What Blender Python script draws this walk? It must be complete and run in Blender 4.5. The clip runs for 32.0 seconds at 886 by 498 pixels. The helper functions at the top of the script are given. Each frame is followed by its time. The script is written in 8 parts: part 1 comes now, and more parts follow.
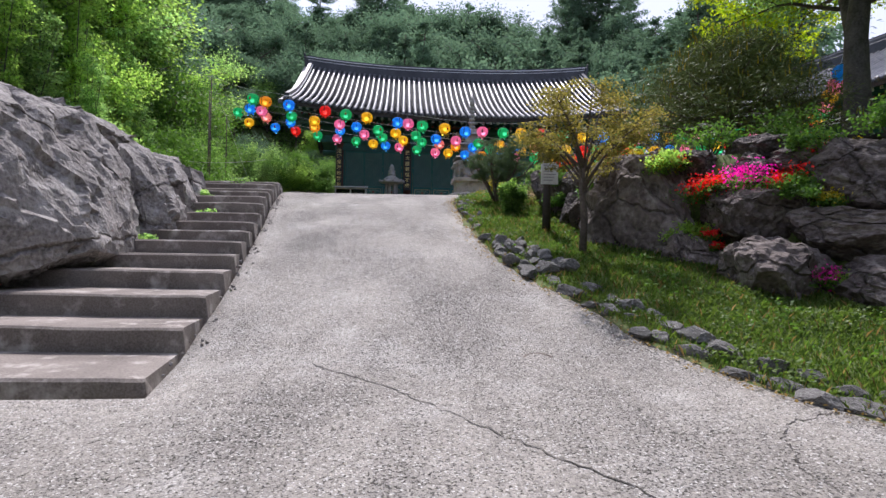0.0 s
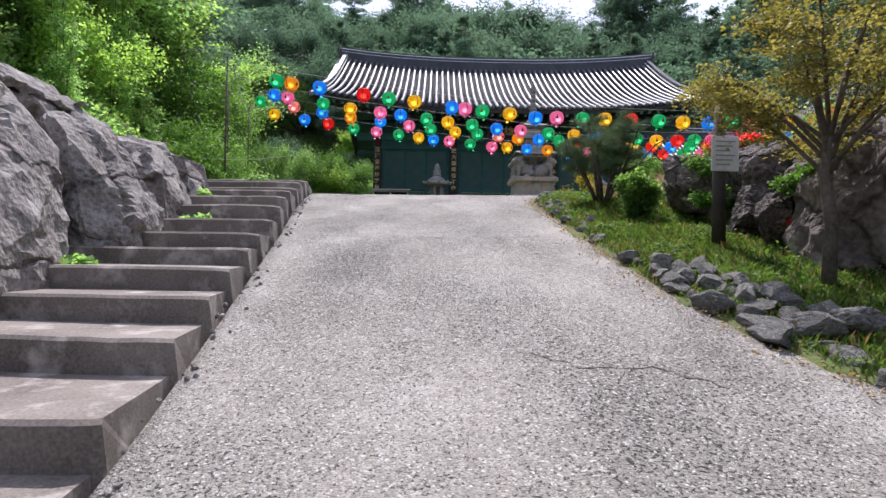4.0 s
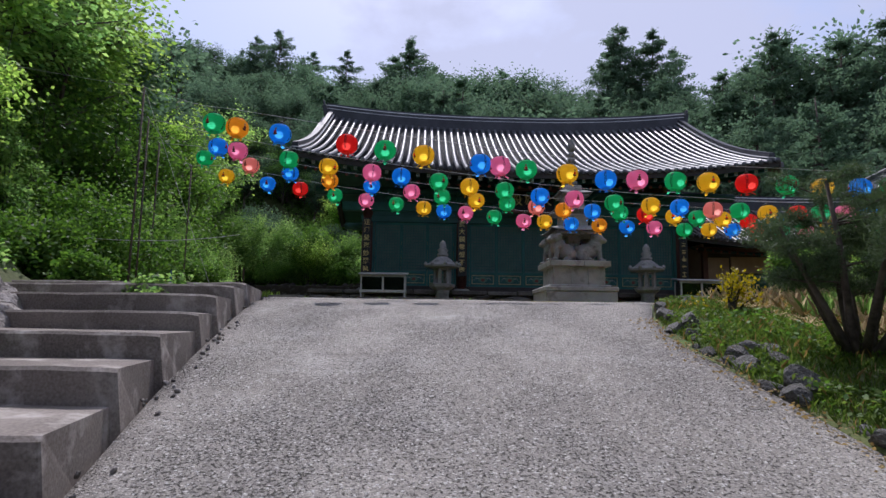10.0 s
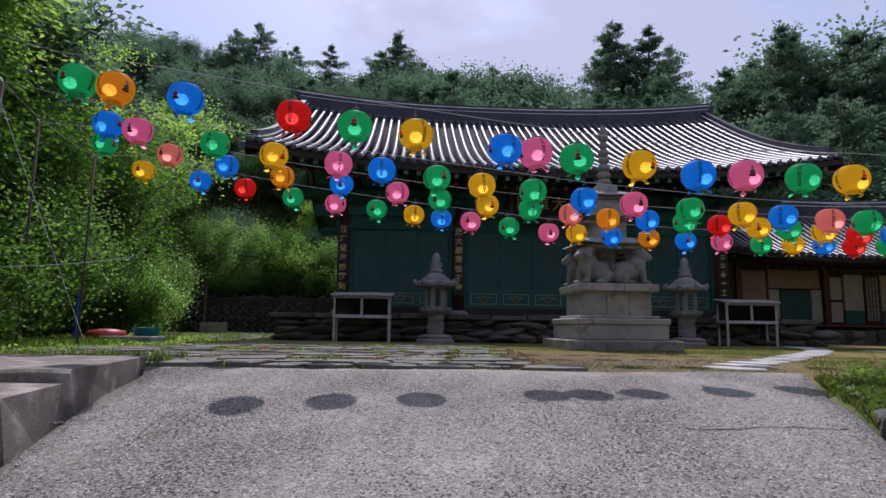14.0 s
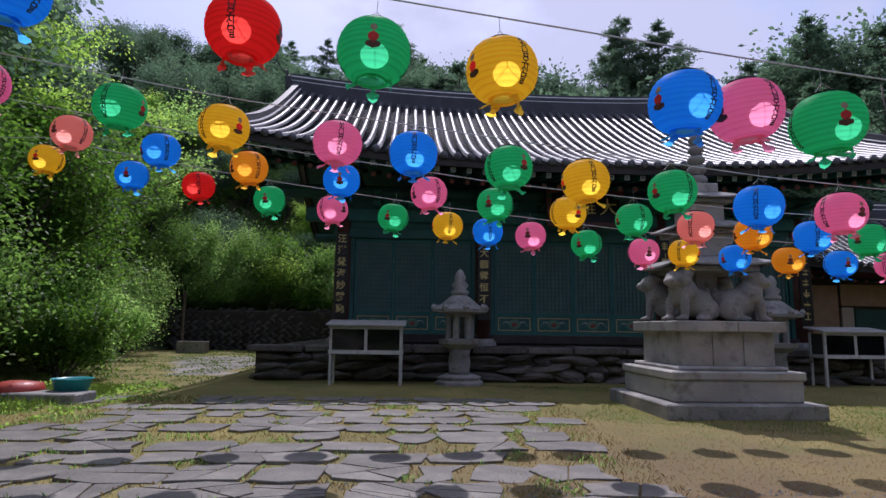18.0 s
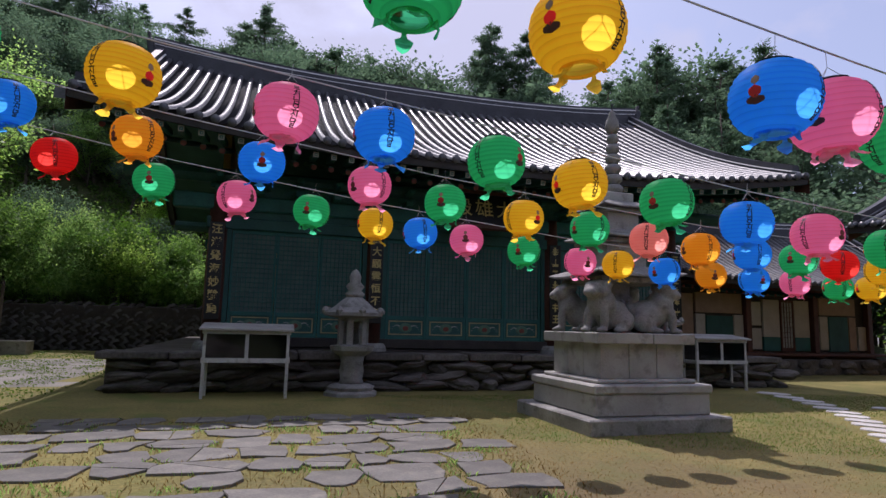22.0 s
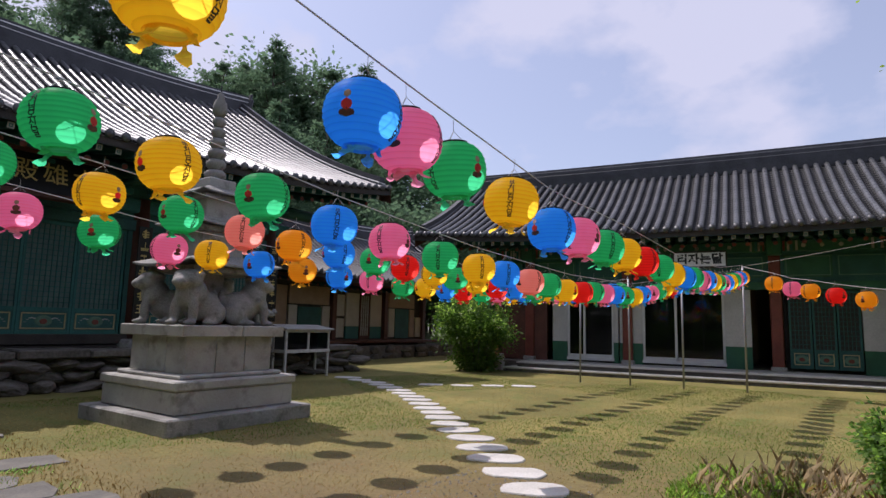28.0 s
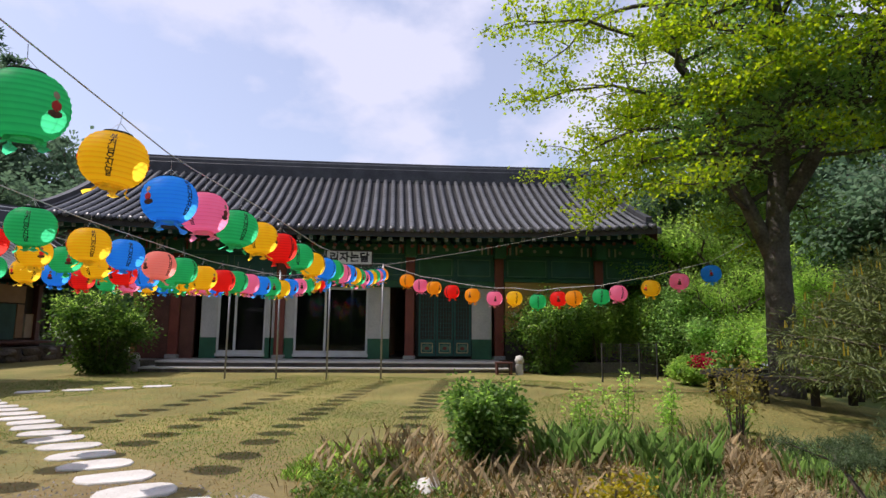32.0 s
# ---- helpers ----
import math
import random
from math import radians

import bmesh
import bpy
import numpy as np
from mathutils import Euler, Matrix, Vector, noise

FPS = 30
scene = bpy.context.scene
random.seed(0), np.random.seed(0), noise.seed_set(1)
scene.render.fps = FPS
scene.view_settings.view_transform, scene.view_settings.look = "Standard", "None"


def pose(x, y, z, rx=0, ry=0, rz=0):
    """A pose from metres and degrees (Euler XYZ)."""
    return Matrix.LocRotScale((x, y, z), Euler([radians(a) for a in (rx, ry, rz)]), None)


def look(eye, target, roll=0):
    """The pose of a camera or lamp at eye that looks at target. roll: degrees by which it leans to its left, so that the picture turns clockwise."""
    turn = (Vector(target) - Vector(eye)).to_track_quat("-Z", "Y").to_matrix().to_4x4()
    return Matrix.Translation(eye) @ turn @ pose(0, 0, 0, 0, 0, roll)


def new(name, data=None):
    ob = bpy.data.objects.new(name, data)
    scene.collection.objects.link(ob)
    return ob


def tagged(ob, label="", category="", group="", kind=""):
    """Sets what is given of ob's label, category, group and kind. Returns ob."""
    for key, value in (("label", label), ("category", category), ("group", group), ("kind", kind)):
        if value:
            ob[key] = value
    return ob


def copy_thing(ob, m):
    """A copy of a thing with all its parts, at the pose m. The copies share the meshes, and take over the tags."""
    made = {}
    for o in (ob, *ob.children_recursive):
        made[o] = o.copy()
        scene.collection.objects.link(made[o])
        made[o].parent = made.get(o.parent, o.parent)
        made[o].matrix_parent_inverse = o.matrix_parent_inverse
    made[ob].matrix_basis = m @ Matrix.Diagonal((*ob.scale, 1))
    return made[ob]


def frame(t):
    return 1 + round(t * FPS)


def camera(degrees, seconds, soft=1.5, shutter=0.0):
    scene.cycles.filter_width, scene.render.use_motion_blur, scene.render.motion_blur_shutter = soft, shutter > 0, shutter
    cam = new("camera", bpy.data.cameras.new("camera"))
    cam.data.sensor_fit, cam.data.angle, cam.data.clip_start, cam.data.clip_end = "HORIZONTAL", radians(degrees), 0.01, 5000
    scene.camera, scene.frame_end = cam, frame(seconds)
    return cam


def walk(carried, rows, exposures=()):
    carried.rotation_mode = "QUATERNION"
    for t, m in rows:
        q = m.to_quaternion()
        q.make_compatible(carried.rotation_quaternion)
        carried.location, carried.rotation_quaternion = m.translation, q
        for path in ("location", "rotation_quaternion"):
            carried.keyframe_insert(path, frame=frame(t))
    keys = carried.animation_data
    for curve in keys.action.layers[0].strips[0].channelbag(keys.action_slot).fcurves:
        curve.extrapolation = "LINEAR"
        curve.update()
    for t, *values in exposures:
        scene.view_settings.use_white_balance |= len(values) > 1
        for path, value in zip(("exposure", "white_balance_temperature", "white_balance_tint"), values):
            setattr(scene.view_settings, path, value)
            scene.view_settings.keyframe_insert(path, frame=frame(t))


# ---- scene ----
cam = camera(73.8, 32.0)
METRES, EYE, TILT, LEAN, TURN = 18.5, 1.2, 0.3, -1.0, 0.0
ROWS = [
    (0.0, 0.0, 0.0, 0.0, 0.0, 0.0, 0.0),
    (0.5, -0.0023, 0.0281, -0.0004, 0.48, 0.14, -0.03),
    (1.0, -0.004, 0.0561, -0.001, 1.02, 0.23, -0.01),
    (1.5, -0.0065, 0.0789, 0.0005, 1.62, 0.33, 0.01),
    (2.0, -0.0193, 0.1019, 0.0006, 2.0, 0.42, -0.08),
    (2.5, -0.03, 0.1226, 0.0012, 2.36, 0.48, -0.14),
    (3.0, -0.0369, 0.1463, 0.0058, 2.69, 0.53, -0.12),
    (3.5, -0.0423, 0.1711, 0.0087, 2.95, 0.57, -0.02),
    (5.5, -0.0538, 0.278, 0.0239, 3.68, 0.79, 0.32),
    (6.0, -0.0583, 0.3038, 0.0298, 3.76, 0.88, 0.38),
    (6.5, -0.0641, 0.3253, 0.0384, 3.81, 1.65, 0.4),
    (7.0, -0.0686, 0.3438, 0.0453, 3.52, 4.92, 0.51),
    (7.5, -0.0699, 0.3673, 0.0523, 3.39, 6.6, 0.51),
    (8.0, -0.0758, 0.3921, 0.0563, 3.21, 6.92, 0.33),
    (8.5, -0.0812, 0.4143, 0.0596, 2.95, 7.02, 0.25),
    (9.0, -0.0837, 0.4401, 0.0653, 2.68, 7.11, 0.2),
    (9.5, -0.0907, 0.4654, 0.0688, 2.42, 7.18, 0.14),
    (10.0, -0.0947, 0.4901, 0.0722, 2.14, 7.22, 0.18),
    (10.5, -0.094, 0.517, 0.0791, 1.88, 7.27, 0.27),
    (11.0, -0.095, 0.5423, 0.0827, 1.63, 7.26, 0.33),
    (11.5, -0.0933, 0.5661, 0.0881, 1.52, 7.29, 0.45),
    (12.0, -0.0898, 0.5913, 0.0951, 1.37, 7.32, 0.54),
    (12.5, -0.0936, 0.6156, 0.0988, 1.22, 7.31, 0.46),
    (13.0, -0.0993, 0.6384, 0.1036, 1.1, 7.33, 0.39),
    (13.5, -0.1041, 0.6647, 0.1114, 0.97, 7.34, 0.33),
    (14.0, -0.1115, 0.6874, 0.1167, 0.88, 7.34, 0.23),
    (14.5, -0.1182, 0.7094, 0.1227, 0.76, 7.37, 0.12),
    (16.5, -0.137, 0.8012, 0.142, 0.62, 7.49, 0.21),
    (17.0, -0.1421, 0.8226, 0.1455, 0.6, 7.46, 0.18),
    (17.5, -0.1461, 0.8448, 0.153, 0.55, 7.46, 0.16),
    (18.0, -0.1475, 0.8658, 0.1575, 0.55, 7.41, 0.22),
    (18.5, -0.1549, 0.8818, 0.1582, 0.56, 7.38, 0.17),
    (19.0, -0.1665, 0.8984, 0.1624, 0.5, 7.34, 0.18),
    (19.5, -0.1742, 0.9108, 0.1654, 0.43, 7.27, 0.15),
    (20.0, -0.1789, 0.9152, 0.1662, 0.24, 7.29, 0.07),
    (20.5, -0.1842, 0.9169, 0.1673, -2.67, 7.15, -0.07),
    (21.0, -0.1858, 0.9171, 0.1683, -7.02, 7.15, -0.16),
    (21.5, -0.1855, 0.9167, 0.1684, -10.67, 7.08, -0.25),
    (22.0, -0.1854, 0.9168, 0.1682, -13.14, 6.96, -0.47),
    (22.5, -0.1849, 0.9171, 0.1676, -15.09, 6.94, -0.56),
    (23.0, -0.1845, 0.917, 0.1677, -17.42, 6.85, -0.62),
    (23.5, -0.1828, 0.9183, 0.1681, -20.76, 6.79, -0.5),
    (24.0, -0.1777, 0.9226, 0.1688, -24.41, 6.73, -0.42),
    (24.5, -0.1772, 0.9227, 0.17, -29.6, 6.7, -0.35),
    (25.0, -0.1783, 0.9222, 0.1703, -35.32, 6.61, -0.43),
    (25.5, -0.179, 0.9214, 0.1708, -39.29, 6.56, -0.55),
    (26.0, -0.178, 0.9214, 0.1708, -41.73, 6.47, -0.66),
    (26.5, -0.1773, 0.9213, 0.1708, -43.97, 6.41, -0.7),
    (28.5, -0.1782, 0.9207, 0.1708, -52.31, 6.3, -0.95),
    (29.0, -0.1783, 0.9203, 0.171, -53.87, 6.22, -0.94),
    (29.5, -0.1781, 0.9201, 0.1707, -56.45, 6.25, -0.92),
    (30.0, -0.1768, 0.918, 0.1701, -59.78, 6.28, -0.74),
    (30.5, -0.1746, 0.9148, 0.1697, -64.19, 6.3, -0.58),
    (31.0, -0.1716, 0.9122, 0.1694, -70.21, 6.28, -0.58),
    (31.5, -0.1688, 0.9102, 0.1664, -76.59, 6.5, -0.65),
    (32.0, -0.1651, 0.9089, 0.1635, -82.37, 6.75, -0.71),
]
EXPO = [(0.0, 0.70, 6130, 19), (3.0, 0.82, 6130, 19), (6.3, 0.76, 6130, 19), (7.0, 0.54, 6080, 19), (8.0, 0.18, 5980, 20), (9.5, 0.06, 5950, 20), (12.0, -0.02, 5950, 22), (14.0, -0.06, 5980, 23), (19.0, 0.08, 5920, 26), (22.0, 0.08, 6180, 26), (25.0, 0.12, 6350, 22), (28.0, 0.20, 6400, 21), (31.0, 0.43, 6500, 19), (32.0, 0.46, 6550, 19)]
walk(cam, [(t, pose(0, 0, EYE, TILT, LEAN, TURN) @ pose(METRES * x, METRES * y, METRES * z, 90 + pitch, roll, yaw)) for t, x, y, z, yaw, pitch, roll in ROWS], EXPO)

# ---- world, sun ----
SUN_DIR = Vector((-0.2, 1.75, 2.7)).normalized()
world = bpy.data.worlds.new("world")
scene.world = world
world.use_nodes = True
wn, wl = world.node_tree.nodes, world.node_tree.links
wn.clear()
w_out, w_bg = wn.new("ShaderNodeOutputWorld"), wn.new("ShaderNodeBackground")
w_sky, w_tc = wn.new("ShaderNodeTexSky"), wn.new("ShaderNodeTexCoord")
w_sky.sky_type, w_sky.sun_disc = "NISHITA", False
w_sky.sun_elevation, w_sky.sun_rotation = radians(57), radians(-6.5)
w_sky.air_density, w_sky.dust_density, w_sky.ozone_density = 1.0, 2.0, 1.6
w_map, w_n1, w_r1, w_mix = (wn.new(k) for k in ("ShaderNodeMapping", "ShaderNodeTexNoise", "ShaderNodeValToRGB", "ShaderNodeMix"))
w_map.inputs["Scale"].default_value = (1.0, 1.0, 1.7)
w_map.inputs["Location"].default_value = (0.35, 0.1, 0.62)
w_n1.inputs["Scale"].default_value, w_n1.inputs["Detail"].default_value, w_n1.inputs["Roughness"].default_value = 2.3, 10, 0.52
w_r1.color_ramp.elements[0].position, w_r1.color_ramp.elements[1].position = 0.465, 0.545
w_r1.color_ramp.elements[0].color = (0.36, 0.36, 0.36, 1)
w_r1.color_ramp.elements[1].color = (0.92, 0.92, 0.92, 1)
w_mix.data_type = "RGBA"
w_mix.inputs["B"].default_value = (4.1, 4.35, 5.25, 1)
wl.new(w_tc.outputs["Generated"], w_map.inputs["Vector"])
wl.new(w_map.outputs[0], w_n1.inputs["Vector"])
wl.new(w_n1.outputs["Fac"], w_r1.inputs[0])
wl.new(w_r1.outputs[0], w_mix.inputs["Factor"])
wl.new(w_sky.outputs[0], w_mix.inputs["A"])
wl.new(w_mix.outputs["Result"], w_bg.inputs[0])
w_bg.inputs[1].default_value = 0.14
wl.new(w_bg.outputs[0], w_out.inputs[0])

sun = new("sun", bpy.data.lights.new("sun", "SUN"))
sun.data.energy, sun.data.angle, sun.data.color = 3.4, radians(0.6), (1.0, 0.96, 0.90)
sun.matrix_world = look(SUN_DIR * 60, (0, 0, 0))

# ---- helpers for building ----


def mesh_of(bm, name):
    me = bpy.data.meshes.new(name)
    bm.to_mesh(me)
    bm.free()
    return me


def smooth(me, on=True):
    me.polygons.foreach_set("use_smooth", [on] * len(me.polygons))
    return me


def part(name, bm, material, parent=None, label="", at=None, soft=False):
    me = bm if isinstance(bm, bpy.types.Mesh) else mesh_of(bm, name)
    if material is not None and not me.materials:
        me.materials.append(material)
    if soft:
        smooth(me)
    ob = new(name, me)
    if parent is not None:
        ob.parent = parent
    if at is not None:
        ob.matrix_basis = at if isinstance(at, Matrix) else Matrix.Translation(at)
    if label:
        tagged(ob, label)
    return ob


def thing(name, label, category, at=None, group="", kind=""):
    ob = new(name)
    ob.empty_display_size = 0.2
    if at is not None:
        ob.matrix_basis = at if isinstance(at, Matrix) else Matrix.Translation(at)
    return tagged(ob, label, category, group, kind)


def box(bm, x0, x1, y0, y1, z0, z1, bevel=0.0, m=None):
    vs = [bm.verts.new((x, y, z)) for z in (z0, z1) for x, y in ((x0, y0), (x1, y0), (x1, y1), (x0, y1))]
    fs = [bm.faces.new([vs[i] for i in f]) for f in ((3, 2, 1, 0), (4, 5, 6, 7), (0, 1, 5, 4), (1, 2, 6, 5), (2, 3, 7, 6), (3, 0, 4, 7))]
    if bevel:
        es = list({e for f in fs for e in f.edges})
        r = bmesh.ops.bevel(bm, geom=es, offset=bevel, segments=1, affect="EDGES")
        vs = list({v for f in r["faces"] for v in f.verts} | {v for v in vs if v.is_valid})
    if m is not None:
        bmesh.ops.transform(bm, matrix=m, verts=vs)
    return bm


def boxed(x0, x1, y0, y1, z0, z1, bevel=0.0):
    return box(bmesh.new(), x0, x1, y0, y1, z0, z1, bevel)


def lathe(profile, seg=16, bm=None, at=(0, 0, 0), cap=True):
    """Turn (radius, height) pairs round the z axis."""
    bm = bm or bmesh.new()
    rings = []
    for r, z in profile:
        ring = []
        for k in range(seg):
            a = 2 * math.pi * k / seg
            ring.append(bm.verts.new((at[0] + r * math.cos(a), at[1] + r * math.sin(a), at[2] + z)))
        rings.append(ring)
    for a, b in zip(rings, rings[1:]):
        for k in range(seg):
            bm.faces.new((a[k], a[(k + 1) % seg], b[(k + 1) % seg], b[k]))
    if cap and profile[0][0] > 0.001:
        bm.faces.new(rings[0][::-1])
    if cap and profile[-1][0] > 0.001:
        bm.faces.new(rings[-1])
    return bm


def tube(pts, radius, seg=6, bm=None, r_end=None):
    """A round rod along points, tapered to r_end."""
    bm = bm or bmesh.new()
    pts = [Vector(p) for p in pts]
    n, rings = len(pts), []
    for i, p in enumerate(pts):
        d = (pts[min(i + 1, n - 1)] - pts[max(i - 1, 0)]).normalized()
        s = d.cross(Vector((0, 0, 1)) if abs(d.z) < 0.9 else Vector((1, 0, 0))).normalized()
        t = d.cross(s)
        r = radius if r_end is None else radius + (r_end - radius) * i / (n - 1)
        rings.append([bm.verts.new(p + (s * math.cos(2 * math.pi * k / seg) + t * math.sin(2 * math.pi * k / seg)) * r) for k in range(seg)])
    for a, b in zip(rings, rings[1:]):
        for k in range(seg):
            bm.faces.new((a[k], b[k], b[(k + 1) % seg], a[(k + 1) % seg]))
    bm.faces.new(rings[0])
    bm.faces.new(rings[-1][::-1])
    return bm


def slab(outline, z0, z1, bm=None, inset=0.0):
    """A flat piece with an outline of (x, y) and a thickness; inset narrows its top edge."""
    bm = bm or bmesh.new()
    cx = sum(p[0] for p in outline) / len(outline)
    cy = sum(p[1] for p in outline) / len(outline)
    lo = [bm.verts.new((x, y, z0)) for x, y in outline]
    mid = [bm.verts.new((x, y, z1 - inset)) for x, y in outline]
    hi = [bm.verts.new((x + (cx - x) * inset * 3, y + (cy - y) * inset * 3, z1)) for x, y in outline]
    n = len(outline)
    for a, b in ((lo, mid), (mid, hi)):
        for k in range(n):
            bm.faces.new((a[k], a[(k + 1) % n], b[(k + 1) % n], b[k]))
    bm.faces.new(hi)
    bm.faces.new(lo[::-1])
    return bm


def sheet(rows):
    """A surface through rows of points."""
    bm = bmesh.new()
    vs = [[bm.verts.new(p) for p in r] for r in rows]
    for a, b in zip(vs, vs[1:]):
        for k in range(len(a) - 1):
            bm.faces.new((a[k], a[k + 1], b[k + 1], b[k]))
    return bm


def rock(seed, sx, sy, sz, rough=0.3, cuts=3, faces=9, hard=0.85):
    """A boulder: a faceted lump cut by a few planes."""
    bm = bmesh.new()
    bmesh.ops.create_icosphere(bm, subdivisions=cuts, radius=1.0)
    rnd = random.Random(seed)
    off = Vector((rnd.uniform(-50, 50), rnd.uniform(-50, 50), rnd.uniform(-50, 50)))
    planes = []
    for _ in range(faces):
        d = Vector((rnd.gauss(0, 1), rnd.gauss(0, 1), rnd.gauss(0, 0.8))).normalized()
        planes.append((d, rnd.uniform(0.55, 0.9)))
    for v in bm.verts:
        p = v.co.copy()
        q = p * (1 + rough * 0.6 * noise.noise(p * 1.3 + off))
        for d, h in planes:
            over = q.dot(d) - h
            if over > 0:
                q -= d * over * hard
        q *= 1 + rough * 0.22 * noise.noise(p * 4.5 + off) + rough * 0.1 * noise.noise(p * 11 + off)
        v.co = Vector((q.x * sx, q.y * sy, q.z * sz))
    return bm


# ---- materials ----


def node_mat(name):
    m = bpy.data.materials.new(name)
    m.use_nodes = True
    nt = m.node_tree
    b = nt.nodes["Principled BSDF"]
    return m, nt, b


def surf(name, c1, c2, rough=0.8, scale=1.5, fine=40.0, bump=0.3, metal=0.0, third=None, rand=0.0, fine_mix=0.45, spec=0.4, dist=0.01, world_space=False, hi=(0.35, 0.65)):
    """A rough natural surface: two tones broken at a large and at a small scale, a third tone in blots, and fine relief."""
    m, nt, b = node_mat(name)
    N, L = nt.nodes.new, nt.links.new
    if world_space:
        co = N("ShaderNodeNewGeometry").outputs["Position"]
    else:
        co = N("ShaderNodeTexCoord").outputs["Object"]
    n1, n2 = N("ShaderNodeTexNoise"), N("ShaderNodeTexNoise")
    for n, s, d in ((n1, scale, 5), (n2, fine, 4)):
        n.inputs["Scale"].default_value, n.inputs["Detail"].default_value = s, d
        L(co, n.inputs["Vector"])
    mix1 = N("ShaderNodeMix")
    mix1.data_type = "FLOAT"
    mix1.inputs["Factor"].default_value = fine_mix
    L(n1.outputs["Fac"], mix1.inputs["A"])
    L(n2.outputs["Fac"], mix1.inputs["B"])
    ramp = N("ShaderNodeValToRGB")
    ramp.color_ramp.elements[0].position, ramp.color_ramp.elements[1].position = hi
    ramp.color_ramp.elements[0].color, ramp.color_ramp.elements[1].color = (*c1, 1), (*c2, 1)
    L(mix1.outputs["Result"], ramp.inputs[0])
    col = ramp.outputs[0]
    if third is not None:
        n3, r3, mx = N("ShaderNodeTexNoise"), N("ShaderNodeValToRGB"), N("ShaderNodeMix")
        n3.inputs["Scale"].default_value, n3.inputs["Detail"].default_value = scale * 2.3, 6
        n3.inputs["Roughness"].default_value = 0.65
        L(co, n3.inputs["Vector"])
        r3.color_ramp.elements[0].position, r3.color_ramp.elements[1].position = 0.53, 0.68
        L(n3.outputs["Fac"], r3.inputs[0])
        mx.data_type = "RGBA"
        mx.inputs["B"].default_value = (*third, 1)
        L(r3.outputs[0], mx.inputs["Factor"])
        L(col, mx.inputs["A"])
        col = mx.outputs["Result"]
    if rand:
        oi, hsv, mr = N("ShaderNodeObjectInfo"), N("ShaderNodeHueSaturation"), N("ShaderNodeMapRange")
        mr.inputs["To Min"].default_value, mr.inputs["To Max"].default_value = 1 - rand, 1 + rand
        L(oi.outputs["Random"], mr.inputs["Value"])
        L(mr.outputs[0], hsv.inputs["Value"])
        L(col, hsv.inputs["Color"])
        col = hsv.outputs[0]
    L(col, b.inputs["Base Color"])
    b.inputs["Roughness"].default_value, b.inputs["Metallic"].default_value = rough, metal
    b.inputs["Specular IOR Level"].default_value = spec
    if bump:
        bp = N("ShaderNodeBump")
        bp.inputs["Strength"].default_value, bp.inputs["Distance"].default_value = bump, dist
        L(mix1.outputs["Result"], bp.inputs["Height"])
        L(bp.outputs[0], b.inputs["Normal"])
    return m


def leaf_mat(name, c1, c2, through_light=0.45, rough=0.55, glow=1.5):
    """Leaves that let light through; each leaf and each plant differs a little."""
    m, nt, b = node_mat(name)
    N, L = nt.nodes.new, nt.links.new
    geo, oi = N("ShaderNodeNewGeometry"), N("ShaderNodeObjectInfo")
    ramp, hsv, mr = N("ShaderNodeValToRGB"), N("ShaderNodeHueSaturation"), N("ShaderNodeMapRange")
    ramp.color_ramp.elements[0].color, ramp.color_ramp.elements[1].color = (*c1, 1), (*c2, 1)
    L(geo.outputs["Random Per Island"], ramp.inputs[0])
    mr.inputs["To Min"].default_value, mr.inputs["To Max"].default_value = 0.8, 1.25
    L(oi.outputs["Random"], mr.inputs["Value"])
    L(mr.outputs[0], hsv.inputs["Value"])
    L(ramp.outputs[0], hsv.inputs["Color"])
    L(hsv.outputs[0], b.inputs["Base Color"])
    b.inputs["Roughness"].default_value = rough
    b.inputs["Specular IOR Level"].default_value = 0.25
    tr, mx = N("ShaderNodeBsdfTranslucent"), N("ShaderNodeMixShader")
    br = N("ShaderNodeHueSaturation")
    br.inputs["Value"].default_value, br.inputs["Saturation"].default_value = glow, 1.15
    L(hsv.outputs[0], br.inputs["Color"])
    L(br.outputs[0], tr.inputs["Color"])
    mx.inputs[0].default_value = through_light
    L(b.outputs[0], mx.inputs[1])
    L(tr.outputs[0], mx.inputs[2])
    L(mx.outputs[0], nt.nodes["Material Output"].inputs["Surface"])
    return m


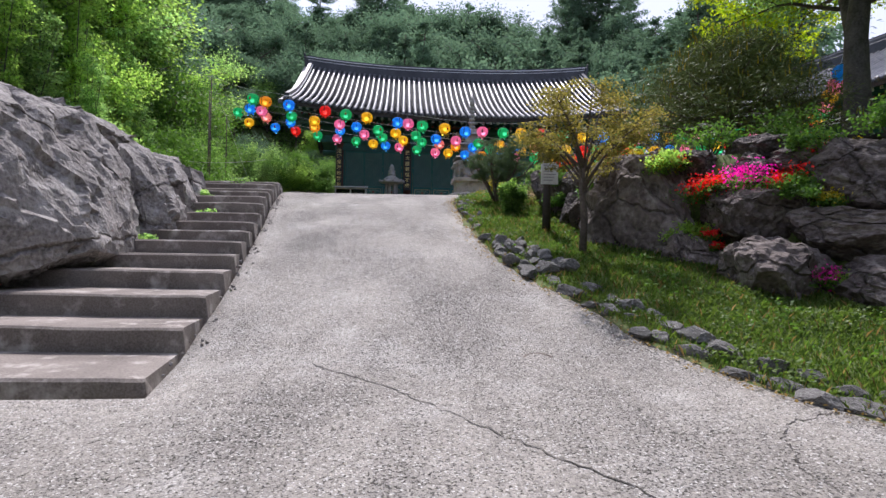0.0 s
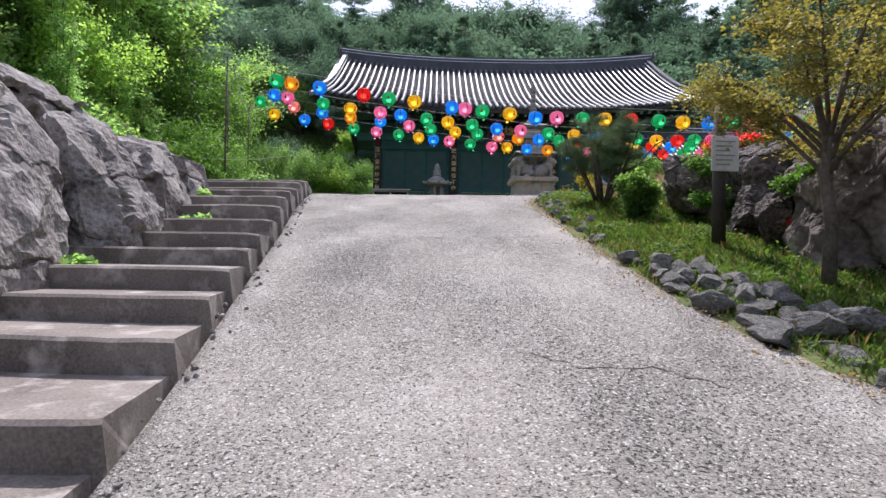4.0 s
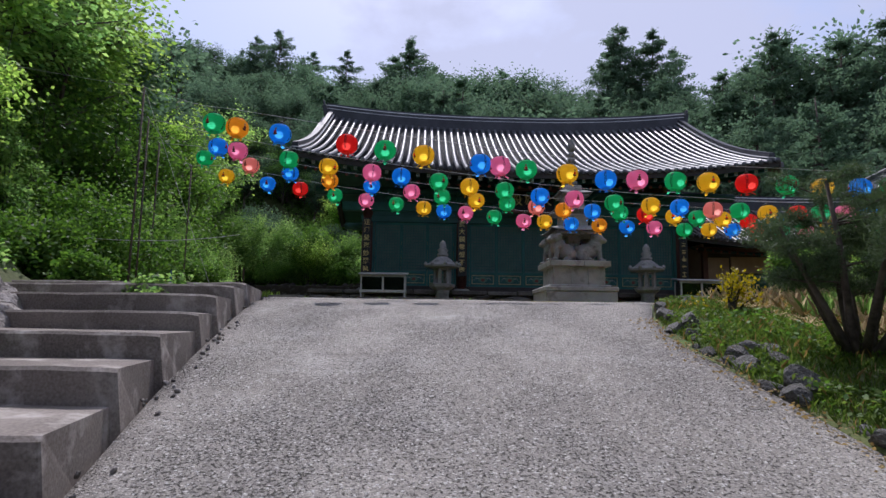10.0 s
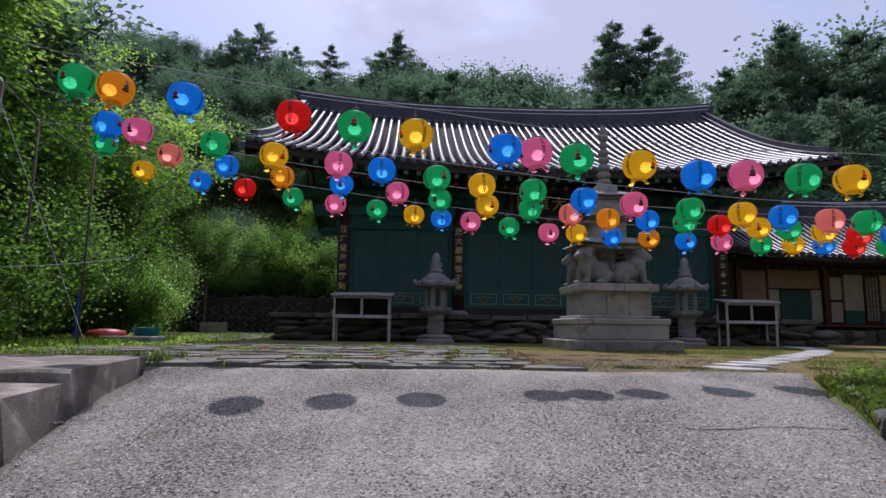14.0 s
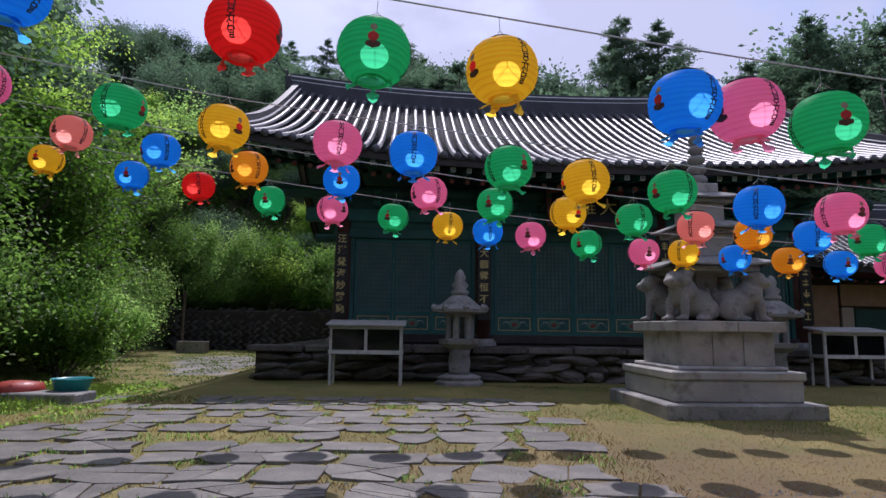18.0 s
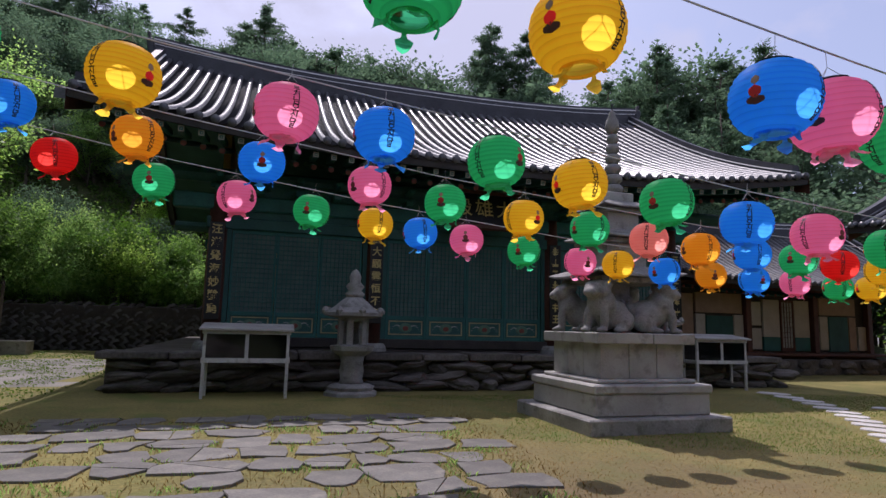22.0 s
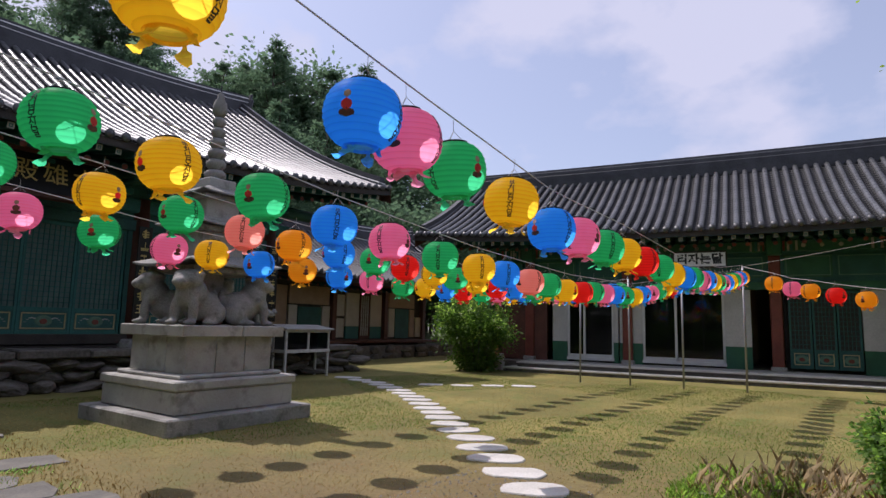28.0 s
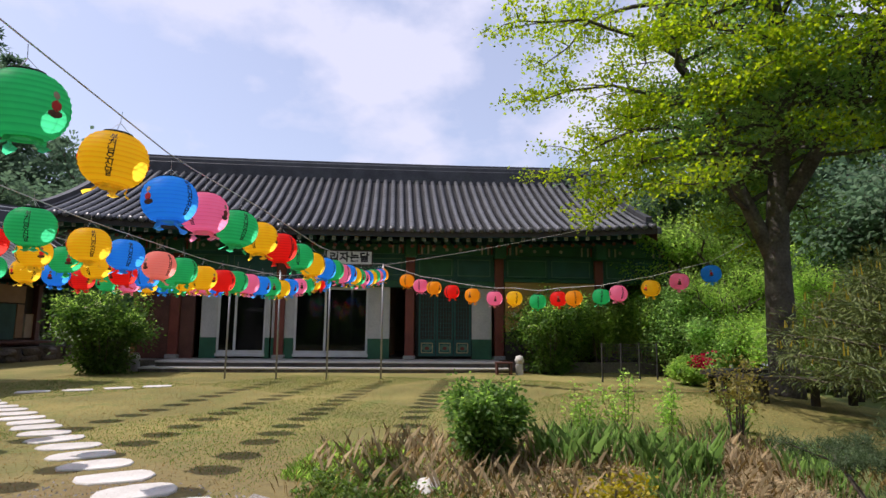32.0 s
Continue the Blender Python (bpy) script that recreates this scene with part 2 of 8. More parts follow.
def paper_mat(name, c):
    """Oiled lantern paper: light shines through it."""
    m, nt, b = node_mat(name)
    N, L = nt.nodes.new, nt.links.new
    co, n1, hsv, mr = N("ShaderNodeTexCoord"), N("ShaderNodeTexNoise"), N("ShaderNodeHueSaturation"), N("ShaderNodeMapRange")
    n1.inputs["Scale"].default_value, n1.inputs["Detail"].default_value = 9, 5
    L(co.outputs["Object"], n1.inputs["Vector"])
    mr.inputs["To Min"].default_value, mr.inputs["To Max"].default_value = 0.92, 1.12
    L(n1.outputs["Fac"], mr.inputs["Value"])
    # wire hoops show as fine darker bands
    wv, wr, mu = N("ShaderNodeTexWave"), N("ShaderNodeMapRange"), N("ShaderNodeMath")
    wv.wave_type, wv.bands_direction, wv.wave_profile = "BANDS", "Z", "SAW"
    wv.inputs["Scale"].default_value = 11.0
    L(co.outputs["Object"], wv.inputs["Vector"])
    wr.inputs["To Min"].default_value, wr.inputs["To Max"].default_value = 1.08, 0.86
    wr.inputs["From Min"].default_value = 0.45
    L(wv.outputs["Fac"], wr.inputs["Value"])
    mu.operation = "MULTIPLY"
    L(mr.outputs[0], mu.inputs[0])
    L(wr.outputs[0], mu.inputs[1])
    L(mu.outputs[0], hsv.inputs["Value"])
    hsv.inputs["Color"].default_value = (*c, 1)
    L(hsv.outputs[0], b.inputs["Base Color"])
    b.inputs["Roughness"].default_value, b.inputs["Specular IOR Level"].default_value = 0.5, 0.3
    tr, mx = N("ShaderNodeBsdfTranslucent"), N("ShaderNodeMixShader")
    L(hsv.outputs[0], tr.inputs["Color"])
    mx.inputs[0].default_value = 0.87
    L(b.outputs[0], mx.inputs[1])
    L(tr.outputs[0], mx.inputs[2])
    L(mx.outputs[0], nt.nodes["Material Output"].inputs["Surface"])
    return m


def glass_mat(name, tint=(0.02, 0.025, 0.03), rough=0.05):
    m, nt, b = node_mat(name)
    b.inputs["Base Color"].default_value = (*tint, 1)
    b.inputs["Roughness"].default_value = rough
    b.inputs["Transmission Weight"].default_value = 0.85
    b.inputs["IOR"].default_value = 1.45
    return m


def concrete_mat():
    """Old coarse ramp concrete: exposed pebbles, worn tracks, pale patches and stains."""
    m = surf("ramp_concrete", (0.228, 0.213, 0.192), (0.392, 0.372, 0.341), 0.92, 0.55, 17.0, 0.0, world_space=True, fine_mix=0.5, third=(0.40, 0.385, 0.36), hi=(0.3, 0.7))
    nt = m.node_tree
    N, L = nt.nodes.new, nt.links.new
    b = nt.nodes["Principled BSDF"]
    pos = N("ShaderNodeNewGeometry").outputs["Position"]
    vor, rv, mx = N("ShaderNodeTexVoronoi"), N("ShaderNodeValToRGB"), N("ShaderNodeMix")
    vor.inputs["Scale"].default_value = 78
    L(pos, vor.inputs["Vector"])
    rv.color_ramp.elements[0].color, rv.color_ramp.elements[1].color = (0.26, 0.25, 0.24, 1), (1.42, 1.40, 1.37, 1)
    mid = rv.color_ramp.elements.new(0.22)
    mid.color = (0.74, 0.73, 0.72, 1)
    L(vor.outputs["Color"], rv.inputs[0])
    mx.data_type, mx.blend_type = "RGBA", "MULTIPLY"
    mx.inputs["Factor"].default_value = 0.9
    L(b.inputs["Base Color"].links[0].from_socket, mx.inputs["A"])
    L(rv.outputs[0], mx.inputs["B"])
    # broad worn and stained areas, drawn out along the slope
    mp, st, sr, ms = N("ShaderNodeMapping"), N("ShaderNodeTexNoise"), N("ShaderNodeValToRGB"), N("ShaderNodeMix")
    mp.inputs["Scale"].default_value = (0.9, 0.35, 1.0)
    L(pos, mp.inputs["Vector"])
    L(mp.outputs[0], st.inputs["Vector"])
    st.inputs["Scale"].default_value, st.inputs["Detail"].default_value, st.inputs["Roughness"].default_value = 1.1, 6, 0.62
    sr.color_ramp.elements[0].position, sr.color_ramp.elements[1].position = 0.36, 0.62
    sr.color_ramp.elements[0].color, sr.color_ramp.elements[1].color = (0.84, 0.83, 0.82, 1), (1.06, 1.045, 1.02, 1)
    L(st.outputs["Fac"], sr.inputs[0])
    ms.data_type, ms.blend_type = "RGBA", "MULTIPLY"
    ms.inputs["Factor"].default_value = 1.0
    L(mx.outputs["Result"], ms.inputs["A"])
    L(sr.outputs[0], ms.inputs["B"])
    # pits where stones have come out, thicker in the worn areas, and single pale pebbles
    pit, add, pr, mp2 = N("ShaderNodeTexNoise"), N("ShaderNodeMath"), N("ShaderNodeValToRGB"), N("ShaderNodeMix")
    pit.inputs["Scale"].default_value, pit.inputs["Detail"].default_value, pit.inputs["Roughness"].default_value = 52, 3, 0.6
    L(pos, pit.inputs["Vector"])
    add.operation = "MULTIPLY_ADD"
    add.inputs[1].default_value = 0.30
    L(st.outputs["Fac"], add.inputs[0])
    L(pit.outputs["Fac"], add.inputs[2])
    pr.color_ramp.elements[0].position, pr.color_ramp.elements[1].position = 0.50, 0.57
    pr.color_ramp.elements[0].color, pr.color_ramp.elements[1].color = (0.29, 0.285, 0.28, 1), (0.885, 0.885, 0.885, 1)
    L(add.outputs[0], pr.inputs[0])
    mp2.data_type, mp2.blend_type = "RGBA", "MULTIPLY"
    mp2.inputs["Factor"].default_value = 1.0
    L(ms.outputs["Result"], mp2.inputs["A"])
    L(pr.outputs[0], mp2.inputs["B"])
    peb, sep, gr, mp3 = N("ShaderNodeTexVoronoi"), N("ShaderNodeSeparateColor"), N("ShaderNodeMapRange"), N("ShaderNodeMix")
    peb.inputs["Scale"].default_value = 85
    L(pos, peb.inputs["Vector"])
    L(peb.outputs["Color"], sep.inputs[0])
    gr.inputs["From Min"].default_value, gr.inputs["From Max"].default_value = 0.92, 0.95
    L(sep.outputs[0], gr.inputs["Value"])
    mp3.data_type = "RGBA"
    mp3.inputs["B"].default_value = (0.48, 0.46, 0.425, 1)
    L(gr.outputs[0], mp3.inputs["Factor"])
    L(mp2.outputs["Result"], mp3.inputs["A"])
    L(mp3.outputs["Result"], b.inputs["Base Color"])
    bp0, bp = N("ShaderNodeBump"), N("ShaderNodeBump")
    bp0.inputs["Strength"].default_value, bp0.inputs["Distance"].default_value = 0.6, 0.012
    bp0.invert = True
    L(vor.outputs["Distance"], bp0.inputs["Height"])
    bp.inputs["Strength"].default_value, bp.inputs["Distance"].default_value = 1.0, 0.03
    L(pr.outputs[0], bp.inputs["Height"])
    L(bp0.outputs[0], bp.inputs["Normal"])
    L(bp.outputs[0], b.inputs["Normal"])
    return m


M_RAMP = concrete_mat()
M_STEP = surf("step_concrete", (0.11, 0.09, 0.077), (0.28, 0.243, 0.212), 0.9, 1.4, 60, 0.35, third=(0.43, 0.39, 0.35))
def cracked(m, scale=0.55, squeeze=(1.0, 0.7, 2.4)):
    """Adds thin dark fractures with relief to a stone."""
    nt = m.node_tree
    N, L = nt.nodes.new, nt.links.new
    b = nt.nodes["Principled BSDF"]
    co, mp, nz, ad = N("ShaderNodeTexCoord"), N("ShaderNodeMapping"), N("ShaderNodeTexNoise"), N("ShaderNodeMix")
    mp.inputs["Rotation"].default_value = (0.5, 0.4, 0.3)
    mp.inputs["Scale"].default_value = squeeze
    nz.inputs["Scale"].default_value, nz.inputs["Detail"].default_value = 1.6, 5
    ad.data_type = "RGBA"
    ad.inputs["Factor"].default_value = 0.5
    L(co.outputs["Object"], mp.inputs["Vector"])
    L(co.outputs["Object"], nz.inputs["Vector"])
    L(mp.outputs[0], ad.inputs["A"])
    L(nz.outputs["Color"], ad.inputs["B"])
    vo, rp, mu = N("ShaderNodeTexVoronoi"), N("ShaderNodeValToRGB"), N("ShaderNodeMix")
    vo.feature = "DISTANCE_TO_EDGE"
    vo.inputs["Scale"].default_value = scale
    L(ad.outputs["Result"], vo.inputs["Vector"])
    rp.color_ramp.elements[0].position, rp.color_ramp.elements[1].position = 0.0, 0.02
    rp.color_ramp.elements[0].color = (0.25, 0.24, 0.23, 1)
    L(vo.outputs["Distance"], rp.inputs[0])
    mu.data_type, mu.blend_type = "RGBA", "MULTIPLY"
    mu.inputs["Factor"].default_value = 0.6
    L(b.inputs["Base Color"].links[0].from_socket, mu.inputs["A"])
    L(rp.outputs[0], mu.inputs["B"])
    L(mu.outputs["Result"], b.inputs["Base Color"])
    bp = N("ShaderNodeBump")
    bp.inputs["Strength"].default_value, bp.inputs["Distance"].default_value = 0.9, 0.06
    L(rp.outputs[0], bp.inputs["Height"])
    L(b.inputs["Normal"].links[0].from_socket, bp.inputs["Normal"])
    L(bp.outputs[0], b.inputs["Normal"])
    return m


M_ROCK = cracked(surf("grey_rock", (0.10, 0.088, 0.08), (0.33, 0.30, 0.275), 0.9, 1.3, 22, 1.0, dist=0.05, third=(0.38, 0.355, 0.33), fine_mix=0.6))
M_BOULDER = cracked(surf("dark_boulder", (0.05, 0.039, 0.035), (0.175, 0.142, 0.126), 0.9, 1.6, 14, 1.0, dist=0.06, third=(0.27, 0.236, 0.212), rand=0.3, fine_mix=0.5), 0.8, (1.0, 1.6, 1.3))
M_EDGING = surf("lichened_edging_stone", (0.055, 0.05, 0.045), (0.20, 0.192, 0.178), 0.9, 3.0, 18, 0.8, dist=0.03, third=(0.27, 0.265, 0.24), rand=0.3, fine_mix=0.5)
M_PLINTH = surf("plinth_stone", (0.05, 0.044, 0.038), (0.165, 0.148, 0.13), 0.9, 2.0, 18, 0.7, dist=0.03, rand=0.25)
M_GRANITE = surf("granite", (0.26, 0.25, 0.23), (0.46, 0.45, 0.42), 0.8, 1.6, 90, 0.25, third=(0.22, 0.21, 0.19), dist=0.005)
M_GRANITE_D = surf("weathered_granite", (0.16, 0.155, 0.145), (0.36, 0.35, 0.33), 0.85, 2.5, 70, 0.35, third=(0.13, 0.125, 0.11), dist=0.006)
M_SLATE = surf("paving_slate", (0.086, 0.080, 0.070), (0.180, 0.170, 0.150), 0.68, 2.2, 35, 0.35, rand=0.22, third=(0.20, 0.185, 0.15))
M_STONE_W = surf("pale_stepping_stone", (0.44, 0.42, 0.385), (0.64, 0.62, 0.58), 0.8, 2.5, 45, 0.3, rand=0.08)
M_TILE = surf("roof_tile", (0.045, 0.047, 0.052), (0.115, 0.117, 0.125), 0.40, 1.5, 30, 0.15, rand=0.22, spec=0.6)
M_CASE = surf("weathered_white_paint", (0.36, 0.355, 0.33), (0.58, 0.575, 0.55), 0.6, 4, 40, 0.15, third=(0.30, 0.27, 0.22))
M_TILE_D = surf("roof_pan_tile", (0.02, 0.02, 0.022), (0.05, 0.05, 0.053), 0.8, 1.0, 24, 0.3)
M_RIDGE = surf("ridge_tile", (0.02, 0.021, 0.025), (0.055, 0.056, 0.063), 0.5, 2.0, 30, 0.2)
M_LIME = surf("white_lime_mortar", (0.55, 0.54, 0.52), (0.75, 0.74, 0.72), 0.8, 3, 30, 0.1)
M_TEAL = surf("teal_painted_wood", (0.011, 0.078, 0.07), (0.023, 0.14, 0.122), 0.6, 2.0, 30, 0.1)
M_TEAL_D = surf("dark_teal_painted_wood", (0.014, 0.065, 0.058), (0.028, 0.11, 0.095), 0.65, 2.0, 30, 0.1)
M_GREEN = surf("green_painted_wood", (0.013, 0.068, 0.038), (0.026, 0.118, 0.062), 0.6, 2.0, 30, 0.1)
M_BROWN = surf("dark_red_brown_wood", (0.06, 0.022, 0.016), (0.13, 0.048, 0.034), 0.6, 2.5, 30, 0.15)
M_RED = surf("red_brown_painted_column", (0.12, 0.028, 0.02), (0.20, 0.05, 0.035), 0.55, 2.0, 30, 0.1)
M_DARK = surf("dark_old_wood", (0.02, 0.016, 0.014), (0.055, 0.045, 0.038), 0.7, 3, 40, 0.2)
M_CREAM = surf("cream_plaster", (0.384, 0.336, 0.264), (0.496, 0.448, 0.368), 0.85, 2.0, 30, 0.1)
M_WHITE_WALL = surf("white_plaster", (0.36, 0.355, 0.34), (0.49, 0.48, 0.46), 0.8, 2.0, 30, 0.1)
M_OCHRE = surf("ochre_plaster", (0.35, 0.21, 0.055), (0.45, 0.28, 0.085), 0.85, 2.0, 30, 0.1)
M_TAN = surf("tan_board", (0.272, 0.176, 0.112), (0.360, 0.248, 0.160), 0.75, 3.0, 30, 0.1)
M_FADED = surf("faded_cream_paint", (0.22, 0.21, 0.17), (0.36, 0.34, 0.28), 0.8, 5, 40, 0.05)
M_FADED_G = surf("faded_pale_green_paint", (0.06, 0.13, 0.09), (0.11, 0.20, 0.14), 0.8, 5, 40, 0.05)
M_STRAWGOLD = surf("dull_gold_paint", (0.26, 0.22, 0.11), (0.40, 0.35, 0.19), 0.7, 5, 40, 0.05)
M_BLACK = surf("black_lacquer", (0.006, 0.006, 0.006), (0.014, 0.013, 0.012), 0.4, 3, 30, 0.05)
M_GOLD = surf("gold_paint", (0.46, 0.34, 0.11), (0.64, 0.50, 0.20), 0.5, 6, 50, 0.05)
M_PAPER = surf("door_paper", (0.30, 0.30, 0.27), (0.42, 0.42, 0.38), 0.9, 3, 40, 0.05)
# Shade under the main hall's eaves is put into this paper colour.
M_SCREEN = surf("eave_shaded_paper", (0.07, 0.115, 0.105), (0.115, 0.165, 0.15), 0.85, 3, 60, 0.05)
M_WHITE = surf("white_painted_metal", (0.46, 0.46, 0.45), (0.62, 0.62, 0.61), 0.45, 3, 40, 0.05)
M_STEEL = surf("grey_steel_pole", (0.24, 0.24, 0.25), (0.36, 0.36, 0.37), 0.45, 3, 50, 0.08, metal=0.6)
M_IRON = surf("rusty_iron", (0.05, 0.038, 0.03), (0.15, 0.12, 0.10), 0.7, 6, 60, 0.3, metal=0.5)
M_WIRE = surf("pale_cord", (0.45, 0.44, 0.42), (0.6, 0.59, 0.57), 0.7, 5, 50, 0.0)
M_WIRE_D = surf("dark_wire", (0.02, 0.02, 0.02), (0.05, 0.05, 0.05), 0.6, 5, 50, 0.0)
M_INK = surf("black_ink", (0.01, 0.01, 0.012), (0.03, 0.03, 0.032), 0.7, 5, 50, 0.0)
M_GLASS = glass_mat("window_glass")
# Shade inside rooms and candle cases, put into the colour.
M_INNER_SHADE = surf("inner_shade", (0.03, 0.028, 0.025), (0.06, 0.055, 0.05), 0.9, 1.5, 20, 0.1)
M_BARK = surf("bark", (0.05, 0.038, 0.03), (0.16, 0.13, 0.105), 0.95, 3, 22, 0.9, dist=0.03)
M_BARK_G = surf("grey_bark", (0.045, 0.038, 0.032), (0.13, 0.115, 0.098), 0.95, 3, 22, 0.9, dist=0.03)
M_LEAF_FOREST = leaf_mat("forest_leaf", (0.08, 0.15, 0.042), (0.18, 0.29, 0.082), 0.56, glow=1.7)
# Distance haze is put into this colour: bluer, in a narrower range.
M_LEAF_HAZE = leaf_mat("hazy_forest_leaf", (0.082, 0.138, 0.086), (0.136, 0.202, 0.122), 0.5, rough=0.9)
M_LEAF_FRESH = leaf_mat("fresh_green_leaf", (0.15, 0.26, 0.065), (0.33, 0.45, 0.125), 0.68, glow=1.8)
M_LEAF_BANK = leaf_mat("bank_leaf", (0.125, 0.225, 0.08), (0.29, 0.41, 0.14), 0.68, glow=1.8)
M_IRIS = leaf_mat("iris_leaf", (0.13, 0.22, 0.07), (0.26, 0.38, 0.13), 0.5)
M_CRIMSON = leaf_mat("crimson_petal", (0.30, 0.008, 0.03), (0.50, 0.02, 0.06), 0.35)
M_BLOSSOM = leaf_mat("pale_blossom", (0.62, 0.55, 0.40), (0.80, 0.76, 0.62), 0.35)
M_STALK = leaf_mat("pale_straw", (0.48, 0.39, 0.25), (0.76, 0.64, 0.45), 0.4)
M_LEAF_MID = leaf_mat("green_leaf", (0.06, 0.128, 0.03), (0.14, 0.245, 0.053), 0.48)
M_LEAF_MAPLE = leaf_mat("yellow_olive_maple_leaf", (0.15, 0.155, 0.045), (0.34, 0.28, 0.085), 0.5)
M_LEAF_BIG = leaf_mat("yellow_green_tree_leaf", (0.13, 0.22, 0.03), (0.36, 0.42, 0.06), 0.66, glow=1.8)
M_NEEDLE = leaf_mat("pine_needle", (0.05, 0.085, 0.04), (0.12, 0.17, 0.075), 0.3)
M_NEEDLE_Y = leaf_mat("yellow_green_pine_needle", (0.065, 0.10, 0.035), (0.18, 0.215, 0.06), 0.1)
M_GRASS = leaf_mat("grass_blade", (0.075, 0.135, 0.03), (0.17, 0.235, 0.06), 0.42)
M_GRASS_DRY = leaf_mat("dry_grass_blade", (0.20, 0.14, 0.055), (0.42, 0.31, 0.14), 0.35)
M_MAGENTA = leaf_mat("magenta_petal", (0.66, 0.02, 0.30), (0.88, 0.10, 0.50), 0.4)
M_CORAL = leaf_mat("red_azalea_petal", (0.68, 0.03, 0.035), (0.88, 0.12, 0.10), 0.4)
M_YELLOW_LEAF = leaf_mat("yellow_shrub_leaf", (0.25, 0.22, 0.02), (0.45, 0.36, 0.04), 0.4)

# ---- lie of the land ----
COURT = 3.0


def along(y):
    """Height of the ramp along its length."""
    return np.interp(y, (-300, -20, 0, 2.7, 5, 8, 11, 14, 17, 18.7, 20), (-4.0, -0.5, 0, 0.05, 0.25, 0.98, 1.66, 2.3, 2.85, 2.98, COURT))


def ramp_left(y):
    return np.interp(y, (3.55, 3.9, 5, 6.4, 8, 9.2, 11, 13.2, 15.2, 18, 18.9), (-9.0, -1.98, -2.2, -2.42, -2.72, -2.97, -3.34, -3.87, -4.29, -4.85, -5.1))


def ramp_right(y):
    return np.interp(y, (-8, 0, 2, 3.8, 4.3, 5, 5.6, 6.5, 7.5, 8.7, 11.2, 12.5, 14.5, 16, 17.5, 18.9), (9.0, 5.2, 3.9, 2.87, 2.56, 2.26, 1.9, 1.6, 1.13, 0.76, 0.46, 0.36, 0.2, 0.38, 0.85, 1.5))


def wall_line(y):
    """The boulder wall that holds up the garden terrace."""
    return np.interp(y, (-10, 0, 3, 5, 6.9, 8.5, 10, 12, 14, 16, 18, 20), (12, 8.4, 6.6, 5.7, 4.75, 3.65, 2.85, 2.4, 2.2, 2.3, 2.6, 2.9))


def step01(a, b, v):
    t = np.clip((v - a) / (b - a), 0, 1)
    return t * t * (3 - 2 * t)


def land(x, y):
    """Height of the ground at (x, y)."""
    x, y = np.asarray(x, float), np.asarray(y, float)
    p = along(y)
    z = p.copy()
    # garden terrace on the right of the ramp
    w = wall_line(y)
    terrace = np.interp(y, (-30, 0, 5, 10, 14, 18), (0.5, 1.9, 2.45, 2.8, 2.95, COURT))
    bank = p + (1 - step01(15.0, 18.4, y)) * (0.01 + 0.06 * np.clip((x - ramp_right(y)) / 0.5, 0, 1) + 0.08 * np.clip((x - ramp_right(y)) / np.maximum(w - ramp_right(y), 0.3), 0, 1))
    right = np.where(x > ramp_right(y), bank, p)
    z = right + (np.maximum(terrace, right) - right) * step01(-0.15, 0.45, x - w)
    # rocky bank on the left of the steps
    edge = np.interp(y, (-20, 0, 3, 10, 17, 21, 26, 30, 36, 46), (-6.5, -5.0, -4.4, -5.2, -7.0, -10.5, -12.5, -13.0, -16.5, -18))
    out = np.maximum(edge - x, 0)
    z = z + 0.75 * np.minimum(out, 4.0) * step01(0, 2, out) + 0.33 * np.clip(out - 4, 0, 22)
    # hills round the temple
    back = np.maximum(y - 46 + 0.12 * np.abs(x), 0) * (1 - 0.92 * step01(22, 52, x))
    z = z + 0.28 * np.exp(-((x - 8.5) ** 2 + (y - 12.5) ** 2) / 3.0)
    z = z + np.minimum(0.52 * back * step01(0, 12, back), 0.35 * back + 6)
    z = z - 0.05 * np.maximum(x - 24, 0)
    z = z + 1.8 * step01(45.0, 45.8, y) * (1 - step01(-7.0, -5.0, x)) * step01(-24, -18, x)
    near = (np.abs(x) < 16) & (y > 18.5) & (y < 45) & (x > -9)
    soft = 0.05 * np.sin(x * 1.7 + y * 0.6) * np.sin(y * 1.3 - x * 0.4) + 0.5 * np.sin(x * 0.11 + 1) * np.sin(y * 0.09) * step01(60, 110, np.hypot(x, y - 20))
    z = z + np.where(near, 0.12 * soft, soft * 0.5)
    # beneath ramp and steps the earth lies lower
    under = (x < ramp_right(y) - 0.08) & (x > -9) & (y < 18.7 + 0.07 * x) & (x > edge + 0.1)
    return np.where(under, p - 0.16, z)


def ground_at(x, y):
    return float(land(np.array([x]), np.array([y]))[0])


M_LAWN = surf("lawn", (0.10, 0.098, 0.024), (0.285, 0.238, 0.074), 0.95, 0.6, 22, 0.5, world_space=True, third=(0.125, 0.15, 0.032), dist=0.03, fine_mix=0.5)


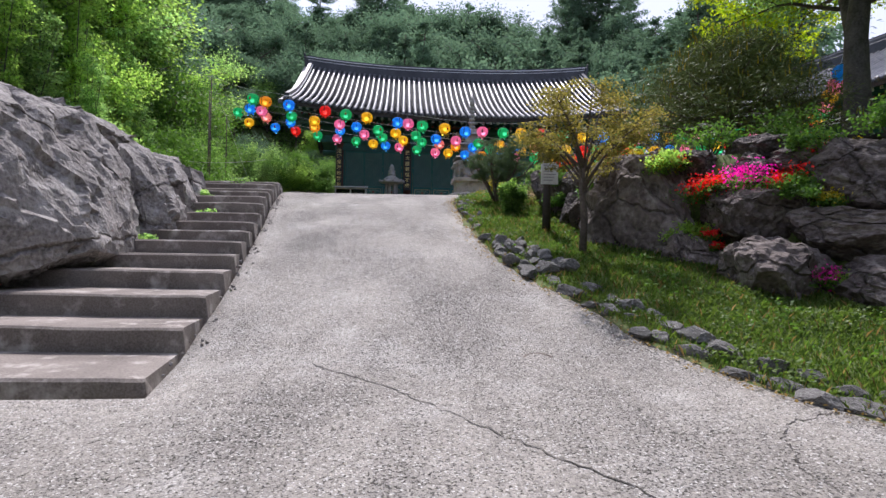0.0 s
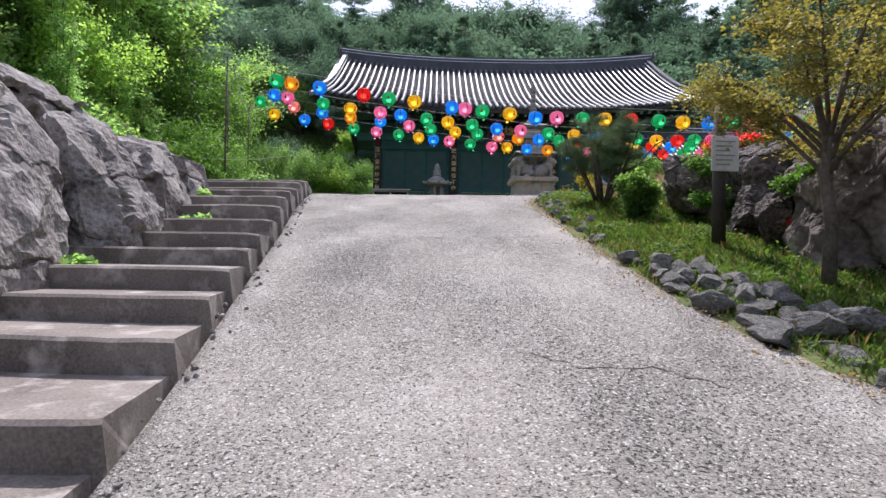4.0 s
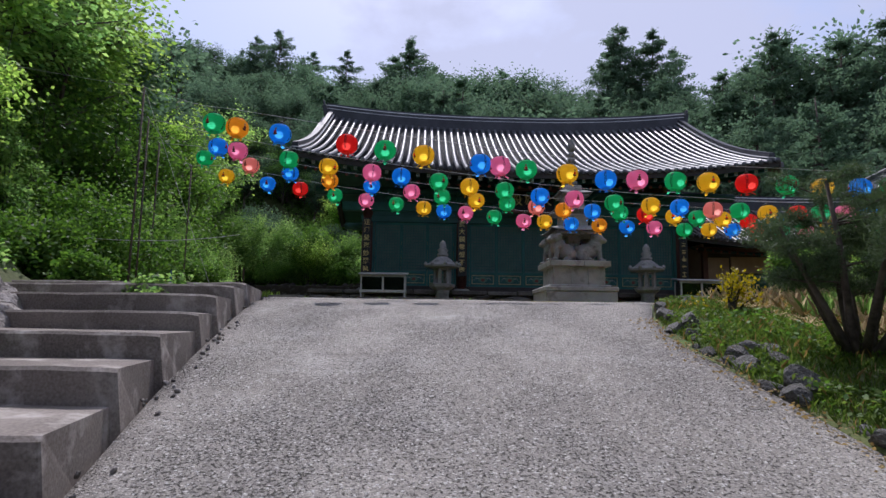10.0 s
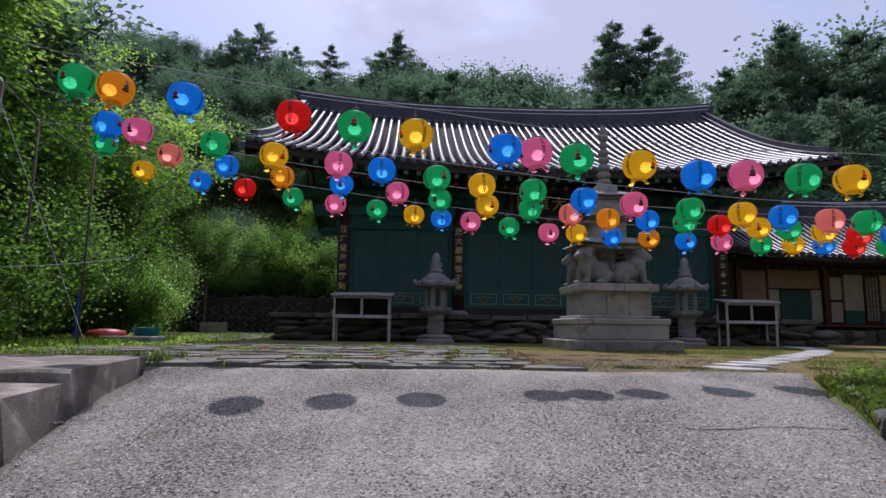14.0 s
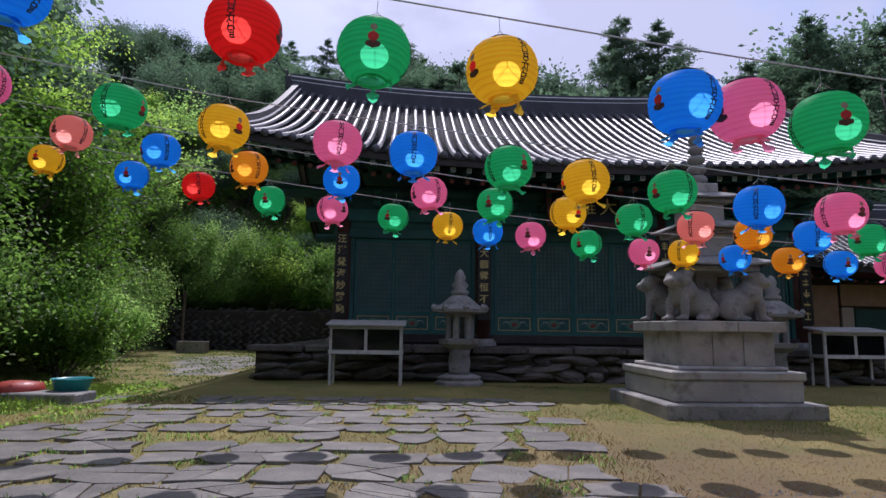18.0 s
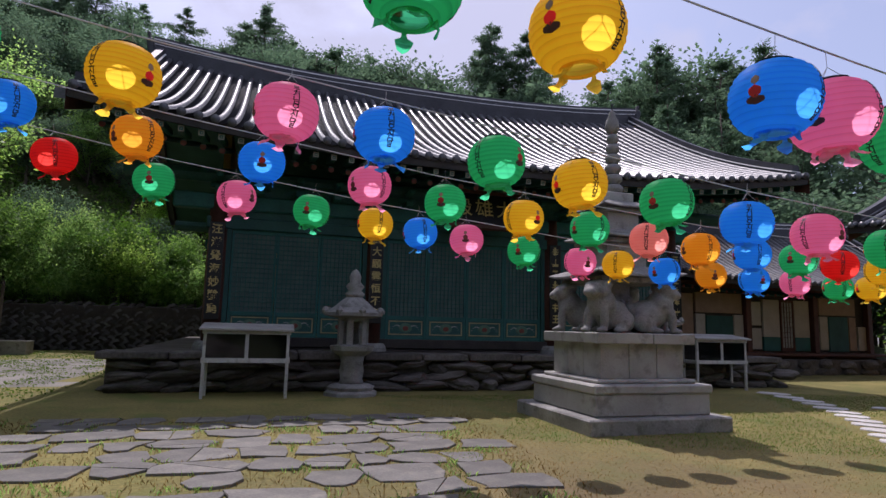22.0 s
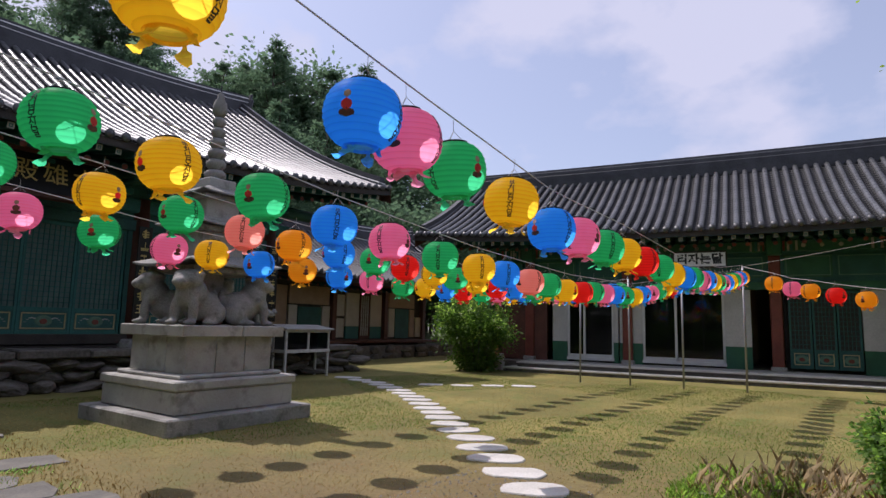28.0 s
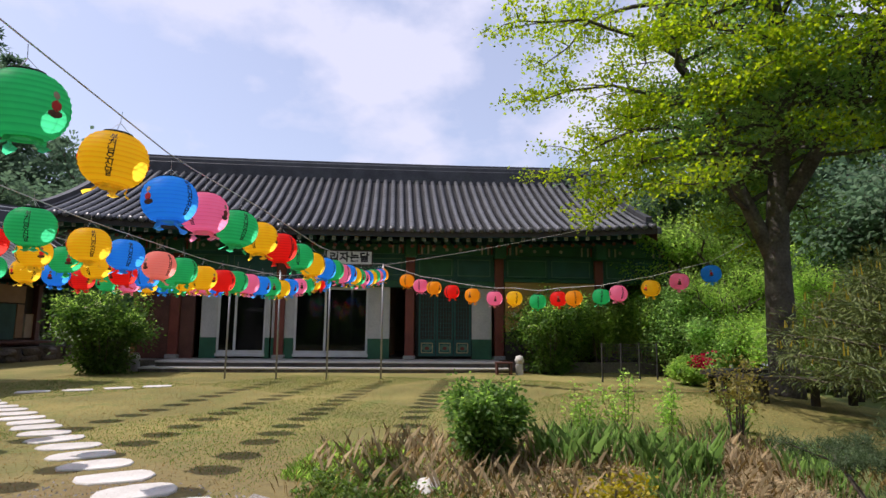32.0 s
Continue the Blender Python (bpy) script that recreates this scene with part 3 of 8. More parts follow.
def worn_patch(m, spot, r0, r1, colour):
    """Bare brown earth showing through round a trodden spot, with a ragged border."""
    nt = m.node_tree
    N, L = nt.nodes.new, nt.links.new
    b = next(n for n in nt.nodes if n.type == "BSDF_PRINCIPLED")
    link = b.inputs["Base Color"].links[0]
    geo, dist, n1, mr, add, mul, mx = N("ShaderNodeNewGeometry"), N("ShaderNodeVectorMath"), N("ShaderNodeTexNoise"), N("ShaderNodeMapRange"), N("ShaderNodeMath"), N("ShaderNodeMath"), N("ShaderNodeMix")
    dist.operation = "DISTANCE"
    dist.inputs[1].default_value = spot
    L(geo.outputs["Position"], dist.inputs[0])
    n1.inputs["Scale"].default_value, n1.inputs["Detail"].default_value = 1.1, 8
    n1.inputs["Roughness"].default_value = 0.7
    L(geo.outputs["Position"], n1.inputs["Vector"])
    mul.operation = "MULTIPLY_ADD"
    mul.inputs[1].default_value, mul.inputs[2].default_value = 5.0, -2.5
    L(n1.outputs["Fac"], mul.inputs[0])
    L(dist.outputs["Value"], add.inputs[0])
    L(mul.outputs[0], add.inputs[1])
    mr.inputs["From Min"].default_value, mr.inputs["From Max"].default_value = r0, r1
    mr.inputs["To Min"].default_value, mr.inputs["To Max"].default_value = 0.85, 0.0
    L(add.outputs[0], mr.inputs["Value"])
    mx.data_type = "RGBA"
    mx.inputs["B"].default_value = (*colour, 1)
    L(mr.outputs[0], mx.inputs["Factor"])
    L(link.from_socket, mx.inputs["A"])
    L(mx.outputs["Result"], b.inputs["Base Color"])


worn_patch(M_LAWN, (-0.6, 20.0, COURT), 0.5, 4.6, (0.150, 0.100, 0.056))
M_FLOOR = surf("forest_floor", (0.045, 0.06, 0.02), (0.11, 0.12, 0.045), 0.95, 0.7, 20, 0.6, world_space=True, third=(0.05, 0.085, 0.02), dist=0.05)
M_BANK = surf("grassy_bank", (0.06, 0.085, 0.022), (0.14, 0.155, 0.05), 0.95, 1.2, 30, 0.6, world_space=True, third=(0.09, 0.15, 0.03), dist=0.04)
M_STRAW = surf("straw_litter", (0.19, 0.185, 0.085), (0.46, 0.41, 0.26), 0.95, 1.6, 42, 0.6, world_space=True, third=(0.15, 0.19, 0.05), dist=0.03, fine_mix=0.5)
M_GRAVEL = surf("gravel", (0.13, 0.125, 0.11), (0.32, 0.30, 0.27), 0.95, 1.0, 45, 0.8, world_space=True, dist=0.02)


def build_ground():
    xs = np.unique(np.concatenate([np.arange(-14, -1.01, 0.5), np.arange(-1, 6.6, 0.2), np.arange(7, 20.01, 0.5), np.linspace(-14, -60, 18), np.linspace(-60, -420, 8), np.linspace(20, 60, 15), np.linspace(60, 420, 8), np.array([6.75])]))
    ys = np.unique(np.concatenate([np.arange(-6, 0, 0.5), np.arange(0, 19.01, 0.2), np.arange(19.5, 46.01, 0.5), np.linspace(-6, -60, 12), np.linspace(-60, -420, 8), np.linspace(46, 130, 34), np.linspace(130, 520, 8)]))
    X, Y = np.meshgrid(xs, ys)
    Z = land(X, Y)
    co = np.stack([X, Y, Z], -1).reshape(-1, 3)
    nx = len(xs)
    idx = np.arange(len(ys) * nx).reshape(len(ys), nx)
    quads = np.stack([idx[:-1, :-1], idx[:-1, 1:], idx[1:, 1:], idx[1:, :-1]], -1).reshape(-1, 4)
    me = bpy.data.meshes.new("ground")
    me.from_pydata([tuple(c) for c in co], [], [tuple(int(i) for i in q) for q in quads])
    for m in (M_FLOOR, M_LAWN, M_BANK, M_GRAVEL, M_STRAW):
        me.materials.append(m)
    c = co[quads].mean(1)
    rim = np.interp(c[:, 1], (10, 12.3, 14, 16.2, 17.9, 18.5, 19.1), (4.2, 4.5, 4.7, 4.6, 4.0, 3.3, 1.5))
    lawn = ((c[:, 0] > -9.3) & (c[:, 0] < 22) & (c[:, 1] > 18.2) & (c[:, 1] < 44)) | ((c[:, 0] > rim) & (c[:, 0] < 22) & (c[:, 1] > 10))
    bank = (~lawn) & (c[:, 0] > 0) & (c[:, 0] < 20) & (c[:, 1] > -4) & (c[:, 1] < 20)
    gravel = (c[:, 0] < -8.0 - 0.12 * (c[:, 1] - 29)) & (c[:, 0] > -9.0 - 0.43 * (c[:, 1] - 29.5)) & (c[:, 1] > 29.8) & (c[:, 1] < 38.5)
    court = (c[:, 0] < -8.0) & (c[:, 0] > -17.5) & (c[:, 1] > 26) & (c[:, 1] < 44) & (c[:, 0] > -12.5 - 0.42 * np.maximum(c[:, 1] - 30, 0))
    lawn = lawn | court
    straw = bank & (c[:, 1] > 14.2) & (c[:, 0] > ramp_right(c[:, 1]) + 0.9) & (c[:, 0] < rim)
    me.polygons.foreach_set("material_index", np.where(gravel, 3, np.where(straw, 4, np.where(lawn, 1, np.where(bank, 2, 0)))).astype(np.int32))
    smooth(me)
    return tagged(new("ground", me), "grassy temple ground rising to wooded hills", "ground", kind="structure")


build_ground()


def ramp_end(x):
    """Where the concrete meets the paved court."""
    return 18.78 + 0.07 * x


def build_ramp():
    rows = []
    for y in np.concatenate([np.linspace(-14, 2, 18), np.arange(2.5, 18.0, 0.3), [18.15, 18.5, 18.82]]):
        a, b = float(ramp_left(y)), float(ramp_right(y))
        row = []
        for k in range(25):
            x = a + (b - a) * k / 24
            if y > 18.1:
                y_here = 18.1 + (y - 18.1) * (ramp_end(x) - 18.1) / 0.72
            else:
                y_here = y
            z = float(along(y)) + 0.018 * noise.noise(Vector((x * 0.8, y * 0.8, 0))) + 0.006 * noise.noise(Vector((x * 3, y * 3, 4)))
            row.append((x, y_here, z))
        rows.append(row)
    bm = sheet(rows)
    bm.normal_update()
    ring = [e for e in bm.edges if e.is_boundary]
    r = bmesh.ops.extrude_edge_only(bm, edges=ring)
    for v in (g for g in r["geom"] if isinstance(g, bmesh.types.BMVert)):
        v.co.z -= 0.2
    return tagged(part("road", bm, M_RAMP, soft=True), "coarse grey concrete ramp, worn and cracked", "ramp", kind="structure")


ramp = build_ramp()


def build_cracks():
    """Fine dark cracks in the concrete, lying just on it."""
    lines = [
        [(-2.1, 5.1), (-1.7, 5.02), (-1.26, 5.06), (-0.8, 4.7), (-0.33, 4.32), (0.0, 3.92), (0.4, 3.48), (0.8, 3.05), (1.2, 2.6)],
        [(-2.9, 11.05), (-2.2, 10.98), (-1.6, 10.97), (-1.1, 10.92), (-0.5, 10.88), (-0.1, 10.85), (0.3, 10.8)],
        [(2.7, 4.0), (2.42, 3.88), (2.2, 3.75), (2.06, 3.55), (2.0, 3.3), (1.89, 3.13), (1.95, 2.8)],
        [(-3.2, 14.0), (-2.2, 14.1), (-1.4, 14.05)], [(-0.6, 7.4), (-0.2, 7.15), (0.2, 7.2), (0.6, 6.9)],
        [(-0.6, 16.6), (0.1, 16.65), (0.5, 16.6)],
    ]
    rnd = random.Random(4)
    for ln in lines:
        pts = []
        for (x0, y0), (x1, y1) in zip(ln, ln[1:]):
            for k in range(8):
                t = k / 8
                pts.append((x0 + (x1 - x0) * t + rnd.uniform(-0.02, 0.02), y0 + (y1 - y0) * t + rnd.uniform(-0.025, 0.025)))
        a, b = [], []
        for x, y in pts:
            w = rnd.uniform(0.003, 0.009)
            z = float(along(y)) + 0.018 * noise.noise(Vector((x * 0.8, y * 0.8, 0))) + 0.006 * noise.noise(Vector((x * 3, y * 3, 4))) + 0.005
            a.append((x - w * 0.3, y - w, z))
            b.append((x + w * 0.3, y + w, z))
        part("crack", sheet([a, b]), M_DARK, ramp)
    hole = thing("drain_cover", "small round rusty iron drain grate set in concrete", "drain cover", pose(0.85, 5.14, float(along(5.14)) - 0.004, 13.5, 0, 0) @ Matrix.Diagonal((0.8, 0.8, 1, 1)))
    part("rim", lathe([(0.175, -0.03), (0.175, 0.006), (0.145, 0.006), (0.145, -0.03)], 20, cap=False), M_IRON, hole)
    part("pit", lathe([(0.0, -0.02), (0.145, -0.02)], 20, cap=False), M_DARK, hole)
    for k in range(5):
        x = -0.1 + 0.05 * k
        w = math.sqrt(0.145 ** 2 - x * x)
        part("bar", boxed(x - 0.013, x + 0.013, -w, w, -0.015, 0.004), M_IRON, hole)


build_cracks()

# ---- steps beside the ramp ----


def build_steps():
    """Broad concrete steps, each with its own tread slab and side face, climbing beside the ramp."""
    flight = thing("steps", "weathered grey concrete steps beside the ramp", "steps", kind="structure")
    fronts = [4.1, 5.15, 5.97, 6.9, 7.6, 8.25, 9.0, 9.75, 10.6, 11.43, 12.3, 13.1, 14.2, 14.85, 15.8, 16.6]
    tops = [0.27, 0.49, 0.72, 0.93, 1.12, 1.31, 1.48, 1.65, 1.85, 2.09, 2.30, 2.48, 2.65, 2.84, 3.0, 3.08]
    for k, y in enumerate(fronts):
        y1 = (fronts[k + 1] if k + 1 < len(fronts) else 18.4) + 0.06
        zt = tops[k]
        rise = zt - (tops[k - 1] if k else 0.1)
        bm = bmesh.new()
        rnd = random.Random(k)
        n = 18
        left = float(np.interp(y, (3, 6, 10, 14, 18), (-7.2, -6.0, -6.2, -7.2, -8.5)))
        ra, rb = float(ramp_left(max(y, 3.95))) - 0.03, float(ramp_left(y1)) - 0.03
        rows = {key: [] for key in "abcd"}
        for i in range(n + 1):
            f = 1 - (1 - i / n) ** 2
            xa, xb = left + (ra - left) * f, left + (rb - left) * f
            # the outer corner of each step is worn round and its side splays out to the ramp
            turn = max(0.0, 1 - (ra - xa) / 0.22)
            bow = 0.05 * noise.noise(Vector((xa * 0.6, k * 3.1, 0))) + 0.09 * turn ** 3
            sag = 0.012 * noise.noise(Vector((xa * 1.1, k * 2.3, 5))) + 0.006 * noise.noise(Vector((xa * 5.0, k * 2.3, 9))) - 0.012 * turn ** 3
            splay = 0.05 * turn
            rows["a"].append((xa, y + bow + 0.012, zt - rise - 0.25))
            rows["b"].append((xa - splay, y + bow - 0.004, zt - 0.022 + sag))
            rows["c"].append((xa - splay - 0.012, y + bow + 0.02, zt + sag))
            rows["d"].append((xb - splay, y1, zt + sag * 0.5))
        bm = sheet([rows["a"], rows["b"], rows["c"], rows["d"]])
        bm.verts.ensure_lookup_table()
        base = bm.verts.new((rb, y1, zt - rise - 0.5))
        bm.verts.ensure_lookup_table()
        bm.faces.new((bm.verts[n], base, bm.verts[4 * n + 3], bm.verts[3 * n + 2], bm.verts[2 * n + 1]))
        bmesh.ops.recalc_face_normals(bm, faces=bm.faces)
        part("step", bm, M_STEP, flight)
    return flight


build_steps()


def crag(points, seed, fine=0.10):
    """A jagged piece of bedrock: the hull of a few points, cut fine and roughened with ledges."""
    bm = bmesh.new()
    for p in points:
        bm.verts.new(p)
    r = bmesh.ops.convex_hull(bm, input=bm.verts)
    bmesh.ops.delete(bm, geom=[v for v in bm.verts if not v.link_faces], context="VERTS")
    bmesh.ops.triangulate(bm, faces=bm.faces)
    for _ in range(6):
        long = [e for e in bm.edges if e.calc_length() > 0.13]
        if not long or len(bm.faces) > 18000:
            break
        bmesh.ops.subdivide_edges(bm, edges=long, cuts=1)
        bmesh.ops.triangulate(bm, faces=[f for f in bm.faces if len(f.verts) > 3])
    bm.normal_update()
    off = Vector((seed * 7.1, seed * 3.3, seed * 1.7))
    for v in bm.verts:
        p = v.co + off
        layer = 0.35 * p.x - 0.55 * p.y + 0.76 * p.z
        ledge = 0.55 * noise.noise(Vector((p.x * 0.5, p.y * 0.5, p.z * 0.5))) + 0.75 * noise.noise(Vector((layer * 3.4, p.x * 0.5, p.y * 0.5)))
        crack = abs(noise.noise(Vector((p.x * 0.7 + p.y * 0.5, p.z * 1.1 - p.y * 0.9, p.x * 0.4))))
        w = p + 0.12 * noise.noise_vector(p * 1.1)
        block = noise.cell(Vector((0.8 * w.x - 0.5 * w.y, 0.55 * w.x + 0.8 * w.y - 0.5 * w.z, 1.15 * (0.3 * w.x + 0.45 * w.y + 0.84 * w.z))) * 1.1)
        chip = noise.cell(Vector((0.6 * w.x + 0.7 * w.z, 0.9 * w.y - 0.4 * w.x, w.z - 0.5 * w.y)) * 3.1)
        d = fine * 0.45 * ledge + fine * 0.5 * (block - 0.5) + fine * 0.18 * (chip - 0.5) + fine * 0.2 * noise.noise(p * 3.7) + fine * 0.2 * noise.noise(p * 9)
        if crack < 0.05:
            d -= fine * 1.0 * (1 - crack / 0.05)
        v.co += v.normal * d
    return bm


def build_rock_mass():
    """The bare outcrop left of the steps, split by wide cracks."""
    spec = [
        (1, [(-4.30, 8.1, 1.6), (-4.12, 7.05, 1.15), (-4.35, 8.6, 1.0), (-4.9, 6.0, 2.75), (-4.95, 8.2, 3.0), (-5.0, 5.2, 1.0), (-6.4, 4.4, 3.0), (-7.5, 4.2, 0.2), (-8, 9, 3.9), (-8, 9.2, 0.4), (-4.75, 9.0, 2.4), (-5.2, 4.6, 2.0), (-5.6, 4.2, 0.3), (-5.5, 8.85, 3.25), (-6.2, 7, 3.45)]),
        (2, [(-4.25, 9.4, 1.75), (-4.35, 8.95, 1.0), (-4.54, 10.5, 1.95), (-4.45, 10.5, 1.4), (-4.8, 9.05, 2.65), (-5.1, 9.0, 2.95), (-5.05, 10.2, 2.95), (-5.3, 9.95, 3.1), (-6.5, 9.2, 3.3), (-6.5, 10.8, 3.1), (-6.4, 9.6, 0.8)]),
        (3, [(-4.5, 10.62, 1.5), (-4.75, 10.75, 2.4), (-4.9, 12.0, 1.9), (-5.2, 11.1, 2.8), (-5.15, 12.35, 2.25), (-5.5, 12.25, 3.1), (-6.6, 11.0, 3.2), (-6.6, 12.3, 3.1), (-6.4, 11.2, 1.0)]),
        (4, [(-5.35, 8.95, 3.0), (-5.1, 9.6, 2.9), (-5.6, 9.0, 3.4), (-5.5, 9.9, 3.3), (-6.4, 9.2, 3.5), (-6.2, 10.2, 3.3), (-5.3, 10.1, 2.9)]),
        (5, [(-5.1, 12.5, 1.9), (-5.35, 13.5, 2.3), (-5.45, 12.7, 3.0), (-5.5, 13.45, 2.95), (-7, 12.5, 3.2), (-7, 14, 3.1), (-6.8, 12.8, 1.2)]),
        (6, [(-5.6, 13.8, 2.2), (-5.9, 14.8, 2.5), (-6.0, 14.0, 2.95), (-7.2, 14.2, 3.2), (-7.2, 15.4, 3.2), (-6.9, 14.0, 1.8)]),
        (7, [(-4.6, 5.4, 0.1), (-4.7, 6.9, 0.55), (-5.4, 5.2, 0.75), (-5.6, 7.2, 0.95), (-7.0, 5.0, 0.9), (-7.0, 7.2, 0.4), (-6.5, 3.6, 0.1), (-6.8, 3.5, 0.8)]),
        (8, [(-6.0, 0.5, -0.1), (-5.8, 3.4, 0.1), (-6.6, 0.8, 1.6), (-6.7, 3.8, 2.2), (-9.5, 0, 2.4), (-9.5, 4.5, 3.2), (-9, 0.3, -0.2)]),
    ]
    for seed, pts in spec:
        ob = part("boulder", crag(pts, seed, 0.11), M_ROCK)
        tagged(ob, "huge bare grey slab of fractured bedrock beside the steps" if seed == 1 else "cracked block of grey bedrock beside the steps", "rock", group="rocks beside the steps")


build_rock_mass()


def build_boulder_wall():
    rnd = random.Random(11)
    protos = [mesh_of(rock(40 + i, 1, 1, 1, 0.5, 5, 13, 0.94), "boulder") for i in range(9)]
    for p in protos:
        p.materials.append(M_BOULDER)
    # x, y, z of the middle; width along the wall, height
    spec = [(3.0, 9.15, 1.6, 1.85, 1.75), (4.1, 7.95, 1.72, 1.2, 0.9), (4.0, 7.15, 0.85, 1.5, 1.1), (5.15, 7.0, 2.2, 1.3, 0.95), (4.85, 6.95, 1.5, 1.4, 0.75), (4.85, 6.3, 0.85, 1.4, 1.0), (3.1, 10.3, 2.5, 1.4, 0.55),
            (2.35, 10.15, 1.9, 0.45, 0.45), (4.12, 7.95, 2.38, 0.5, 0.4), (4.75, 7.55, 2.45, 0.95, 0.36), (4.5, 8.25, 2.68, 0.85, 0.42), (3.75, 8.8, 2.5, 0.75, 0.5), (3.45, 8.15, 1.1, 0.7, 0.9),
            (5.6, 5.6, 0.75, 1.3, 1.1), (5.75, 5.5, 1.55, 1.2, 0.8), (5.9, 5.4, 2.2, 1.1, 0.65),
            (6.4, 4.3, 0.7, 1.4, 1.1), (6.55, 4.1, 1.6, 1.3, 0.9), (7.2, 3.1, 0.8, 1.5, 1.2), (7.4, 2.9, 1.7, 1.4, 0.9), (8.2, 1.6, 0.7, 1.7, 1.2), (8.5, 1.4, 1.6, 1.5, 0.9),
            (2.25, 12.05, 2.5, 0.95, 0.85), (2.6, 11.3, 2.55, 0.9, 0.85), (2.4, 10.75, 1.95, 0.65, 0.6), (2.35, 12.8, 2.5, 0.8, 0.55), (3.6, 9.7, 2.7, 0.9, 0.45), (9.6, 0.0, 0.9, 1.8, 1.6)]
    for k, (x, y, z, w, h) in enumerate(spec):
        a = math.degrees(math.atan2(-1.63, 0.91)) + rnd.uniform(-14, 14)
        ob = part("boulder", protos[k % 9], None, at=pose(x, y, z, rnd.uniform(-6, 6), rnd.uniform(-6, 6), a) @ Matrix.Diagonal((w * 0.58, min(w, 1.2) * 0.56, h * 0.62, 1)))
        tagged(ob, "very large dark boulder behind the young maple" if k == 0 else "large brown-grey boulder of the garden retaining wall", "boulder", group="boulders of the garden wall")
    # edging stones along the ramp
    edge_protos = [mesh_of(rock(60 + i, 1, 1, 1, 0.34, 4, 14, 0.97), "edging_stone") for i in range(9)]
    for p in edge_protos:
        p.materials.append(M_EDGING)
    y, k = 17.2, 0
    while y > 1.0:
        # a loose heap of pale stones half-way up, low sunken kerb stones below it, single stones above
        heap = 7.6 < y < 9.2
        s = rnd.uniform(0.05, 0.12) if y >= 9.2 else rnd.uniform(0.07, 0.15) if heap else rnd.uniform(0.09, 0.15)
        for row in range(3 if heap else 2):
            if rnd.random() < (0.4 if row and not heap else 0.0) + (0.4 if y >= 9.2 else 0.0):
                continue
            x = float(ramp_right(y)) + 0.10 + row * (0.2 if heap else 0.28) + rnd.uniform(-0.05, 0.08)
            z = float(along(y)) + s * (0.25 if y > 7.6 else 0.02) + row * 0.05
            turn = math.degrees(math.atan2(1.0, float(ramp_right(y + 0.5) - ramp_right(y - 0.5)))) + rnd.uniform(-22, 22) * (1.0 if y > 7.6 else 0.35)
            long = rnd.uniform(1.3, 1.9) if y > 7.6 else rnd.uniform(1.6, 2.3)
            ob = part("edging_stone", edge_protos[k % 9], None, at=pose(x, y + rnd.uniform(-.1, .1), z, rnd.uniform(-14, 14), rnd.uniform(-14, 14), turn + rnd.choice((0, 180))) @ Matrix.Diagonal((s * long, s * rnd.uniform(0.75, 1.1), s * rnd.uniform(0.6, 0.95), 1)))
            tagged(ob, "pale angular stone in a heap beside the ramp" if heap else "rough sunken edging stone along the ramp", "stone", group="edging stones along the ramp")
            k += 1
        y -= s * (1.6 if heap else 1.75 if y > 7.6 else 2.3)
    for x, y, w, h in ((0.95, 9.42, 0.26, 0.22), (0.72, 9.75, 0.2, 0.14), (0.5, 13.2, 0.20, 0.2), (0.72, 11.9, 0.15, 0.14), (0.5, 15.2, 0.22, 0.2)):
        ob = part("edging_stone", edge_protos[k % 9], None, at=pose(x, y, ground_at(x, y) + h * 0.3, rnd.uniform(-10, 10), rnd.uniform(-10, 10), rnd.uniform(0, 360)) @ Matrix.Diagonal((w * 0.72, w * 0.5, h * 0.62, 1)))
        tagged(ob, "pale angular stone at the ramp's edge", "stone", group="edging stones along the ramp")
        k += 1


build_boulder_wall()

# ---- temple halls ----


def roof_profile(run, rise, t, dip):
    """Concave slope: t 0 at the eave, 1 at the ridge."""
    return run * t, rise * t - dip * math.sin(math.pi * t) * (1 - 0.35 * t)


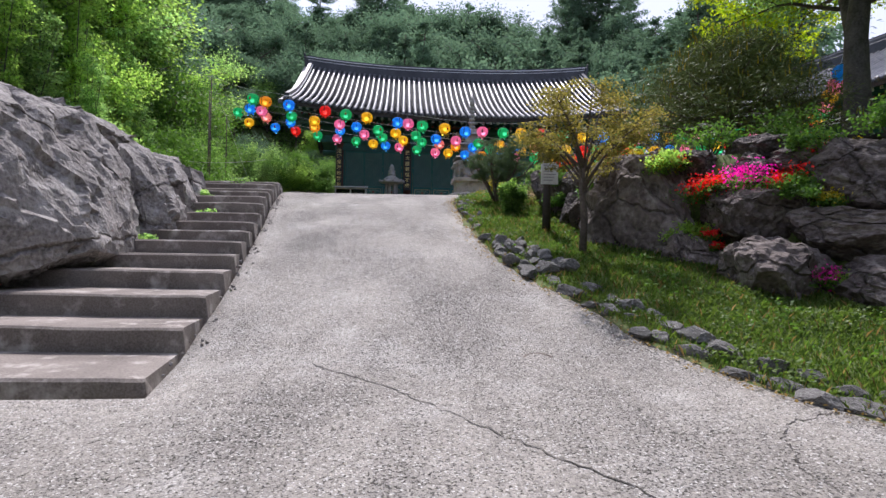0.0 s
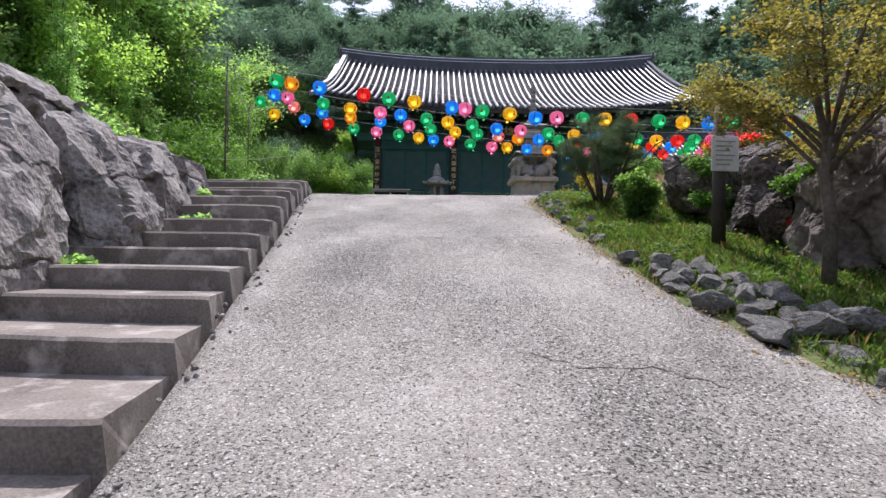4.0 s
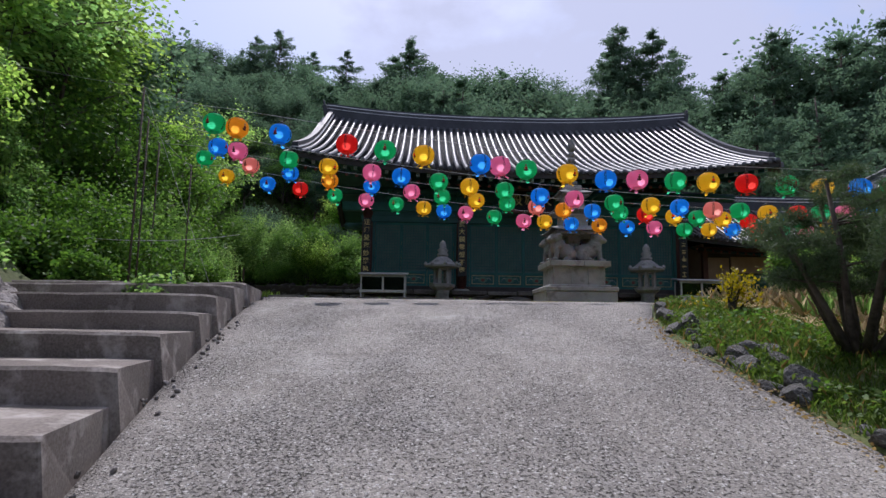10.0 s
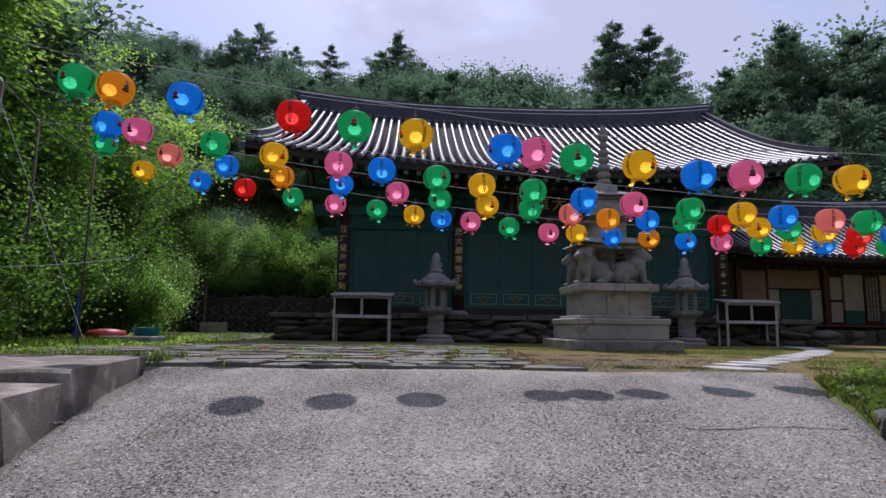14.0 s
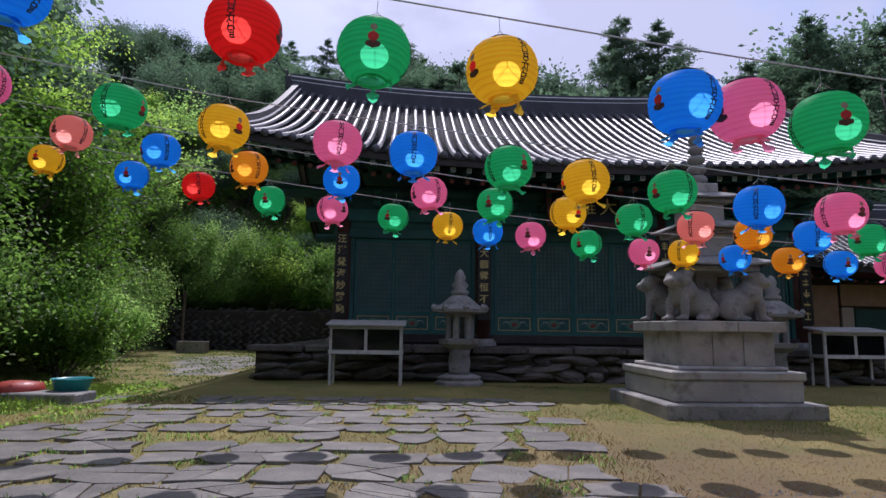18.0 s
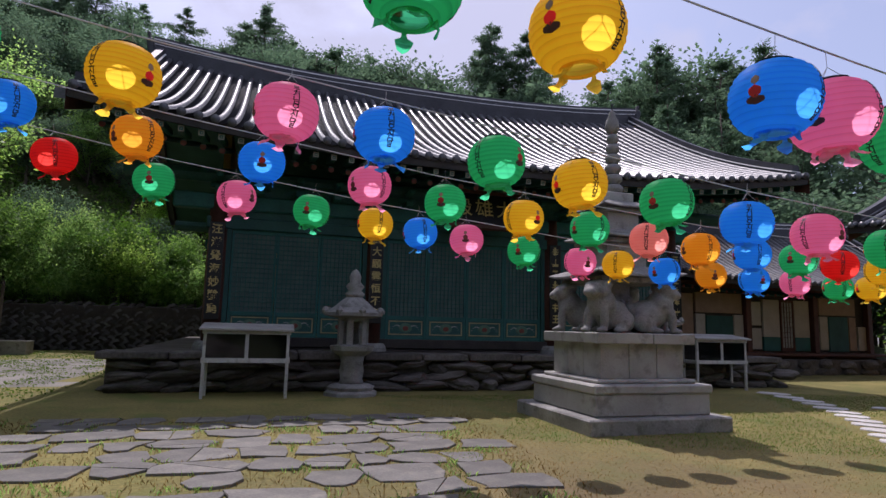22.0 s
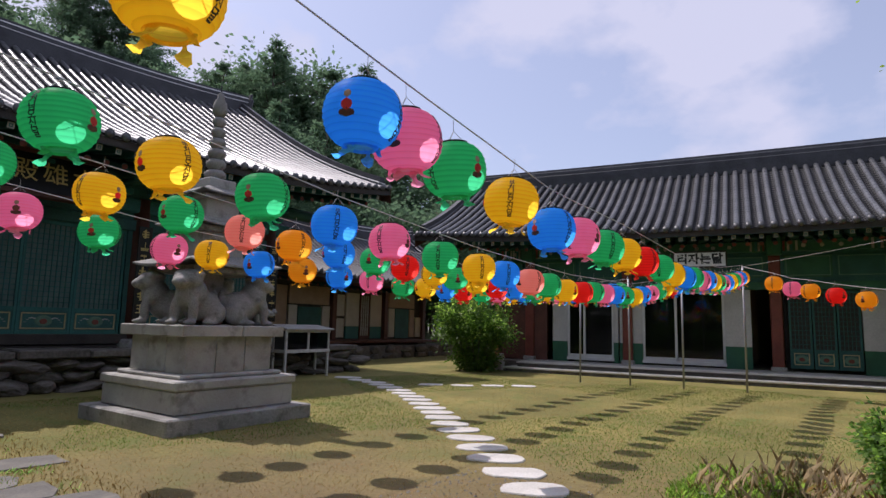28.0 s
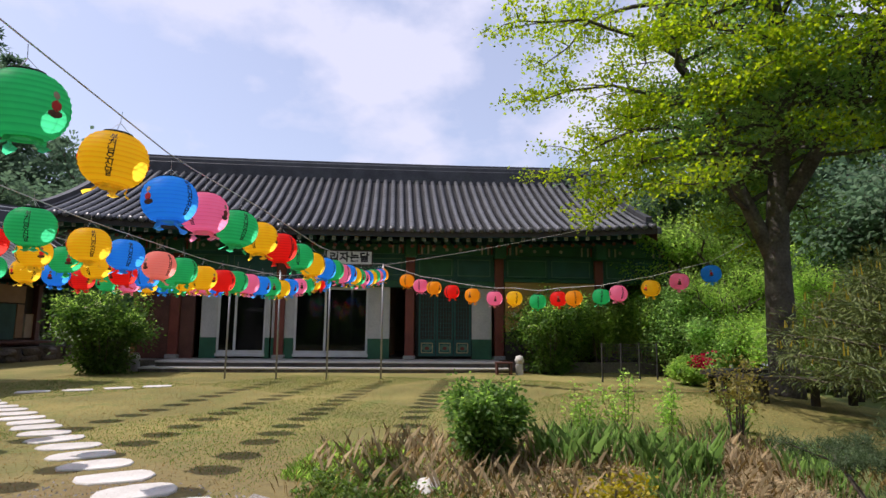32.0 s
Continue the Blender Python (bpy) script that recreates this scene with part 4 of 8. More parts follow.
def tile_roof(parent, length, run, z_eave, z_ridge, y_eave, upturn, pitch=0.3, dip=0.35, back=True, ridge_up=None, steps=20, ends=True, ox=0.0, mortar=None):
    """A Korean tiled roof in the parent's frame: x along the eave, y to the back. Rows of round cover tiles over a pan-tile bed, ridge, verges."""
    ridge_up = upturn if ridge_up is None else ridge_up
    half = length / 2
    rise = z_ridge - z_eave

    def lift(x, t):
        f = min(abs(x) / half, 1.0)
        return (upturn + (ridge_up - upturn) * t) * f ** 2.4

    roof = new("roof")
    roof.parent = parent
    roof.matrix_basis = Matrix.Translation((ox, 0, 0))
    count = int(length / pitch)
    # one tile row: half-round tiles lapped down the slope, with a round end cap
    bm = bmesh.new()
    r = pitch * 0.26
    prof = [roof_profile(run, rise, i / steps, dip) for i in range(steps + 1)]
    seg = 6
    for i in range(steps):
        (ya, za), (yb, zb) = prof[i], prof[i + 1]
        ring = []
        for (yy, zz), rr in (((ya, za), r * 1.02), ((yb + 0.01, zb + 0.001), r * 0.975)):
            ring.append([bm.verts.new((rr * math.cos(math.pi * k / seg), yy, zz + 0.045 + rr * math.sin(math.pi * k / seg))) for k in range(seg + 1)])
        for k in range(seg):
            bm.faces.new((ring[0][k], ring[1][k], ring[1][k + 1], ring[0][k + 1]))
        bm.faces.new([bm.verts.new(v.co) for v in ring[0]])
    cap = lathe([(0.0, 0.03), (r * 0.75, 0.03), (r * 0.8, 0.015), (r * 1.12, 0.015), (r * 1.12, -0.03)], 12)
    bmesh.ops.transform(cap, matrix=pose(0, -0.02, 0.045 + r * 0.35, 90, 0, 0), verts=cap.verts)
    cap_me = mesh_of(cap, "cap")
    bm.from_mesh(cap_me)
    row_me = mesh_of(bm, "roof_rib")
    row_me.materials.append(M_TILE)
    smooth(row_me)
    sides = (1, -1) if back else (1,)
    for side in sides:
        for k in range(count + 1):
            x = -half + 0.12 + (length - 0.24) * k / count
            d = lift(x, 1) - lift(x, 0)
            m = Matrix(((1, 0, 0, x), (0, side, 0, y_eave if side > 0 else y_eave + 2 * run), (0, d / run, 1, z_eave + lift(x, 0)), (0, 0, 0, 1)))
            part("roof_rib", row_me, None, roof, at=m)
        # bed of pan tiles with lapped edges, and boards beneath
        xs = [-half + length * i / (count * 2) for i in range(count * 2 + 1)]
        top, under = [], []
        laps = int(run / 0.17)
        for i in range(laps):
            for f, dz in ((0.0, 0.022), (0.98, -0.006)):
                t = min((i + f) / laps, 1.0)
                yy, zz = roof_profile(run, rise, t, dip)
                Y = y_eave + yy if side > 0 else y_eave + 2 * run - yy
                top.append([(x, Y, z_eave + zz + lift(x, t) + dz + (0.02 if j % 2 == 0 else -0.045)) for j, x in enumerate(xs)])
        for i in range(steps + 1):
            yy, zz = prof[i]
            t = i / steps
            Y = y_eave + yy if side > 0 else y_eave + 2 * run - yy
            under.append([(x, Y, z_eave + zz + lift(x, t) - 0.16) for x in xs[::4]])
        if side < 0:
            top, under = top[::-1], under[::-1]
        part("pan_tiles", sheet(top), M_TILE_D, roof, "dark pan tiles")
        part("roof_board", sheet(under), M_TEAL_D, roof)
        # fascia under the tile ends
        Yf = y_eave if side > 0 else y_eave + 2 * run
        fr = [[(x, Yf + side * 0.03, z_eave + lift(x, 0) + dz) for x in xs[::2]] for dz in (0.02, -0.17)]
        part("eave_board", sheet(fr), M_DARK, roof)
    # main ridge: courses of tiles with two pale mortar lines, sweeping up at its ends
    yr = y_eave + run
    n = 48

    def ridge_strip(z0, z1, w, material, name, over=0.0):
        a = []
        for i in range(n + 1):
            x = (-half - over) + (length + 2 * over) * i / n
            zz = z_ridge + lift(x, 1)
            a.append([(x, yr - w, zz + z0), (x, yr - w * 0.92, zz + z1), (x, yr + w * 0.92, zz + z1), (x, yr + w, zz + z0)])
        bm = sheet(a)
        bm.verts.ensure_lookup_table()
        for e in (0, n):
            bm.faces.new([bm.verts[e * 4 + q] for q in range(4)])
        return part(name, bm, material, roof)

    ridge_strip(-0.1, 0.22, 0.18, M_RIDGE, "ridge_course")
    ridge_strip(0.225, 0.40, 0.165, M_RIDGE, "ridge_course", 0.03)
    mortar = mortar or M_LIME
    ridge_strip(0.405, 0.43, 0.16, mortar, "mortar_line", 0.04)
    ridge_strip(0.435, 0.56, 0.15, M_RIDGE, "ridge_course", 0.06)
    ridge_strip(0.56, 0.60, 0.14, mortar, "mortar_line", 0.07)
    ridge_strip(0.605, 0.68, 0.11, M_RIDGE, "ridge_cap", 0.08)
    if ends:
        for sx in (-1, 1):
            x0 = sx * (half - 0.16)
            ornament = bmesh.new()
            box(ornament, -0.10, 0.10, -0.17, 0.17, -0.1, 0.62, 0.04)
            box(ornament, -0.05, 0.05, -0.10, 0.10, 0.62, 0.86, 0.04)
            part("ridge_end_tile", ornament, M_RIDGE, roof, at=pose(sx * (half + 0.08), yr, z_ridge + ridge_up, 0, sx * 12, 0))
            for side in sides:
                for dx, z0, z1, w, material in ((0, 0.02, 0.22, 0.15, M_RIDGE), (0, 0.225, 0.255, 0.15, mortar), (0, 0.26, 0.42, 0.11, M_RIDGE), (sx * 0.3, 0.0, 0.2, 0.11, M_TILE)):
                    a = []
                    for i in range(steps + 1):
                        yy, zz = prof[i]
                        Y = y_eave + yy + 0.25 * (1 - i / steps) if side > 0 else y_eave + 2 * run - yy - 0.25 * (1 - i / steps)
                        Z = z_eave + zz + lift(x0, i / steps) - (0.12 if dx else 0)
                        X = x0 + dx
                        a.append([(X - w, Y, Z + z0), (X - w * 0.9, Y, Z + z1), (X + w * 0.9, Y, Z + z1), (X + w, Y, Z + z0)])
                    bm = sheet(a)
                    bm.verts.ensure_lookup_table()
                    for e in (0, steps):
                        bm.faces.new([bm.verts[e * 4 + q] for q in range(4)])
                    part("verge_ridge", bm, material, roof)
                # boards closing the gable's edge
                a = [[(sx * (half - 0.02), y_eave + p[0] if side > 0 else y_eave + 2 * run - p[0], z_eave + p[1] + lift(half, i / steps) + dz) for i, p in enumerate(prof)] for dz in (0.0, -0.42)]
                part("verge_board", sheet(a), M_BROWN, roof)
    return roof, lift


def rafters(parent, length, y_eave, z_eave, lift, slope, count, y_back=2.1, r=0.065, square=True, ox=0.0):
    """Two tiers of eave rafters: round ones below, square flying rafters above, with painted ends."""
    half = length / 2
    rd = tube([(0, 0, 0), (0, y_back, y_back * slope)], r, 8)
    rd_me = mesh_of(rd, "rafter")
    rd_me.materials.append(M_TEAL_D)
    sq = boxed(-r * 0.85, r * 0.85, 0, 1.1, -r * 0.85, r * 0.85)
    sq_me = mesh_of(sq, "flying_rafter")
    sq_me.materials.append(M_TEAL)
    end = lathe([(0.0, 0.012), (r * 0.62, 0.012), (r * 0.95, 0.006), (r * 0.95, 0)], 10)
    bmesh.ops.transform(end, matrix=pose(0, 0, 0, 90, 0, 0), verts=end.verts)
    end_me = mesh_of(end, "painted_end")
    end_me.materials.append(M_RED)
    se = bmesh.new()
    for a, b, c, d in ((-0.82, 0.82, 0.5, 0.82), (-0.82, 0.82, -0.82, -0.5), (-0.82, -0.5, -0.5, 0.5), (0.5, 0.82, -0.5, 0.5), (-0.16, 0.16, -0.16, 0.16)):
        box(se, r * a, r * b, -0.012, 0, r * c, r * d)
    se_me = mesh_of(se, "painted_end")
    se_me.materials.append(M_FADED)
    for k in range(count):
        x = -half + 0.3 + (length - 0.6) * k / (count - 1)
        z = z_eave + lift(x, 0)
        a = part("rafter", rd_me, None, parent, at=(x + ox, y_eave + 0.55, z - 0.36))
        part("painted_end", end_me, None, a, "red painted rafter end")
        if square:
            b = part("flying_rafter", sq_me, None, parent, at=pose(x + ox, y_eave + 0.1, z - 0.22, math.degrees(math.atan(slope * 0.6)), 0, 0))
            part("painted_end", se_me, None, b, "white-rimmed painted rafter end")


def lattice_leaf(w, z0, z1, panel=True, material=None, screen=None, nx=9, nz=16):
    """Meshes of one latticed door leaf, from x 0 to w."""
    material = material or M_TEAL
    fr = bmesh.new()
    f = 0.055
    box(fr, 0.005, f, -0.03, 0.03, z0, z1)
    box(fr, w - f, w - 0.005, -0.03, 0.03, z0, z1)
    sill = z0 + 0.52 if panel else z0 + 0.1
    for a, b in ((z0, z0 + 0.07), (sill - 0.06, sill + 0.02), (z1 - 0.08, z1)):
        box(fr, f, w - f, -0.028, 0.028, a, b)
    bars = bmesh.new()
    for i in range(1, nx):
        x = f + (w - 2 * f) * i / nx
        box(bars, x - 0.007, x + 0.007, -0.014, 0.012, sill + 0.02, z1 - 0.08)
    for i in range(1, nz):
        z = sill + 0.02 + (z1 - 0.08 - sill - 0.02) * i / nz
        box(bars, f, w - f, -0.016, 0.010, z - 0.007, z + 0.007)
    pap = boxed(f - 0.01, w - f + 0.01, 0.014, 0.022, sill, z1 - 0.06)
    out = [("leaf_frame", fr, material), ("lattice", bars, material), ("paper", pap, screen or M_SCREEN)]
    if panel:
        out.append(("lower_panel", boxed(f - 0.01, w - f + 0.01, -0.01, 0.01, z0 + 0.06, sill - 0.05), M_TEAL_D))
        rim = bmesh.new()
        a0, a1, b0, b1 = f + 0.035, w - f - 0.035, z0 + 0.10, sill - 0.09
        for r in ((a0, a1, b0, b0 + 0.026), (a0, a1, b1 - 0.026, b1), (a0, a0 + 0.026, b0, b1), (a1 - 0.026, a1, b0, b1)):
            box(rim, r[0], r[1], -0.022, -0.011, r[2], r[3])
        out.append(("panel_border", rim, M_STRAWGOLD))
        mark = bmesh.new()
        cx, cz = (a0 + a1) / 2, (b0 + b1) / 2
        hw, hh = (a1 - a0) * 0.40, (b1 - b0) * 0.34
        for s in (-1, 1):
            for i in range(7):
                t = i / 6
                x, z = cx + s * hw * (0.25 + 0.75 * t), cz + hh * (0.9 * math.sin(3.0 * t) - 0.35)
                box(mark, x - 0.02, x + 0.02, -0.018, -0.011, z - 0.016 * (1.2 - t), z + 0.016 * (1.2 - t))
        out.append(("panel_painting", mark, M_PAPER))
        bud = lathe([(0.0, 0.012), (hh * 0.8, 0.012), (hh * 1.0, 0.006), (hh * 1.0, 0.0)], 16)
        bmesh.ops.transform(bud, matrix=pose(cx, -0.010, cz, 90, 0, 0) @ Matrix.Diagonal((1.45, 1, 1, 1)), verts=bud.verts)
        out.append(("painted_oval", bud, M_FADED_G))
        core = lathe([(0.0, 0.016), (hh * 0.4, 0.016), (hh * 0.5, 0.010), (hh * 0.5, 0.0)], 12)
        bmesh.ops.transform(core, matrix=pose(cx, -0.012, cz - hh * 0.1, 90, 0, 0) @ Matrix.Diagonal((1.3, 1, 1, 1)), verts=core.verts)
        out.append(("painted_bud", core, M_RED))
    return out


def words(text, size, material, parent, at, name="writing", depth=0.004, bold=0.0):
    cu = bpy.data.curves.new(name, "FONT")
    cu.body, cu.size, cu.extrude, cu.align_x, cu.align_y = text, size, depth, "CENTER", "CENTER"
    cu.offset = bold
    tmp = bpy.data.objects.new(name, cu)
    scene.collection.objects.link(tmp)
    me = bpy.data.meshes.new_from_object(tmp.evaluated_get(bpy.context.evaluated_depsgraph_get()))
    bpy.data.objects.remove(tmp)
    me.materials.clear()
    me.materials.append(material)
    return part(name, me, None, parent, at=at)


def build_main_hall():
    hall = thing("temple_hall", "old temple hall with dark tiled roof and teal lattice doors", "temple hall", pose(0.5, 31.0, 0, 0, 0, 4))
    # low platform of fieldstones
    core = boxed(-7.6, 7.75, -1.45, 12.0, COURT - 0.2, 3.70)
    part("platform", core, M_PLINTH, hall, "low fieldstone platform")
    protos = []
    for i in range(8):
        me = mesh_of(rock(100 + i, 1, 1, 1, 0.5, 3), "stone")
        me.materials.append(M_PLINTH)
        protos.append(me)
    rnd = random.Random(5)
    for course, (z, h) in enumerate(((3.02, 0.15), (3.23, 0.15), (3.44, 0.14))):
        x = -7.7 + rnd.uniform(0, 0.3)
        while x < 7.75:
            w = rnd.uniform(0.4, 1.15)
            part("stone", protos[rnd.randrange(8)], None, hall, at=pose(x + w / 2, -1.5 + rnd.uniform(-.05, .05), z + h / 2 + rnd.uniform(-0.05, 0.05), 0, rnd.uniform(-12, 12), rnd.choice((0, 180))) @ Matrix.Diagonal((w * 0.66, 0.24, h * rnd.uniform(0.6, 1.15), 1)))
            x += w * 0.98
    x = -7.75
    while x < 7.7:
        w = min(rnd.uniform(0.9, 1.7), 7.85 - x)
        bm = boxed(0.015, w - 0.015, -1.72, -0.9, 3.62, 3.62 + rnd.uniform(0.13, 0.17), 0.025)
        part("cap_stone", bm, M_PLINTH, hall, at=(x, rnd.uniform(-0.04, 0.04), 0))
        x += w
    # columns, beams
    cols = [-5.95, -2.45, 2.15, 5.8]
    for y in (0.0, 4.0, 8.0):
        for x in cols:
            if y and abs(x) < 3:
                continue
            base = lathe([(0.36, 0), (0.36, 0.1), (0.29, 0.2)], 12)
            c = part("column", lathe([(0.20, 0.2), (0.21, 1.5), (0.19, 3.4)], 16), M_BROWN, hall, at=(x, y, 3.72), soft=True)
            part("base_stone", base, M_GRANITE_D, c)
    for y in (0.0, 8.0):
        part("lintel", boxed(-6.2, 6.05, y - 0.12, y + 0.12, 6.36, 6.62, 0.02), M_TEAL_D, hall)
        part("tie_beam", boxed(-6.9, 6.75, y - 0.15, y + 0.15, 6.78, 7.12, 0.03), M_TEAL, hall, "painted green tie beam")
        part("purlin", tube([(-7.9, y, 7.55), (7.9, y, 7.55)], 0.17, 10), M_TEAL_D, hall)
        part("infill", boxed(-6.0, 5.85, y - 0.05, y + 0.05, 6.60, 7.45), M_TEAL_D, hall)
    part("threshold", boxed(-6.0, 5.85, -0.13, 0.13, 3.80, 4.02, 0.02), M_DARK, hall)
    for x in (-5.95, 5.8):
        part("side_wall", boxed(x - 0.09, x + 0.09, 0.1, 8.0, 3.7, 7.5), M_OCHRE, hall)
        part("gable_wall", boxed(x - 0.08, x + 0.08, 1.2, 6.8, 7.4, 9.0), M_OCHRE, hall)
    part("rear_wall", boxed(-6.0, 5.85, 7.92, 8.08, 3.7, 7.0), M_OCHRE, hall)
    part("room_floor", boxed(-6.0, 5.85, -0.1, 8.0, 3.68, 3.78), M_DARK, hall)
    # bracket blocks along the beam
    bk = bmesh.new()
    box(bk, -0.09, 0.09, -0.5, 0.3, 0.0, 0.14, 0.02)
    box(bk, -0.22, 0.22, -0.12, 0.12, 0.14, 0.26, 0.02)
    box(bk, -0.07, 0.07, -0.75, 0.3, 0.26, 0.36, 0.02)
    bk_me = mesh_of(bk, "bracket")
    bk_me.materials.append(M_TEAL)
    for k in range(15):
        part("bracket", bk_me, None, hall, at=(-5.95 + 11.75 * k / 14, 0, 7.12))
    # door leaves
    kinds = {}
    for a, b, n in ((cols[0], cols[1], 3), (cols[1], cols[2], 4), (cols[2], cols[3], 3)):
        a, b = a + 0.3, b - 0.3
        for x, s in ((a - 0.11, 1), (b + 0.01, 1)):
            part("door_post", boxed(x, x + 0.1, -0.07, 0.07, 4.0, 6.38), M_TEAL_D, hall)
        w = (b - a) / n
        for k in range(n):
            key = round(w, 3)
            if key not in kinds:
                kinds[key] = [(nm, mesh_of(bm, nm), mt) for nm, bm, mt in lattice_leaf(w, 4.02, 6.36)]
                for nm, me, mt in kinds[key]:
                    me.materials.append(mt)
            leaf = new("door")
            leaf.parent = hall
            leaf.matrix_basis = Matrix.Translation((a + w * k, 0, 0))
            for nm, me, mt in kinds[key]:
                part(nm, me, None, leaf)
    # name board and hanging verse boards
    board = part("name_board", boxed(-0.85, 0.85, -0.04, 0.04, -0.4, 0.4, 0.01), M_BLACK, hall, "black name board with faded gold letters", at=pose(0.0, -0.75, 7.12, -14, 0, 0))
    part("board_frame", box(box(boxed(-0.98, 0.98, -0.07, 0.05, 0.4, 0.5), -0.98, 0.98, -0.07, 0.05, -0.5, -0.4), -0.98, -0.86, -0.06, 0.05, -0.4, 0.4), M_BROWN, board)
    for i, ch in enumerate("殿雄大"):
        words(ch, 0.48, M_GOLD, board, pose(-0.54 + 0.54 * i, -0.046, 0, 90, 0, 0))
    verses = ("汪洋覺海妙難窮", "廣大願雲恒不盡", "", "")
    for x, verse in zip(cols, verses):
        b = part("verse_board", boxed(-0.15, 0.15, -0.02, 0.02, -1.05, 1.05, 0.008), M_BLACK, hall, "black hanging board with gold characters", at=(x, -0.27, 5.42))
        rim = bmesh.new()
        for r in ((-0.15, -0.135, -1.05, 1.05), (0.135, 0.15, -1.05, 1.05)):
            box(rim, r[0], r[1], -0.026, -0.019, r[2], r[3])
        part("board_edge", rim, M_DARK, b)
        if verse:
            for i, ch in enumerate(verse):
                words(ch, 0.225, M_GOLD, b, pose(0, -0.024, 0.88 - i * 0.285, 90, 0, 0), bold=0.004)
        else:
            rnd2 = random.Random(int(x * 10))
            for i in range(7):
                bm = bmesh.new()
                for q in range(3):
                    zz = rnd2.uniform(-0.09, 0.08)
                    box(bm, -0.09 + 0.03 * rnd2.random(), 0.06 + 0.03 * rnd2.random(), -0.003, 0.003, zz - 0.012, zz + 0.012)
                box(bm, -0.015 + rnd2.uniform(-.03, .03), 0.015, -0.003, 0.003, -0.1, 0.1)
                part("writing", bm, M_GOLD, b, at=(0, -0.024, 0.88 - i * 0.285))
    roof, lift = tile_roof(hall, 17.0, 7.6, 7.78, 11.85, -2.2, 0.62, 0.30, 0.42, ridge_up=0.45)
    rafters(hall, 16.6, -2.2, 7.78, lift, 0.28, 46, 2.6)
    return hall


build_main_hall()


def build_side_hall():
    """The long hall along the right of the court, with glazed sliding doors."""
    hall = thing("living_hall", "long temple hall with tiled roof and glazed sliding doors", "temple building", pose(12.4, 27.5, 0, 0, 0, -77.5))
    L0, L1 = -1.0, 16.5
    for z0, z1, y0 in ((2.8, 3.14, 0.0), (3.14, 3.30, 0.42)):
        a, b = (0.0, 10.6) if y0 < 0.2 else (0.3, 10.5)
        # Dark body and pale slabs paint in shaded risers and sunlit treads.
        st = part("stone_step", boxed(a + 0.03, b - 0.03, y0 + 0.03, 3.0, z0, z1 - 0.05), M_PLINTH, hall, "stone platform step, riser shade put into its colour")
        for k in range(6):
            w = (b - a) / 6
            part("tread_slab", boxed(a + w * k + 0.004, a + w * (k + 1) - 0.004, y0, y0 + 0.45, z1 - 0.05, z1, 0.008), M_STONE_W, st, "granite tread slab, sunlight put into its pale colour")
        part("tread_bed", boxed(a, b, y0 + 0.452, 3.0, z1 - 0.05, z1 - 0.002), M_GRANITE, st)
    part("platform", boxed(L0 - 0.5, L1 + 0.2, 1.0, 9.5, 2.8, 3.28), M_PLINTH, hall)
    # columns
    cols = [0.25, 3.5, 7.65, 10.6, 14.0]
    for x in cols:
        c = part("column", boxed(-0.15, 0.15, -0.15, 0.15, 0, 3.9, 0.02), M_RED, hall, "dark red square column", at=(x, 2.0, 3.3))
        part("base_stone", boxed(-0.2, 0.2, -0.2, 0.2, -0.02, 0.12, 0.02), M_GRANITE_D, c)
        part("column_capital", boxed(-0.2, 0.2, -0.45, 0.2, 3.3, 3.9, 0.03), M_GREEN, c)
    part("lintel", boxed(L0, 10.7, 1.88, 2.12, 5.62, 5.85, 0.01), M_GREEN, hall)
    part("lintel", boxed(10.75, L1, 1.88, 2.12, 5.845, 5.97, 0.01), M_GREEN, hall)
    part("tie_beam", boxed(L0, L1, 1.85, 2.15, 6.72, 7.05, 0.02), M_GREEN, hall, "green painted tie beam")
    part("upper_wall", boxed(L0, L1, 1.96, 2.04, 5.85, 6.72), M_TEAL_D, hall)
    for a, b in zip([L0] + cols, cols + [L1]):
        n = 2 if b - a > 2.4 else 1
        w = (b - a - 0.4) / n
        for k in range(n):
            x = a + 0.2 + w * k
            pan = part("painted_panel", boxed(x + 0.05, x + w - 0.05, 1.93, 1.96, 5.98, 6.62, 0.008), M_TEAL_D if k else M_GREEN, hall)
            rim = bmesh.new()
            for r in ((x + 0.09, x + w - 0.09, 6.02, 6.045), (x + 0.09, x + w - 0.09, 6.555, 6.58), (x + 0.09, x + 0.115, 6.045, 6.555), (x + w - 0.115, x + w - 0.09, 6.045, 6.555)):
                box(rim, r[0], r[1], 1.918, 1.93, r[2], r[3])
            part("panel_border", rim, M_FADED_G, pan)
        # coloured bands and cream dots on the tie beam beside each column
        for x, s in ((a + 0.2, 1), (b - 0.2, -1)):
            for q, mt in ((0.06, M_RED), (0.17, M_FADED), (0.25, M_TEAL), (0.38, M_FADED)):
                part("painted_band", boxed(x + s * q - 0.03, x + s * q + 0.03, 1.838, 1.849, 6.74, 7.03), mt, hall)
        for q in range(max(1, int((b - a - 1.2) / 0.45))):
            x = a + 0.75 + 0.45 * q
            dot = lathe([(0.0, 0.008), (0.05, 0.008), (0.06, 0.0)], 10)
            bmesh.ops.transform(dot, matrix=pose(x, 1.848, 6.885, 90, 0, 0), verts=dot.verts)
            part("painted_dot", dot, M_FADED, hall)
    part("purlin", tube([(L0 - 0.5, 2.0, 7.15), (L1 + 0.3, 2.0, 7.15)], 0.14, 10), M_TEAL_D, hall)
